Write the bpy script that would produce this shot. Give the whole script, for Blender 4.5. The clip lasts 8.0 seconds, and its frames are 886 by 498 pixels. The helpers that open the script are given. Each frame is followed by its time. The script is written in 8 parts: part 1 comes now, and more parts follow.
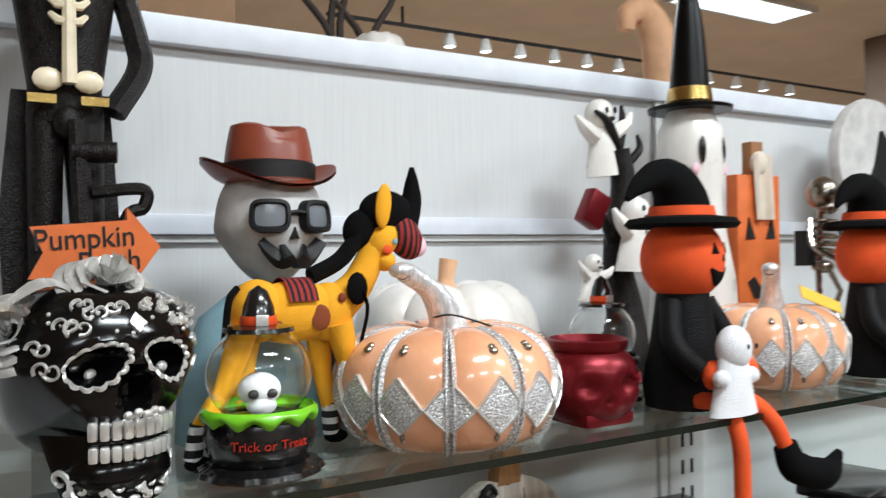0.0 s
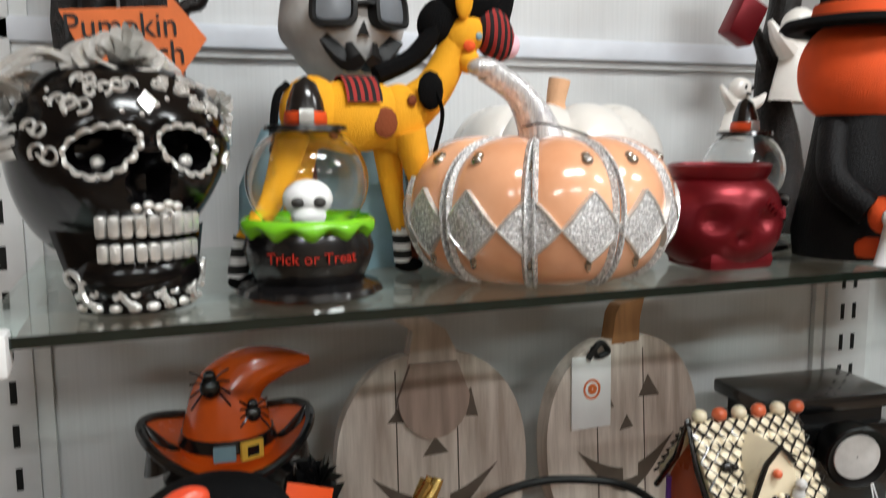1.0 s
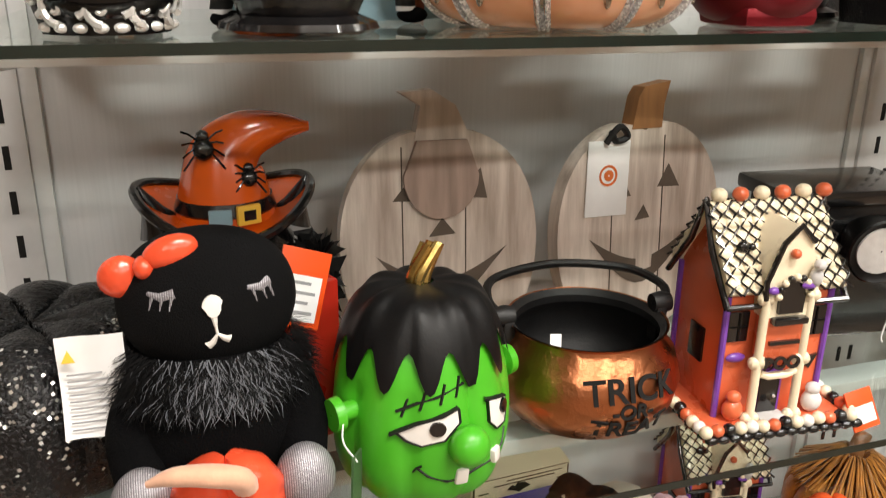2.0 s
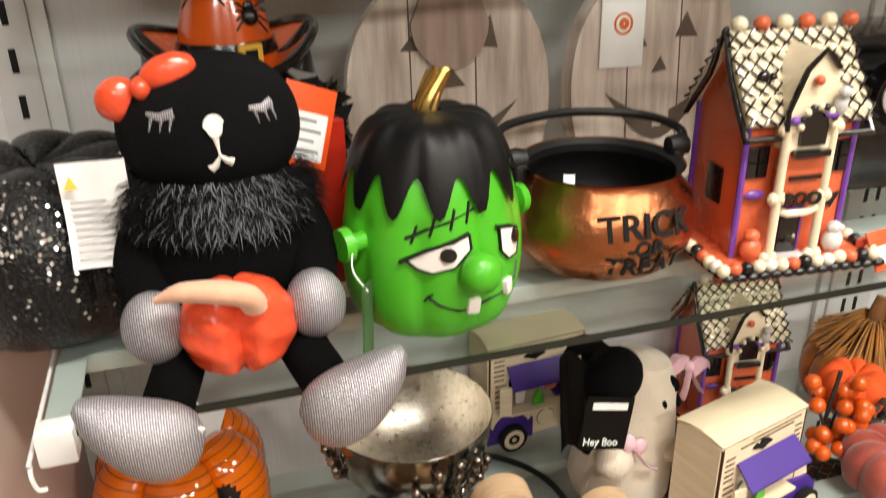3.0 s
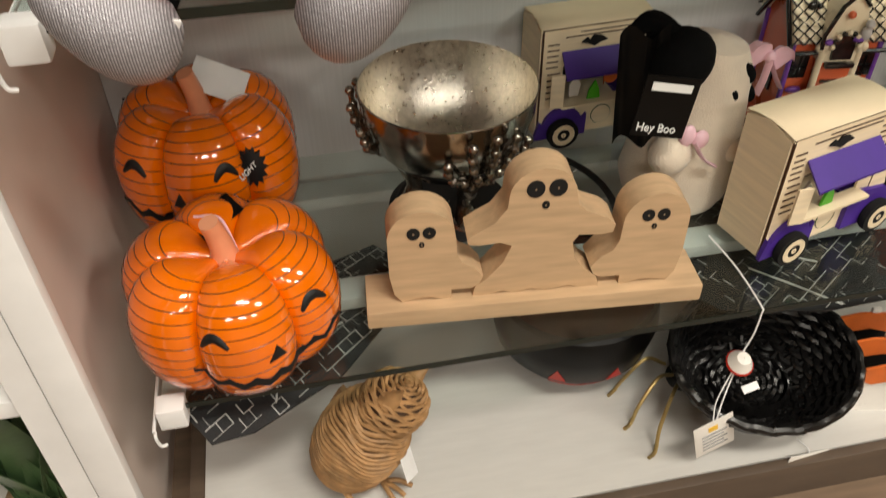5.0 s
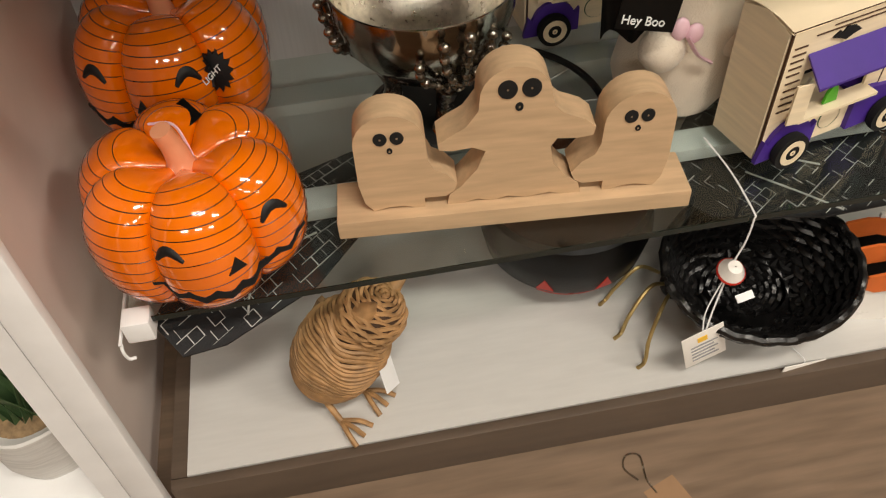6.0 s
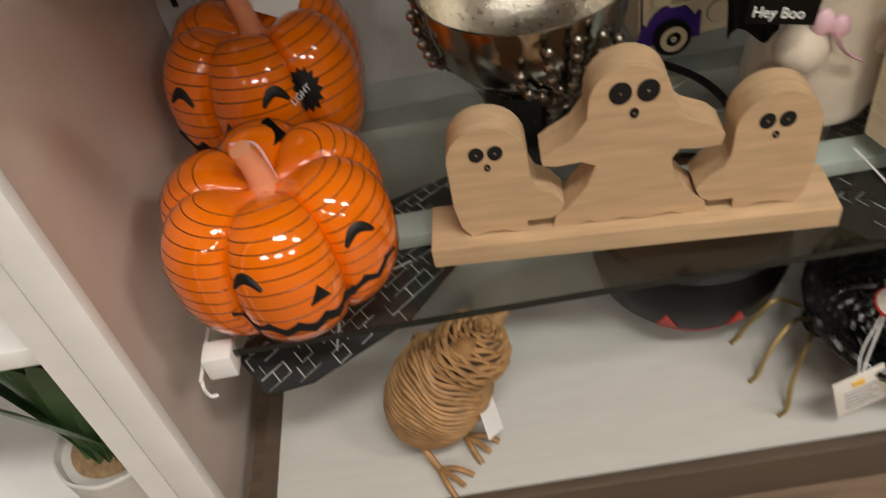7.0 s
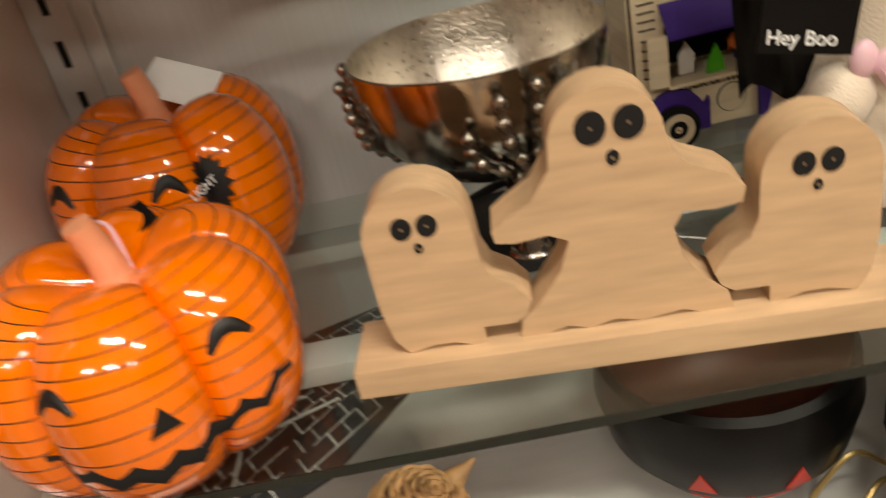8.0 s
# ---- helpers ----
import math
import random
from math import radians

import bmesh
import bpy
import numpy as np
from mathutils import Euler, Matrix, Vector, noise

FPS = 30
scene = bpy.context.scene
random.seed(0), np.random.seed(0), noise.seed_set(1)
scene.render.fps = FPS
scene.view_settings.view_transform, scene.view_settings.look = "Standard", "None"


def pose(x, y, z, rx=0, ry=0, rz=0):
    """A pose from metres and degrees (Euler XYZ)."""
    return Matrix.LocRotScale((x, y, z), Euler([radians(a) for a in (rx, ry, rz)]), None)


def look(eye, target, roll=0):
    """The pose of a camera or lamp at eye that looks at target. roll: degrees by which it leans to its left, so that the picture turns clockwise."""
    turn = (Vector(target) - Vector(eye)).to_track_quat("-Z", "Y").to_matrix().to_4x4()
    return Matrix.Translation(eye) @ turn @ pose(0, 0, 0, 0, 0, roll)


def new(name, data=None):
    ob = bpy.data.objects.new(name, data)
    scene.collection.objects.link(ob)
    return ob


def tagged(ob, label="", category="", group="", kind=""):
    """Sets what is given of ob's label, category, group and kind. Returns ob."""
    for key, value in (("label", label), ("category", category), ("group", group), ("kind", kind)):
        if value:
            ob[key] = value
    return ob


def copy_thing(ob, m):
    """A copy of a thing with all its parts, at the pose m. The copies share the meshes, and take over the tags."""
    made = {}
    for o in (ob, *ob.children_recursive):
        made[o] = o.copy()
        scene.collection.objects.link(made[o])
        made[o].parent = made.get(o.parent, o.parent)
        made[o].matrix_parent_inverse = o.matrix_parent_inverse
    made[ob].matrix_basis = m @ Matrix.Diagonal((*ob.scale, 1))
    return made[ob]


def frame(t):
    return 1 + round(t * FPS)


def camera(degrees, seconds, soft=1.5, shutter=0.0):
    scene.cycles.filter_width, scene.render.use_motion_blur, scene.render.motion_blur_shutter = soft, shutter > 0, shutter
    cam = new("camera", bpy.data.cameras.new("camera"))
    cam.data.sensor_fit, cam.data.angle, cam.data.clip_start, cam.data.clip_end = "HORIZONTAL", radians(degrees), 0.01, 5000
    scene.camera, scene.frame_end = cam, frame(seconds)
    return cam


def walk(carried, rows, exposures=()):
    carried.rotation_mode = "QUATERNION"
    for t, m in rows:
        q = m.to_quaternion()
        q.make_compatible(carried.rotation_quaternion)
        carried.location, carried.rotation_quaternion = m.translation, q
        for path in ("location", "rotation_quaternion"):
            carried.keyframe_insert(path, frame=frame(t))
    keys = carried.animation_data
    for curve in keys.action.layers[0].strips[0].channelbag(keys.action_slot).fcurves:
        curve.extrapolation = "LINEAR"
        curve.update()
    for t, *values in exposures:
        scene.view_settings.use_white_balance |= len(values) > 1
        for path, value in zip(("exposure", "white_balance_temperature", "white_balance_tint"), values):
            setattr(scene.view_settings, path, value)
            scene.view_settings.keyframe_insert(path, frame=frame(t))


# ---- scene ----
cam = camera(56.9, 8.0, soft=1.1, shutter=0.35)
PATH = [
    (0, (0.104, 0.143, 1.4), (1.137, 1.856, 1.412), -0.8),
    (0.5, (0.184, 0.195, 1.378), (0.981, 2.028, 1.305), -0.7),
    (1, (0.227, 0.232, 1.322), (0.906, 2.094, 1.059), -0.3),
    (1.5, (0.254, 0.253, 1.277), (0.867, 2.085, 0.759), 0.6),
    (1.7, (0.258, 0.262, 1.264), (0.857, 2.073, 0.664), 0.8),
    (2.8, (0.254, 0.234, 1.187), (0.811, 2.006, 0.447), -0.8),
    (3, (0.26, 0.242, 1.165), (0.788, 1.986, 0.342), -1.0),
    (3.5, (0.271, 0.251, 1.125), (0.752, 1.94, 0.167), -1.3),
    (4, (0.287, 0.266, 1.094), (0.721, 1.914, 0.047), -1.2),
    (4.5, (0.293, 0.27, 1.06), (0.648, 1.847, -0.118), -1.1),
    (5, (0.3, 0.265, 1.038), (0.582, 1.734, -0.29), -0.9),
    (5.2, (0.309, 0.263, 1.03), (0.569, 1.692, -0.344), -1.0),
    (6.3, (0.372, 0.295, 0.994), (0.491, 1.614, -0.504), -6.3),
    (6.5, (0.372, 0.304, 0.976), (0.451, 1.644, -0.507), -8.5),
    (7, (0.378, 0.328, 0.94), (0.29, 1.762, -0.452), -12.1),
    (7.5, (0.381, 0.385, 0.882), (0.165, 2.015, -0.257), -14.4),
    (8, (0.437, 0.431, 0.736), (0.337, 2.178, -0.232), -13.2),
]
EXPOSURE = [(0.0, -0.44, 5550, 3), (0.7, -0.60, 5750, 3), (1.0, -0.52, 5850, 5), (1.7, -0.06, 6400, 9), (3.0, 0.10, 6600, 8), (4.5, -0.46, 6850, 5), (5.2, -0.5, 6800, 8), (6.5, -0.69, 6850, 9), (7.3, -0.86, 6500, 7), (8.0, -0.25, 7300, 10)]
walk(cam, [(t, look(eye, target, roll)) for t, eye, target, roll in PATH], EXPOSURE)

# ---- light and air ----
scene.view_settings.exposure = 0.0
world = bpy.data.worlds.new("world")
scene.world = world
world.use_nodes = True
world.node_tree.nodes["Background"].inputs[0].default_value = (1.0, 0.93, 0.85, 1)
world.node_tree.nodes["Background"].inputs[1].default_value = 0.02

# The last four far panels are unseen, added to brighten the far ceiling.
LIGHTS = [(0.9, -0.5), (3.1, -0.8), (0.9, -3.2), (3.1, -3.2), (-1.3, -3.2), (5.2, 4.2), (1.5, 4.5), (3.4, 4.3), (8.2, 4.0), (3.4, 7.4), (6.4, 7.2)]
CEIL = 3.25
for lx, ly in LIGHTS:
    lamp = bpy.data.lights.new("panel_lamp", "AREA")
    lamp.shape, lamp.size, lamp.size_y = "RECTANGLE", 1.15, 0.32
    lamp.energy, lamp.color = 84.0 if ly < 2 else 95.0, (1.0, 0.95, 0.88)
    ob = new("panel_lamp", lamp)
    ob.matrix_world = pose(lx, ly, CEIL - 0.06)


# ---- helpers of this scene ----
def c(r, g, b):
    return tuple(((v / 255) / 12.92 if v < 10.3 else (((v / 255) + 0.055) / 1.055) ** 2.4) for v in (r, g, b))


def mat(name, col, rough=0.5, metal=0.0, var=0.18, scale=25.0, bump=0.1, bscale=300.0, coat=0.0, spec=0.5,
        stretch=(1, 1, 1), col2=None, sheen=0.0, dist=0.002, rvar=0.12, emit=0.0):
    m = bpy.data.materials.new(name)
    m.use_nodes = True
    nt = m.node_tree
    p = nt.nodes["Principled BSDF"]
    tc = nt.nodes.new("ShaderNodeTexCoord")
    mp = nt.nodes.new("ShaderNodeMapping")
    mp.inputs["Scale"].default_value = stretch
    nt.links.new(tc.outputs["Object"], mp.inputs["Vector"])
    n1 = nt.nodes.new("ShaderNodeTexNoise")
    n1.inputs["Scale"].default_value, n1.inputs["Detail"].default_value = scale, 5
    n2 = nt.nodes.new("ShaderNodeTexNoise")
    n2.inputs["Scale"].default_value, n2.inputs["Detail"].default_value = bscale, 3
    nt.links.new(mp.outputs[0], n1.inputs["Vector"])
    nt.links.new(mp.outputs[0], n2.inputs["Vector"])
    ramp = nt.nodes.new("ShaderNodeValToRGB")
    lo = [max(0, v * (1 - var)) for v in col]
    hi = [min(1, v * (1 + var)) for v in (col2 or col)]
    ramp.color_ramp.elements[0].position, ramp.color_ramp.elements[1].position = 0.32, 0.68
    ramp.color_ramp.elements[0].color, ramp.color_ramp.elements[1].color = (*lo, 1), (*hi, 1)
    nt.links.new(n1.outputs["Fac"], ramp.inputs[0])
    nt.links.new(ramp.outputs[0], p.inputs["Base Color"])
    mr = nt.nodes.new("ShaderNodeMapRange")
    mr.inputs["To Min"].default_value, mr.inputs["To Max"].default_value = max(0.02, rough - rvar), min(1, rough + rvar)
    nt.links.new(n1.outputs["Fac"], mr.inputs["Value"])
    nt.links.new(mr.outputs[0], p.inputs["Roughness"])
    p.inputs["Metallic"].default_value = metal
    p.inputs["Coat Weight"].default_value = coat
    p.inputs["Coat Roughness"].default_value = 0.06
    p.inputs["Specular IOR Level"].default_value = spec
    if sheen:
        p.inputs["Sheen Weight"].default_value = sheen
    if bump:
        b = nt.nodes.new("ShaderNodeBump")
        b.inputs["Strength"].default_value, b.inputs["Distance"].default_value = bump, dist
        nt.links.new(n2.outputs["Fac"], b.inputs["Height"])
        nt.links.new(b.outputs[0], p.inputs["Normal"])
    if emit:
        p.inputs["Emission Color"].default_value = (*col, 1)
        p.inputs["Emission Strength"].default_value = emit
    return m


def glass(name, col=(1, 1, 1), rough=0.0):
    m = bpy.data.materials.new(name)
    m.use_nodes = True
    p = m.node_tree.nodes["Principled BSDF"]
    p.inputs["Base Color"].default_value = (*col, 1)
    p.inputs["Roughness"].default_value = rough
    p.inputs["Transmission Weight"].default_value = 1.0
    p.inputs["IOR"].default_value = 1.45
    return m


def sheet_glass(name, col):
    """Clear flat glass: light passes tinted, and the surface mirrors more at grazing angles."""
    m = bpy.data.materials.new(name)
    m.use_nodes = True
    nt = m.node_tree
    nt.nodes.remove(nt.nodes["Principled BSDF"])
    clear = nt.nodes.new("ShaderNodeBsdfTransparent")
    clear.inputs[0].default_value = (*col, 1)
    gloss = nt.nodes.new("ShaderNodeBsdfGlossy")
    gloss.inputs["Color"].default_value = (0.95, 0.97, 0.96, 1)
    gloss.inputs["Roughness"].default_value = 0.015
    lw = nt.nodes.new("ShaderNodeLayerWeight")
    lw.inputs["Blend"].default_value = 0.5
    pw = nt.nodes.new("ShaderNodeMath")
    pw.operation, pw.inputs[1].default_value = "POWER", 4.5
    ma = nt.nodes.new("ShaderNodeMath")
    ma.operation, ma.inputs[1].default_value, ma.inputs[2].default_value = "MULTIPLY_ADD", 0.8, 0.035
    mix = nt.nodes.new("ShaderNodeMixShader")
    nt.links.new(lw.outputs["Facing"], pw.inputs[0])
    nt.links.new(pw.outputs[0], ma.inputs[0])
    nt.links.new(ma.outputs[0], mix.inputs[0])
    nt.links.new(clear.outputs[0], mix.inputs[1])
    nt.links.new(gloss.outputs[0], mix.inputs[2])
    nt.links.new(mix.outputs[0], nt.nodes["Material Output"].inputs[0])
    return m


def striped(m, axis, freq, duty, col, wob=0.0, soft=0.04):
    """Thin painted lines across one axis over the base colour of m."""
    nt = m.node_tree
    p = nt.nodes["Principled BSDF"]
    src = p.inputs["Base Color"].links[0].from_socket
    tc = nt.nodes.new("ShaderNodeTexCoord")
    sep = nt.nodes.new("ShaderNodeSeparateXYZ")
    nt.links.new(tc.outputs["Object"], sep.inputs[0])
    val = sep.outputs[axis]
    if wob:
        nz = nt.nodes.new("ShaderNodeTexNoise")
        nz.inputs["Scale"].default_value = 14
        nt.links.new(tc.outputs["Object"], nz.inputs["Vector"])
        ma = nt.nodes.new("ShaderNodeMath")
        ma.operation = "MULTIPLY_ADD"
        ma.inputs[1].default_value = wob
        nt.links.new(nz.outputs["Fac"], ma.inputs[0])
        nt.links.new(val, ma.inputs[2])
        val = ma.outputs[0]
    mul = nt.nodes.new("ShaderNodeMath")
    mul.operation = "MULTIPLY"
    mul.inputs[1].default_value = freq
    nt.links.new(val, mul.inputs[0])
    fr = nt.nodes.new("ShaderNodeMath")
    fr.operation = "FRACT"
    nt.links.new(mul.outputs[0], fr.inputs[0])
    ramp = nt.nodes.new("ShaderNodeValToRGB")
    e = ramp.color_ramp.elements
    e[0].position, e[0].color = duty, (1, 1, 1, 1)
    e[1].position, e[1].color = duty + soft, (0, 0, 0, 1)
    nt.links.new(fr.outputs[0], ramp.inputs[0])
    mix = nt.nodes.new("ShaderNodeMix")
    mix.data_type = "RGBA"
    nt.links.new(ramp.outputs[0], mix.inputs[0])
    nt.links.new(src, mix.inputs[6])
    mix.inputs[7].default_value = (*col, 1)
    nt.links.new(mix.outputs[2], p.inputs["Base Color"])
    return m


class Geo:
    """Collects faces of one mesh, each with a material slot."""

    def __init__(self):
        self.v, self.f, self.m = [], [], []

    def add(self, verts, faces, slot=0, M=None):
        k = len(self.v)
        self.v += [tuple(M @ Vector(p)) if M else tuple(p) for p in verts]
        self.f += [tuple(i + k for i in f) for f in faces]
        self.m += [slot] * len(faces)
        return self

    def box(self, x0, x1, y0, y1, z0, z1, slot=0, M=None, bev=0.0):
        bm = bmesh.new()
        bmesh.ops.create_cube(bm, size=1)
        for v in bm.verts:
            v.co = Vector((x0 + (v.co.x + 0.5) * (x1 - x0), y0 + (v.co.y + 0.5) * (y1 - y0), z0 + (v.co.z + 0.5) * (z1 - z0)))
        if bev:
            bmesh.ops.bevel(bm, geom=bm.edges[:], offset=bev, segments=2, affect="EDGES", profile=0.6)
        bm.verts.index_update()
        self.add([v.co[:] for v in bm.verts], [[v.index for v in f.verts] for f in bm.faces], slot, M)
        bm.free()
        return self

    def grid(self, fn, nu, nv, slot=0, M=None, wrap=True):
        """fn(u, v) for u, v in 0..1; wrapped in u."""
        cols = nu if wrap else nu + 1
        verts = [fn(i / nu, j / nv) for j in range(nv + 1) for i in range(cols)]
        faces = []
        for j in range(nv):
            for i in range(nu):
                a, b = j * cols + i, j * cols + (i + 1) % cols
                faces.append((a, b, b + cols, a + cols))
        return self.add(verts, faces, slot, M)

    def lathe(self, prof, n=32, slot=0, M=None, rib=None):
        L = len(prof) - 1

        def fn(u, v):
            r, z = prof[round(v * L)]
            t = 2 * math.pi * u
            k = rib(t) if rib else 1
            return (r * k * math.sin(t), -r * k * math.cos(t), z)
        return self.grid(fn, n, L, slot, M)

    def ball(self, p, r, slot=0, M=None, n=20, tilt=None):
        r = r if isinstance(r, tuple) else (r, r, r)
        T = Matrix.Translation(p) @ (tilt or Matrix.Identity(4))

        def fn(u, v):
            a, b = 2 * math.pi * u, math.pi * (v - 0.5) * 0.999
            return T @ Vector((r[0] * math.cos(b) * math.sin(a), -r[1] * math.cos(b) * math.cos(a), r[2] * math.sin(b)))
        return self.grid(fn, n, max(6, n * 2 // 3), slot, M)

    def tube(self, pts, rad, n=8, slot=0, M=None, flat=1.0):
        pts = [Vector(p) for p in pts]
        rads = rad if isinstance(rad, (list, tuple)) else [rad] * len(pts)
        side = None
        verts, faces = [], []
        for i, p in enumerate(pts):
            d = (pts[min(i + 1, len(pts) - 1)] - pts[max(i - 1, 0)]).normalized()
            if side is None:
                side = d.cross(Vector((0.13, 0.31, 0.94))).normalized()
            side = (side - d * side.dot(d)).normalized()
            up = d.cross(side)
            for j in range(n):
                a = 2 * math.pi * j / n
                verts.append(p + rads[i] * (math.cos(a) * side + flat * math.sin(a) * up))
        for i in range(len(pts) - 1):
            for j in range(n):
                a, b = i * n + j, i * n + (j + 1) % n
                faces.append((a, b, b + n, a + n))
        faces.append(tuple(range(n - 1, -1, -1)))
        faces.append(tuple(range((len(pts) - 1) * n, len(pts) * n)))
        return self.add(verts, faces, slot, M)

    def prism(self, poly, y0, y1, slot=0, M=None):
        """A flat outline in x and z, thick from y0 to y1 (y0 is the front)."""
        n = len(poly)
        verts = [(x, y0, z) for x, z in poly] + [(x, y1, z) for x, z in poly]
        faces = [tuple(range(n)), tuple(range(2 * n - 1, n - 1, -1))]
        faces += [(i + n, (i + 1) % n + n, (i + 1) % n, i) for i in range(n)]
        return self.add(verts, faces, slot, M)

    def strip(self, fn, pts, width, off=0.0012, slot=0, M=None):
        """A band that lies on the surface fn(a, b)."""
        widths = width if isinstance(width, (list, tuple)) else [width] * len(pts)
        pos, nor = [], []
        for a, b in pts:
            p = Vector(fn(a, b))
            nv = (Vector(fn(a + 0.01, b)) - p).cross(Vector(fn(a, b + 0.01)) - p).normalized()
            pos.append(p)
            nor.append(nv)
        verts, faces = [], []
        for i, p in enumerate(pos):
            d = (pos[min(i + 1, len(pos) - 1)] - pos[max(i - 1, 0)]).normalized()
            s = nor[i].cross(d)
            for k in (-0.5, -0.2, 0.2, 0.5):
                verts.append(p + nor[i] * (off if abs(k) < 0.4 else 0.0) + s * widths[i] * k)
        for i in range(len(pos) - 1):
            for k in range(3):
                a = i * 4 + k
                faces.append((a, a + 1, a + 5, a + 4))
        return self.add(verts, faces, slot, M)

    def patch(self, fn, poly, off=0.0012, slot=0, M=None):
        """A filled outline that lies on the surface fn(a, b), shrunk fan from its middle."""
        ca = sum(p[0] for p in poly) / len(poly)
        cb = sum(p[1] for p in poly) / len(poly)

        def lay(a, b, o):
            p = Vector(fn(a, b))
            nv = (Vector(fn(a + 0.01, b)) - p).cross(Vector(fn(a, b + 0.01)) - p).normalized()
            return p + nv * o
        verts = [lay(ca, cb, off)]
        n = len(poly)
        for k, o in ((0.5, off), (0.93, off), (1.0, 0.0)):
            verts += [lay(ca + (a - ca) * k, cb + (b - cb) * k, o) for a, b in poly]
        faces = [(0, 1 + i, 1 + (i + 1) % n) for i in range(n)]
        for r in range(2):
            for i in range(n):
                a, b = 1 + r * n + i, 1 + r * n + (i + 1) % n
                faces.append((a, a + n, b + n, b))
        return self.add(verts, faces, slot, M)


def mesh_of(name, geo, mats, sharp=38):
    me = bpy.data.meshes.new(name)
    me.from_pydata(geo.v, [], geo.f)
    for m in (mats if isinstance(mats, (list, tuple)) else [mats]):
        me.materials.append(m)
    me.polygons.foreach_set("material_index", geo.m)
    bm = bmesh.new()
    bm.from_mesh(me)
    bmesh.ops.recalc_face_normals(bm, faces=bm.faces)
    bm.to_mesh(me)
    bm.free()
    me.polygons.foreach_set("use_smooth", [True] * len(me.polygons))
    me.set_sharp_from_angle(angle=radians(sharp))
    me.update()
    return me


def part(name, geo, mats, parent=None, label="", sharp=38, m=None):
    ob = new(name, mesh_of(name, geo, mats, sharp))
    if parent:
        ob.parent = parent
    if m:
        ob.matrix_basis = m
    return tagged(ob, label)


def thing(name, m, label, category, group=""):
    ob = new(name)
    ob.empty_display_size = 0.05
    ob.matrix_basis = m
    return tagged(ob, label, category, group)


def single(name, geo, mats, m, label, category, group="", sharp=38):
    return tagged(part(name, geo, mats, None, label, sharp, m), label, category, group)


def setting(name, geo, mats, label="", sharp=38):
    return tagged(part(name, geo, mats, None, label, sharp), label, kind="structure")


def lettering(name, text, size, material, parent, m, label="", thick=0.0006, bend=0.0, align="CENTER", bold=0.0):
    cu = bpy.data.curves.new(name, "FONT")
    cu.body, cu.size, cu.extrude, cu.align_x, cu.offset = text, size, thick, align, bold
    tmp = new("letters", cu)
    dg = bpy.context.evaluated_depsgraph_get()
    dg.update()
    me = bpy.data.meshes.new_from_object(tmp.evaluated_get(dg))
    bpy.data.objects.remove(tmp)
    if bend:
        for v in me.vertices:
            a, d = v.co.x / bend, v.co.z
            v.co = ((bend + d) * math.sin(a), v.co.y, (bend + d) * math.cos(a) - bend)
    me.materials.clear()
    me.materials.append(material)
    ob = new(name, me)
    ob.parent, ob.matrix_basis = parent, m
    return tagged(ob, label)


UPRIGHT = pose(0, 0, 0, 90, 0, 0)


def gourd(R, H, lobes, groove, dip=0.25, flat=0.75, power=0.5, low=0.04):
    """A ribbed round body on z = 0: fn(angle from the front, height angle)."""
    def fn(th, ph):
        g = abs(math.cos(lobes * th / 2)) ** power
        cp = max(0.0, math.cos(ph))
        k = 1 - groove * (1 - g) * min(1, cp * 2.2)
        r = R * cp ** (flat if ph > 0 else flat * 0.62) * k
        z = H * 0.5 + H * 0.5 * math.copysign(abs(math.sin(ph)) ** 0.9, ph)
        z *= 1 - 0.06 * (1 - g) * (1 if ph > 0 else 0)
        z -= dip * H * math.exp(-(r / (0.36 * R)) ** 2) * (1 if ph > 0 else 0)
        z = max(z, low * H * (0.5 if g > 0.5 else 1.0))
        return (r * math.sin(th), -r * math.cos(th), z)
    return fn


def gourd_geo(geo, fn, nu=96, nv=36, slot=0):
    return geo.grid(lambda u, v: fn(2 * math.pi * u, (v - 0.5) * math.pi * 0.998), nu, nv, slot)


def smoothstep_pts(pts, n=6):
    """A smooth line through the given points."""
    P = [Vector(p) for p in pts]
    P = [2 * P[0] - P[1]] + P + [2 * P[-1] - P[-2]]
    out = []
    for i in range(1, len(P) - 2):
        for k in range(n):
            t = k / n
            a, b, d, e = P[i - 1], P[i], P[i + 1], P[i + 2]
            out.append(0.5 * ((2 * b) + (d - a) * t + (2 * a - 5 * b + 4 * d - e) * t * t + (3 * b - a - 3 * d + e) * t ** 3))
    out.append(P[-2])
    return out


def blend_r(r, n):
    """Radii interpolated to n values."""
    return [float(np.interp(i / (n - 1) * (len(r) - 1), range(len(r)), r)) for i in range(n)]


# ---- materials ----
WALL = mat("wall_panel", c(214, 215, 216), 0.55, var=0.035, scale=6, stretch=(40, 40, 1.2), bump=0.04, bscale=18)
RAIL = mat("rail_paint", c(225, 229, 238), 0.4, var=0.05, bump=0.03)
STEEL_W = mat("white_powder_coat", c(218, 220, 220), 0.4, var=0.06, bump=0.08, bscale=500)
UPR = mat("upright_paint", c(205, 205, 205), 0.45, var=0.06, bump=0.05)
SLOT = mat("slot_dark", c(14, 13, 12), 0.9, var=0.1, bump=0)
PANEL = mat("end_panel_laminate", c(224, 207, 197), 0.5, var=0.06, scale=8, bump=0.04)
EDGEW = mat("panel_edge_white", c(240, 240, 240), 0.4, var=0.03, bump=0.02)
DECK = mat("deck_laminate", c(205, 203, 199), 0.42, var=0.03, scale=5, stretch=(4, 26, 26), bump=0.03, bscale=30)
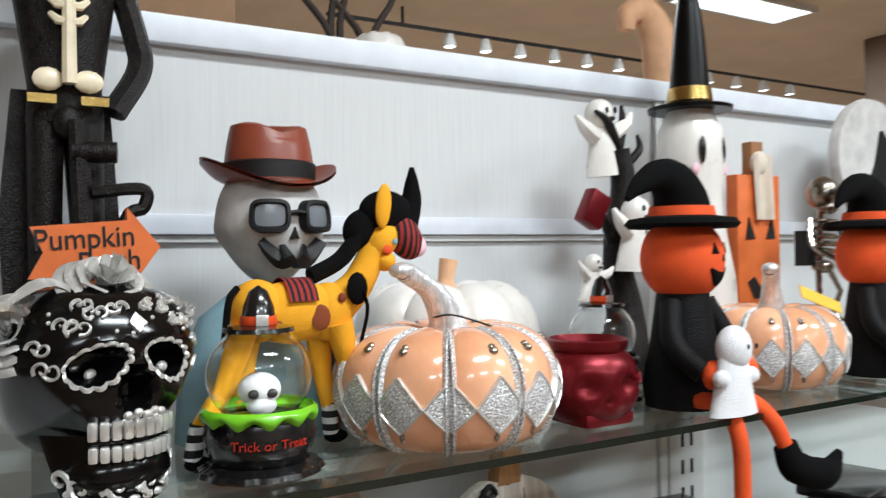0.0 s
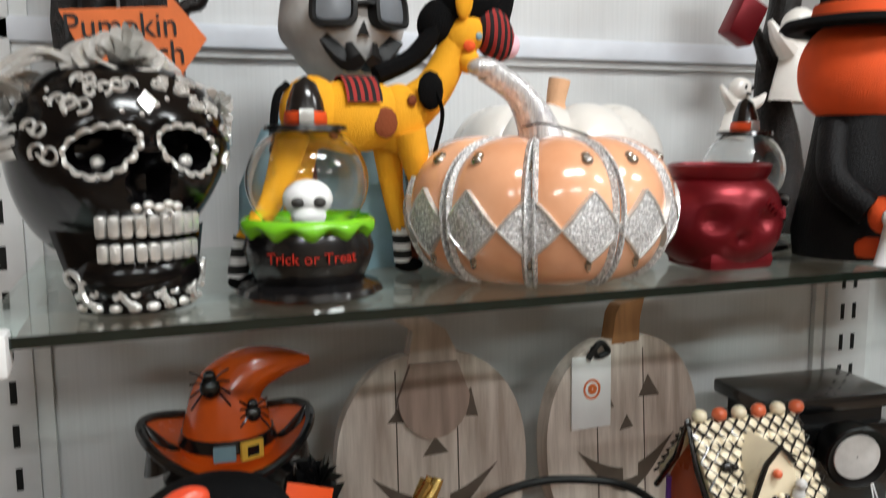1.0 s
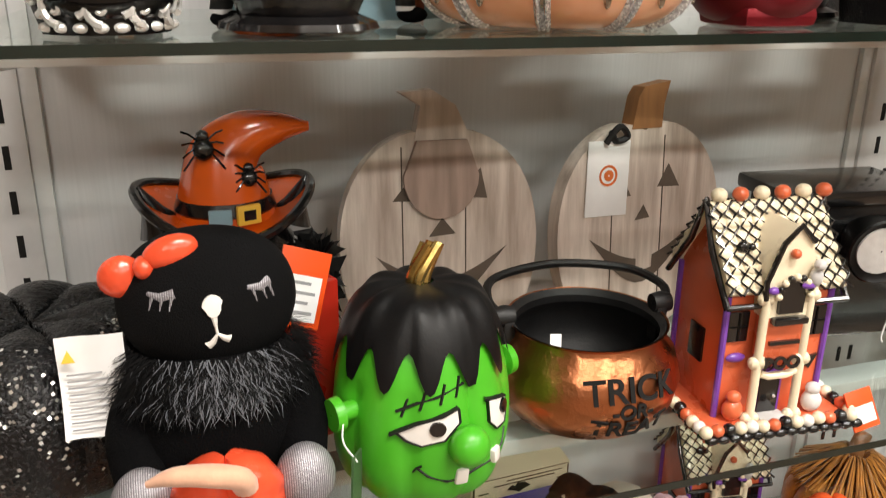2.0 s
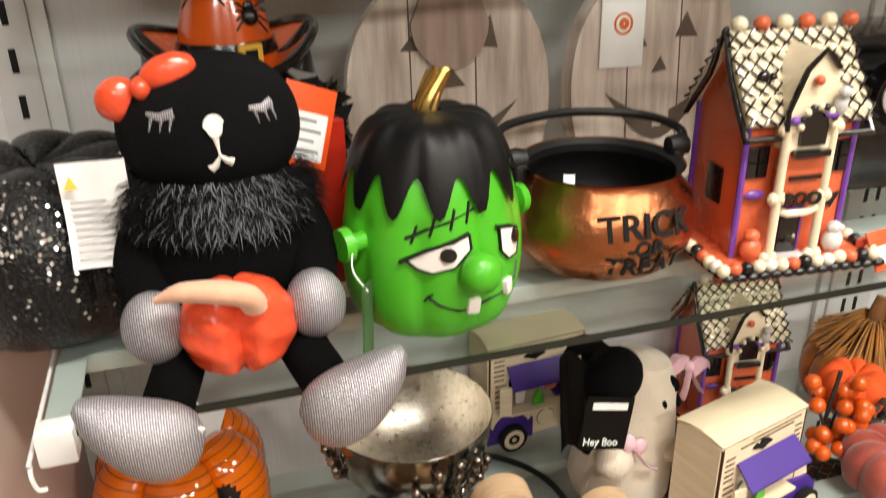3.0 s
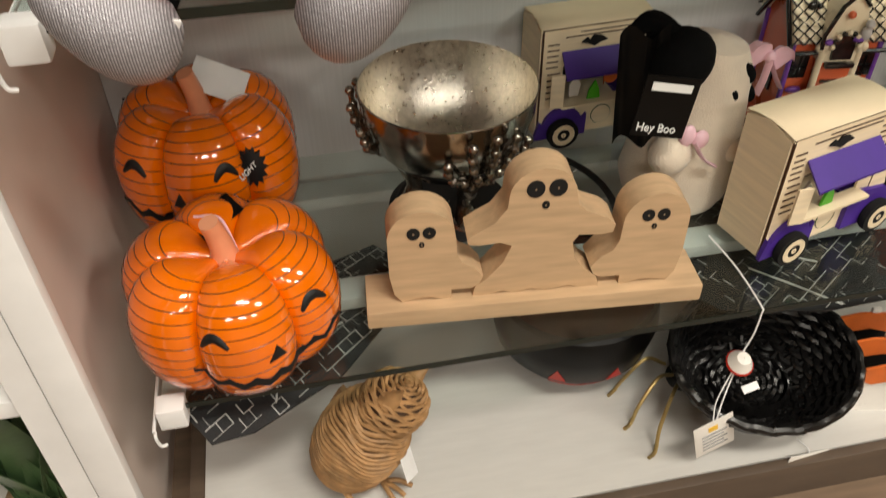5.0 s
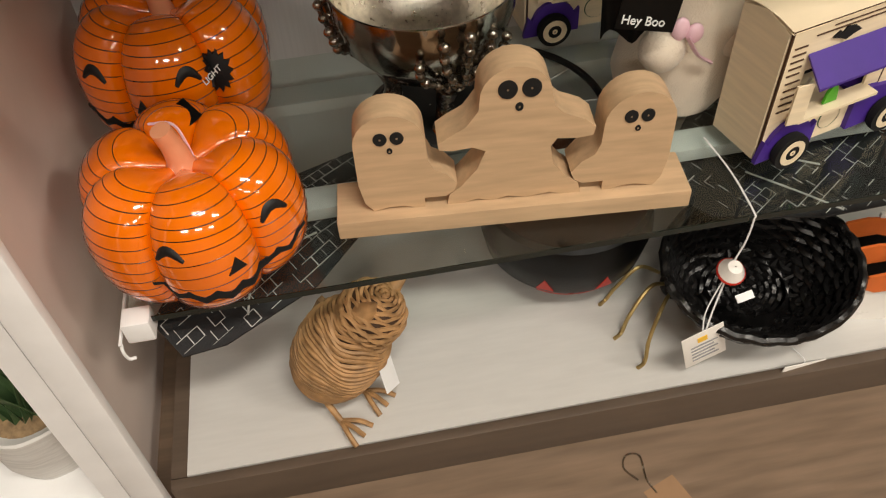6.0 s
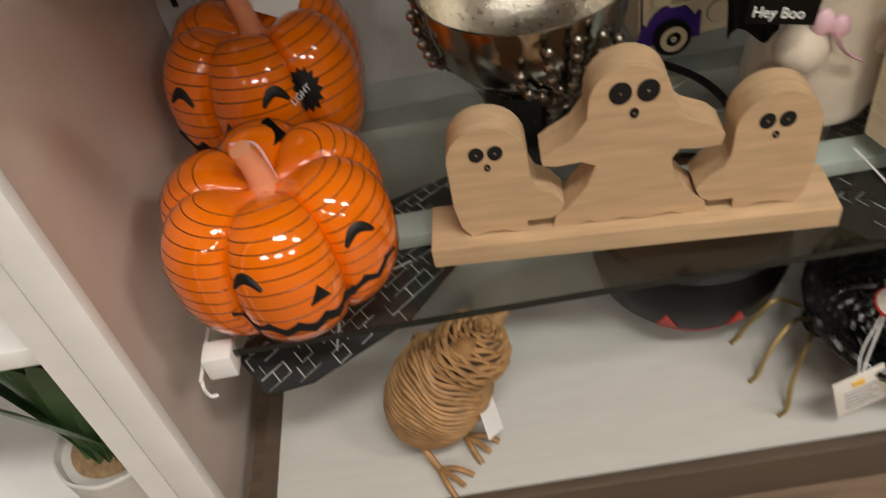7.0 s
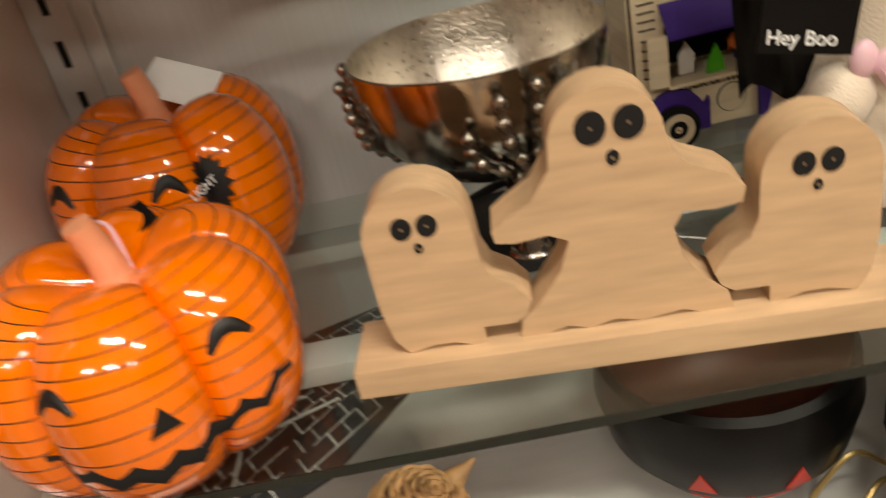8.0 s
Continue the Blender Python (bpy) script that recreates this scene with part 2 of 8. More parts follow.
KICK = mat("kick_brown", c(92, 78, 66), 0.5, var=0.14, scale=10, stretch=(1, 8, 8), bump=0.1)
FLOORM = mat("floor_vinyl", c(124, 104, 86), 0.4, var=0.22, scale=7, stretch=(1, 9, 9), bump=0.08, bscale=60)
CEILM = mat("ceiling_tile", c(232, 218, 198), 0.9, var=0.05, scale=3, bump=0.2, bscale=90)
STOREW = mat("store_wall", c(200, 186, 168), 0.8, var=0.06, scale=2, bump=0.05)
DIFF = mat("diffuser", (1.0, 0.96, 0.9), 0.6, var=0.0, bump=0, emit=3.5)
GLASS = sheet_glass("shelf_glass", (0.90, 0.935, 0.92))
GEDGE = mat("glass_edge", c(9, 24, 20), 0.12, var=0.3, scale=40, bump=0, spec=0.8)
CLEAR = glass("clear_dome", (0.98, 0.99, 0.99))
BLACK = mat("black_ceramic", c(20, 19, 20), 0.22, var=0.2, bump=0.03, coat=0.5)
MATTEBLK = mat("black_matte", c(14, 13, 14), 0.55, var=0.25, bump=0.15)
FELTBLK = mat("black_felt", c(9, 9, 10), 1.0, var=0.3, bump=0.6, bscale=700, spec=0.15)
VELVBLK = mat("black_plush", c(7, 7, 8), 1.0, var=0.3, bump=0.7, bscale=500, spec=0.08)
SILVER = mat("silver_leaf", c(232, 231, 228), 0.24, 0.6, var=0.15, scale=60, bump=0.25, bscale=250)
CHROME = mat("hammered_chrome", c(190, 184, 176), 0.14, 1.0, var=0.1, scale=80, bump=0.25, bscale=160, dist=0.001)
ANTIQUE = mat("antique_nickel", c(160, 152, 142), 0.25, 1.0, var=0.2, scale=60, bump=0.35, bscale=140)
GOLD = mat("gold_metal", c(205, 175, 105), 0.25, 1.0, var=0.1)
COPPER = mat("hammered_copper", c(200, 128, 88), 0.3, 1.0, var=0.12, scale=20, bump=0.35, bscale=75, dist=0.004)
RED = mat("red_metallic", c(112, 18, 28), 0.34, 0.6, var=0.2, scale=18, bump=0.05)
BROWNHAT = mat("brown_hat", c(132, 62, 40), 0.38, var=0.15, scale=18, bump=0.08)
BONE = mat("grey_bone", c(204, 202, 200), 0.6, var=0.22, scale=22, bump=0.3, bscale=90)
WHITEC = mat("white_ceramic", c(236, 232, 226), 0.3, var=0.04, bump=0.03, coat=0.3)
WHITEP = mat("white_paper", c(240, 240, 240), 0.7, var=0.04, bump=0.04)
PRINT = mat("grey_print", c(150, 150, 152), 0.7, var=0.1, bump=0)
CREAM = mat("cream_glaze", c(240, 226, 196), 0.3, var=0.08, bump=0.05, coat=0.3)
ORANGE = mat("orange_felt", c(228, 84, 24), 0.85, var=0.1, bump=0.4, bscale=600)
ORANGEG = mat("orange_glaze", c(222, 92, 18), 0.25, var=0.12, scale=14, bump=0.03, coat=0.6)
ORANGESIGN = mat("orange_paint", c(214, 108, 46), 0.55, var=0.12, bump=0.1)
ORANGETAG = mat("orange_tag", c(240, 84, 26), 0.45, var=0.05, bump=0.02)
PKLINE = mat("orange_pumpkin_glaze", c(246, 118, 8), 0.1, var=0.12, scale=12, bump=0.02, coat=1.0, rvar=0.03)
BRONZE = mat("dull_brass", c(176, 152, 100), 0.4, 0.7, var=0.2)
PINKSTEM = mat("peach_stem", c(232, 158, 120), 0.3, var=0.08, bump=0.06, coat=0.5)
PEACH = mat("peach_glaze", c(240, 168, 122), 0.22, var=0.14, scale=10, bump=0.03, coat=0.8, col2=c(246, 186, 148))
YELLOW = mat("yellow_felt", c(240, 170, 14), 0.85, var=0.08, bump=0.4, bscale=500)
SPOT = mat("brown_felt", c(128, 62, 26), 0.9, var=0.15, bump=0.4)
GREEN = mat("green_paint", c(76, 176, 38), 0.36, var=0.08, scale=14, bump=0.04)
GREEND = mat("lime_glaze", c(130, 205, 30), 0.25, var=0.06, bump=0.02, coat=0.5)
BLUE = mat("denim_blue", c(134, 166, 178), 0.6, var=0.12, bump=0.2)
PURPLE = mat("purple_paint", c(70, 40, 140), 0.5, var=0.1, bump=0.05)
PURPLEG = mat("purple_glaze", c(120, 70, 170), 0.3, var=0.08, bump=0.02, coat=0.4)
PLY = mat("pale_plywood", c(238, 220, 188), 0.6, var=0.08, scale=10, stretch=(1, 1, 14), bump=0.08)
PLYEDGE = mat("burnt_edge", c(70, 44, 24), 0.7, var=0.2)
BEECH = mat("beech_wood", c(198, 167, 132), 0.5, var=0.12, scale=9, stretch=(1.5, 12, 12), bump=0.08, bscale=60)
WASHED = mat("washed_wood", c(192, 174, 160), 0.7, var=0.2, scale=7, stretch=(9, 9, 1.0), bump=0.2, bscale=40, col2=c(212, 200, 190))
STEMWOOD = mat("stem_wood", c(150, 104, 62), 0.65, var=0.2, scale=10, stretch=(8, 8, 1), bump=0.2)
TERRA = mat("terracotta_glaze", c(216, 104, 66), 0.3, var=0.12, scale=14, bump=0.06, coat=0.4)
GREYSEQ = striped(mat("silver_lurex", c(186, 184, 190), 0.36, 0.45, var=0.25, scale=520, bump=0.5, bscale=900, rvar=0.15), 0, 620, 0.30, c(128, 124, 130), soft=0.4)
SATIN = mat("orange_satin", c(228, 82, 50), 0.24, var=0.14, scale=30, bump=0.7, bscale=34, dist=0.006, coat=0.3)
TAN = mat("tan_velour", c(224, 176, 136), 0.8, var=0.1, bump=0.4)
FURW = mat("cream_plush", c(228, 214, 196), 0.95, var=0.08, bump=0.6, bscale=500, sheen=0.4)
WHITEPL = mat("white_plush", c(236, 236, 240), 0.95, var=0.05, bump=0.6, bscale=500, sheen=0.3)
PINK = mat("pink_ribbon", c(240, 198, 212), 0.4, var=0.1, bump=0.1)
WICKER = mat("wicker_straw", c(164, 126, 84), 0.6, var=0.3, scale=60, bump=0.3, bscale=200)
WICKERB = mat("black_rattan", c(16, 15, 15), 0.3, var=0.3, scale=60, bump=0.2)
LEAF = mat("aloe_green", c(70, 98, 62), 0.4, var=0.25, scale=30, bump=0.1)
SOIL = mat("pebbles", c(150, 124, 92), 0.8, var=0.4, scale=120, bump=0.8, bscale=120)
POT = mat("ribbed_pot", c(214, 212, 208), 0.6, var=0.1, scale=30, stretch=(1, 1, 12), bump=0.5, bscale=60)
GOLDVEL = mat("gold_velvet", c(170, 110, 20), 0.7, var=0.3, scale=50, bump=0.4, sheen=0.6)
REDVEL = mat("russet_velvet", c(150, 60, 44), 0.75, var=0.25, scale=40, bump=0.3, sheen=0.5)
DARKFIG = mat("dark_bronze_figure", c(10, 8, 8), 0.4, var=0.35, scale=160, bump=0.7, bscale=420, col2=c(30, 25, 23), spec=0.25)
BRANCH = mat("branch_dark", c(52, 42, 36), 0.8, var=0.3, bump=0.4)
CARD = mat("brown_card", c(150, 118, 88), 0.8, var=0.1, bump=0.05)
TABLETAG = mat("price_label", c(236, 232, 226), 0.6, var=0.03, bump=0.02)
DARKGLAZE = mat("dark_grey_glaze", c(9, 8, 8), 0.35, var=0.2, bump=0.05, spec=0.2)
REDGLAZE = mat("red_glaze", c(176, 40, 26), 0.3, var=0.1, bump=0.02)
YELTAG = mat("yellow_card", c(244, 196, 70), 0.5, var=0.05, bump=0.02)
WEB = mat("web_thread", c(190, 190, 188), 0.7, var=0.1, bump=0.1)
CLOTHB = mat("black_web_cloth", c(24, 24, 26), 0.6, var=0.3, scale=70, bump=0.3, bscale=300)
SEQUIN = mat("black_sequins", c(18, 18, 20), 0.25, 0.3, var=0.5, scale=240, bump=0.8, bscale=240, dist=0.004)
SEQS = mat("sequin_silver", c(222, 220, 214), 0.2, 0.7, var=0.2, bump=0.1)
STRIPEW = striped(mat("black_white_stocking", c(232, 232, 232), 0.8, var=0.05, bump=0.3), 2, 62, 0.5, c(16, 16, 16))
DRESS = mat("sparkly_black", c(7, 6, 8), 0.6, spec=0.2, var=0.4, scale=300, bump=0.6, bscale=350)
REDSTRIPE = striped(mat("striped_serape", c(150, 40, 36), 0.85, var=0.1, bump=0.3), 0, 130, 0.5, c(24, 16, 18))
COLUMN = mat("column_brown", c(120, 104, 92), 0.8, var=0.1, scale=4, bump=0.05)

# ---- the store round the shelves ----
S1, S2, S3, DZ, FZ = 1.200, 0.800, 0.388, 0.150, 0.080
WY, YF = 1.242, 0.800
g = Geo().box(-7, 11, -7, 10, FZ - 0.1, FZ)
setting("floor", g, FLOORM, "grey-brown wood-look vinyl plank floor")
setting("ceiling", Geo().box(-7, 11, -7, 10, CEIL, CEIL + 0.1), CEILM, "warm white store ceiling")
for nm, b in (("wall_north", (-7, 11, 10, 10.15)), ("wall_south", (-7, 11, -7.15, -7)), ("wall_east", (11, 11.15, -7, 10)), ("wall_west", (-7.15, -7, -7, 10))):
    setting(nm, Geo().box(b[0], b[1], b[2], b[3], FZ, CEIL), STOREW, "plain beige store wall")

# One fixture for each panel, the four added far ones included.
for lx, ly in LIGHTS:
    L = thing("ceiling_light", pose(lx, ly, CEIL), "white rectangular ceiling light panel of a partly assumed layout", "ceiling light", "ceiling lights")
    part("frame", Geo().box(-0.62, 0.62, -0.2, -0.17, -0.04, 0).box(-0.62, 0.62, 0.17, 0.2, -0.04, 0).box(-0.62, -0.59, -0.17, 0.17, -0.04, 0).box(0.59, 0.62, -0.17, 0.17, -0.04, 0), STEEL_W, L)
    part("diffuser", Geo().box(-0.59, 0.59, -0.17, 0.17, -0.03, -0.005), DIFF, L, "glowing white diffuser")

# track of small spot lamps over the far aisle
T = thing("track_light", pose(0, 0, 0), "dark ceiling track with a row of small white spot lamps", "track light")
part("rail", Geo().box(2.4, 9.4, 5.49, 5.51, 3.10, 3.125).box(3.0, 3.02, 5.495, 5.505, 3.125, CEIL).box(6.0, 6.02, 5.495, 5.505, 3.125, CEIL), MATTEBLK, T)
for i in range(12):
    x = 3.42 + i * 0.33 + 0.004 * i * i
    sp = part("spot_head", Geo().lathe([(0.001, 0.1), (0.03, 0.1), (0.04, 0.06), (0.055, 0.0), (0.05, 0.0), (0.001, 0.02)], 16), STEEL_W, T, m=pose(x, 5.5, 2.995))
    part("stem", Geo().tube([(0, 0, 0.098), (0, 0, 0.106)], 0.01, 6), STEEL_W, sp)
    part("bulb", Geo().ball((0, 0, 0.012), (0.05, 0.05, 0.02), n=12), DIFF, sp, "glowing warm bulb")
single("store_column", Geo().box(-0.3, 0.3, -0.3, 0.3, 0, CEIL - FZ, bev=0.02), COLUMN, pose(7.35, 4.1, FZ), "brown painted square column far behind the shelves", "column")

# ---- the shelf bay ----
g = Geo().box(-1.2, 3.9, WY + 0.004, WY + 0.05, FZ, 1.70)
setting("wall_back", g, WALL, "white wood-grain back panel of the gondola")
setting("trim_top", Geo().box(-1.2, 3.9, WY - 0.014, WY + 0.07, 1.678, 1.716, bev=0.004), RAIL, "pale painted top rail of the back panel")
setting("trim_middle", Geo().box(-1.2, 3.9, WY - 0.012, WY + 0.003, 1.430, 1.457, bev=0.003), RAIL, "pale painted middle rail of the back panel")
setting("trim_shadow_gap", Geo().box(-1.2, 3.9, WY - 0.004, WY + 0.003, 1.420, 1.429), UPR, "joint under the middle rail")


def upright(x, cols, label):
    U = thing("shelf_upright", pose(x, WY, FZ), label, "shelf upright", "shelf uprights")
    w = 0.022 * len(cols)
    part("post", Geo().box(-w, w, -0.012, 0.003, 0, 1.60, bev=0.002), UPR, U)
    part("side_strip", Geo().box(w, w + 0.018, -0.006, 0.003, 0, 1.60, bev=0.001).box(-w - 0.018, -w, -0.006, 0.003, 0, 1.60, bev=0.001), STEEL_W, U)
    proto = None
    for k in range(30):
        for cx in cols:
            if proto is None:
                proto = part("slot", Geo().box(-0.0035, 0.0035, -0.0005, 0.0005, -0.013, 0.013), SLOT, U, m=pose(cx, -0.0125, 0.05 + k * 0.0508))
            else:
                o = new("slot", proto.data)
                o.parent, o.matrix_basis = U, pose(cx, -0.0125, 0.05 + k * 0.0508)
    return U


upright(0.078, [0.0], "pale grey slotted steel shelf upright on the back panel")
upright(1.290, [-0.012, 0.012], "double-slotted grey steel shelf upright between two bays")
upright(2.50, [-0.012, 0.012], "double-slotted grey steel shelf upright between two bays")


def bracket(x, z, capped, YF):
    B = thing("shelf_bracket", pose(x, 0, z), "white steel shelf bracket with a pale end cap", "shelf bracket", "shelf brackets")
    part("arm", Geo().prism([(YF + 0.005, -0.009), (WY - 0.02, -0.009), (WY - 0.02, -0.055), (YF + 0.12, -0.03), (YF + 0.005, -0.03)], -0.003, 0.003, M=pose(0, 0, 0, 0, 0, 90)), STEEL_W, B)
    part("flange", Geo().box(-0.012, 0.012, YF + 0.01, WY - 0.02, -0.0095, -0.0082), STEEL_W, B)
    if capped:
        part("end_cap", Geo().box(-0.014, 0.014, YF - 0.012, YF + 0.012, -0.024, 0.004, bev=0.003), EDGEW, B, "white plastic end cap")
        part("wire_guard", Geo().tube(smoothstep_pts([(-0.018, WY - 0.05, -0.012), (-0.018, YF + 0.02, -0.012), (-0.018, YF - 0.018, -0.016), (-0.016, YF - 0.022, -0.032), (-0.010, YF - 0.02, -0.036)]), 0.0018, 6), EDGEW, B)


def glass_shelf(x0, x1, z, label, YF):
    G = thing("glass_shelf", pose(0, 0, z), label, "glass shelf", "glass shelves")
    part("pane", Geo().box(x0, x1, YF, WY - 0.03, -0.0078, 0.0), GLASS, G)
    part("front_edge", Geo().box(x0, x1, YF - 0.0012, YF - 0.0002, -0.0078, 0.0), GEDGE, G, "dark green polished glass edge")
    for y, w in ((WY - 0.09, 0.028), (YF + 0.145, 0.026)):
        part("cross_bar", Geo().box(x0 + 0.01, x1 - 0.01, y - w, y + w * 0.4, -0.026, -0.0084, bev=0.002), STEEL_W, G, "white steel cross bar under the glass")


for z, front in ((S1, YF), (S2, YF), (S3, YF + 0.013)):
    glass_shelf(0.118, 1.262, z, "clear glass shelf on white steel brackets", front)
    bracket(0.128, z, True, front)
    bracket(1.252, z, True, front)
    glass_shelf(1.322, 2.47, z, "clear glass shelf of the next bay", front)

# deck, kick and left end panel
setting("shelf_deck", Geo().box(0.113, 3.8, 0.768, WY, DZ - 0.02, DZ), DECK, "white wood-grain laminate bottom deck")
setting("kick_board", Geo().box(0.094, 3.8, 0.753, 0.767, FZ, DZ - 0.001, bev=0.002).box(0.094, 0.1125, 0.768, WY, FZ, DZ - 0.002), KICK, "dark brown kick board under the deck")
setting("end_panel", Geo().box(0.034, 0.055, 0.753, WY, FZ, 0.775), PANEL, "beige end panel of the neighbouring unit")
setting("trim_end_panel", Geo().box(0.060, 0.093, 0.738, 0.752, FZ, 0.778, bev=0.003).box(0.034, 0.059, 0.740, 0.752, FZ, 0.776), EDGEW, "white edge strip of the end panel")
setting("neighbour_shelf", Geo().box(-1.1, 0.033, 0.745, WY, 0.155, 0.175, bev=0.003).box(-1.1, 0.033, 0.745, WY, 0.484, 0.504, bev=0.003), EDGEW, "white shelves of the neighbouring unit")

# ---- things on the top shelf ----
def sugar_skull(m):
    K = thing("sugar_skull", m, "glossy black ceramic skull with silver scrollwork and silver roses", "skull decoration")

    def head(th, ph):
        th = (th + math.pi) % (2 * math.pi) - math.pi
        cp = max(0.0, math.cos(ph))
        r = cp ** 0.72
        f = max(0.0, math.cos(th))
        x = 0.082 * r * math.sin(th)
        y = -(0.074 if f > 0 else 0.105) * r * math.cos(th)
        z = 0.118 + (0.066 if ph > 0 else 0.088) * math.sin(ph)
        low = max(0.0, -math.sin(ph))
        x *= 1 - 0.30 * low * (0.4 + f)
        y += 0.045 * low * (1 - f)
        for sx in (-1, 1):
            d = ((th - sx * 0.40) / 0.29) ** 2 + ((ph - 0.04 + sx * 0.25 * (th - sx * 0.40)) / 0.19) ** 2
            y += 0.036 * math.exp(-d * d * 1.2)
        d = (th / 0.17) ** 2 + ((ph + 0.24) / 0.2) ** 2
        y += 0.032 * math.exp(-d * d)
        d = (abs(th) - 0.75) ** 2 / 0.06 + (ph + 0.35) ** 2 / 0.05
        y -= 0.006 * math.exp(-d) * f
        return (x, y, z)
    g = Geo()
    gourd_geo(g, head, 96, 48)
    glaze = mat("skull_glaze", c(8, 7, 8), 0.16, var=0.2, bump=0.05, bscale=120, rvar=0.05, spec=0.4)
    part("cranium", g, glaze, K)

    def jaw(u, v):
        a = (u - 0.5) * 2.5
        s = 1 - 0.25 * v
        return (0.058 * s * math.sin(a) * 1.05, -0.066 * math.cos(a) * s - 0.010 + 0.02 * (1 - v), 0.062 - 0.06 * v)
    part("jaw", Geo().grid(jaw, 24, 8, wrap=False).ball((0, -0.030, 0.028), (0.046, 0.036, 0.026), n=24), glaze, K)
    for row, (z, hgt, rad) in enumerate(((0.066, 0.0105, 0.061), (0.047, 0.009, 0.059))):
        for i in range(9):
            a = (i - 4) * 0.17
            part("tooth", Geo().box(-0.0040, 0.0040, -0.0035, 0.006, -hgt * 0.74, hgt * 0.74, bev=0.0028, M=pose(rad * 0.86 * math.sin(a), -rad * math.cos(a) * 0.95 - 0.011, z, 0, 0, math.degrees(a) * 0.9)), SILVER, K)
    g = Geo()
    for sx in (-1, 1):
        loop, wid = [], []
        for i in range(81):
            a = 2 * math.pi * i / 80
            sc = abs(math.sin(7 * a))
            loop.append((sx * 0.40 + (0.315 + 0.02 * sc) * math.cos(a), 0.04 + (0.215 + 0.02 * sc) * math.sin(a) - 0.08 * math.cos(a) * sx))
            wid.append(0.0020 + 0.0036 * sc)
        g.strip(head, loop, wid, 0.0022)
        p = Vector(head(sx * 0.40, -0.04))
        g.ball(p + Vector((0.002, -0.012, -0.004)), (0.0055, 0.003, 0.005), n=8)
    part("eye_ring", g, SILVER, K, "silver scalloped eye rims")
    g = Geo()
    rnd = random.Random(4)
    curls = [(-0.75, 0.55), (-0.45, 0.72), (0.45, 0.72), (0.8, 0.5), (-1.0, 0.25), (1.0, 0.2), (0.12, -0.58), (-0.12, -0.58), (0.3, -0.62), (-0.3, -0.62), (-0.62, 0.85), (0.62, 0.85), (-0.9, 0.0), (1.05, -0.1), (-0.62, 0.5), (0.55, 0.52), (-0.2, 0.78), (0.22, 0.8)]
    for a0, b0 in curls:
        for s in (-1, 1):
            pts = []
            for k in range(16):
                t = k / 15
                rr = 0.115 * (1 - t) + 0.015
                an = s * 6.5 * t + a0 * 3
                pts.append((a0 + s * 0.05 + rr * math.cos(an) * 0.8, b0 + rr * math.sin(an) * 0.8))
            g.strip(head, pts, [0.0034 * (1 - 0.5 * k / 15) for k in range(16)], 0.0024)
    g.patch(head, [(0.0, 0.68), (0.1, 0.53), (0.0, 0.38), (-0.1, 0.53)], 0.003)
    for i in range(26):
        a, b = rnd.uniform(-1.1, 1.1), rnd.uniform(0.35, 0.9)
        g.ball(head(a, b), 0.0020, n=6)
    tagged(part("scrollwork", g, SILVER, K, "raised silver scrolls and dots"), kind="stuff")
    g = Geo()
    for i in range(9):
        a = (i - 4) * 0.27
        s = 1 if i % 2 else -1
        pts = []
        for k in range(15):
            t = k / 14
            q = 0.011 * (1 - 0.8 * t)
            aa = a + (q * math.cos(s * 7 * t + 1.5)) / 0.06
            v = 0.66 + 0.05 * s + q * math.sin(s * 7 * t + 1.5) / 0.06
            p = Vector(jaw(0.5 + aa / 2.5, v))
            pts.append(p + Vector((0.003 * math.sin(aa), -0.003 * math.cos(aa), 0)))
        g.tube(pts, blend_r([0.0030, 0.0024, 0.0018], 15), 6)
        g.ball(jaw(0.5 + a / 2.5, 0.92), (0.0055, 0.003, 0.0035), n=8)
    for k in range(5):
        g.ball((0.007 * (k - 2), -0.083 + 0.0012 * (k - 2) ** 2, 0.0795 + 0.002 * (k % 2)), (0.0042, 0.003, 0.0032), n=8)
    tagged(part("chin_scroll", g, SILVER, K, "silver chin flourish"), kind="stuff")

    def rose(p, s, tilt):
        g = Geo()
        for ring in range(6):
            n = 3 + ring
            for i in range(n):
                a0 = 2 * math.pi * i / n + ring * 0.6
                rr = s * (0.10 + 0.19 * ring)

                def petal(u, v, a0=a0, rr=rr, n=n, ring=ring):
                    a = a0 + (u - 0.5) * 2 * math.pi / n * 1.35
                    q = rr * (0.55 + 0.5 * v)
                    return (q * math.cos(a), q * math.sin(a), s * (0.66 - 0.10 * ring) * v ** 0.6 * (1 - 0.30 * (2 * u - 1) ** 2) - s * 0.09 * max(0, v - 0.7) * ring - s * 0.05 * ring)
                g.grid(petal, 6, 4, wrap=False)
        part("rose", g, SILVER, K, "silver rose", m=Matrix.Translation(p) @ tilt)
    rose((0.0, -0.02, 0.186), 0.040, pose(0, 0, 0, 35, 0, 0))
    rose((-0.080, -0.005, 0.148), 0.034, pose(0, 0, 0, 40, -50, 0))
    rose((0.074, 0.0, 0.150), 0.030, pose(0, 0, 0, 40, 50, 0))
    g = Geo()
    for px, sx, py in ((-0.040, -1, -0.035), (-0.028, -1, -0.005), (-0.070, -1, -0.02)):
        def leaf(u, v, px=px, sx=sx, py=py):
            w = math.sin(math.pi * v) * 0.016
            return (px + sx * 0.05 * v, py + (u - 0.5) * 2 * w, 0.183 - 4.5 * max(0.0, abs(px) - 0.05) * 0.2 + 0.012 * math.sin(3 * v) - 0.012 * abs(u - 0.5) - 0.012 * v)
        g.grid(leaf, 4, 6, wrap=False)
    part("leaf", g, SILVER, K, "silver rose leaves")
    return K


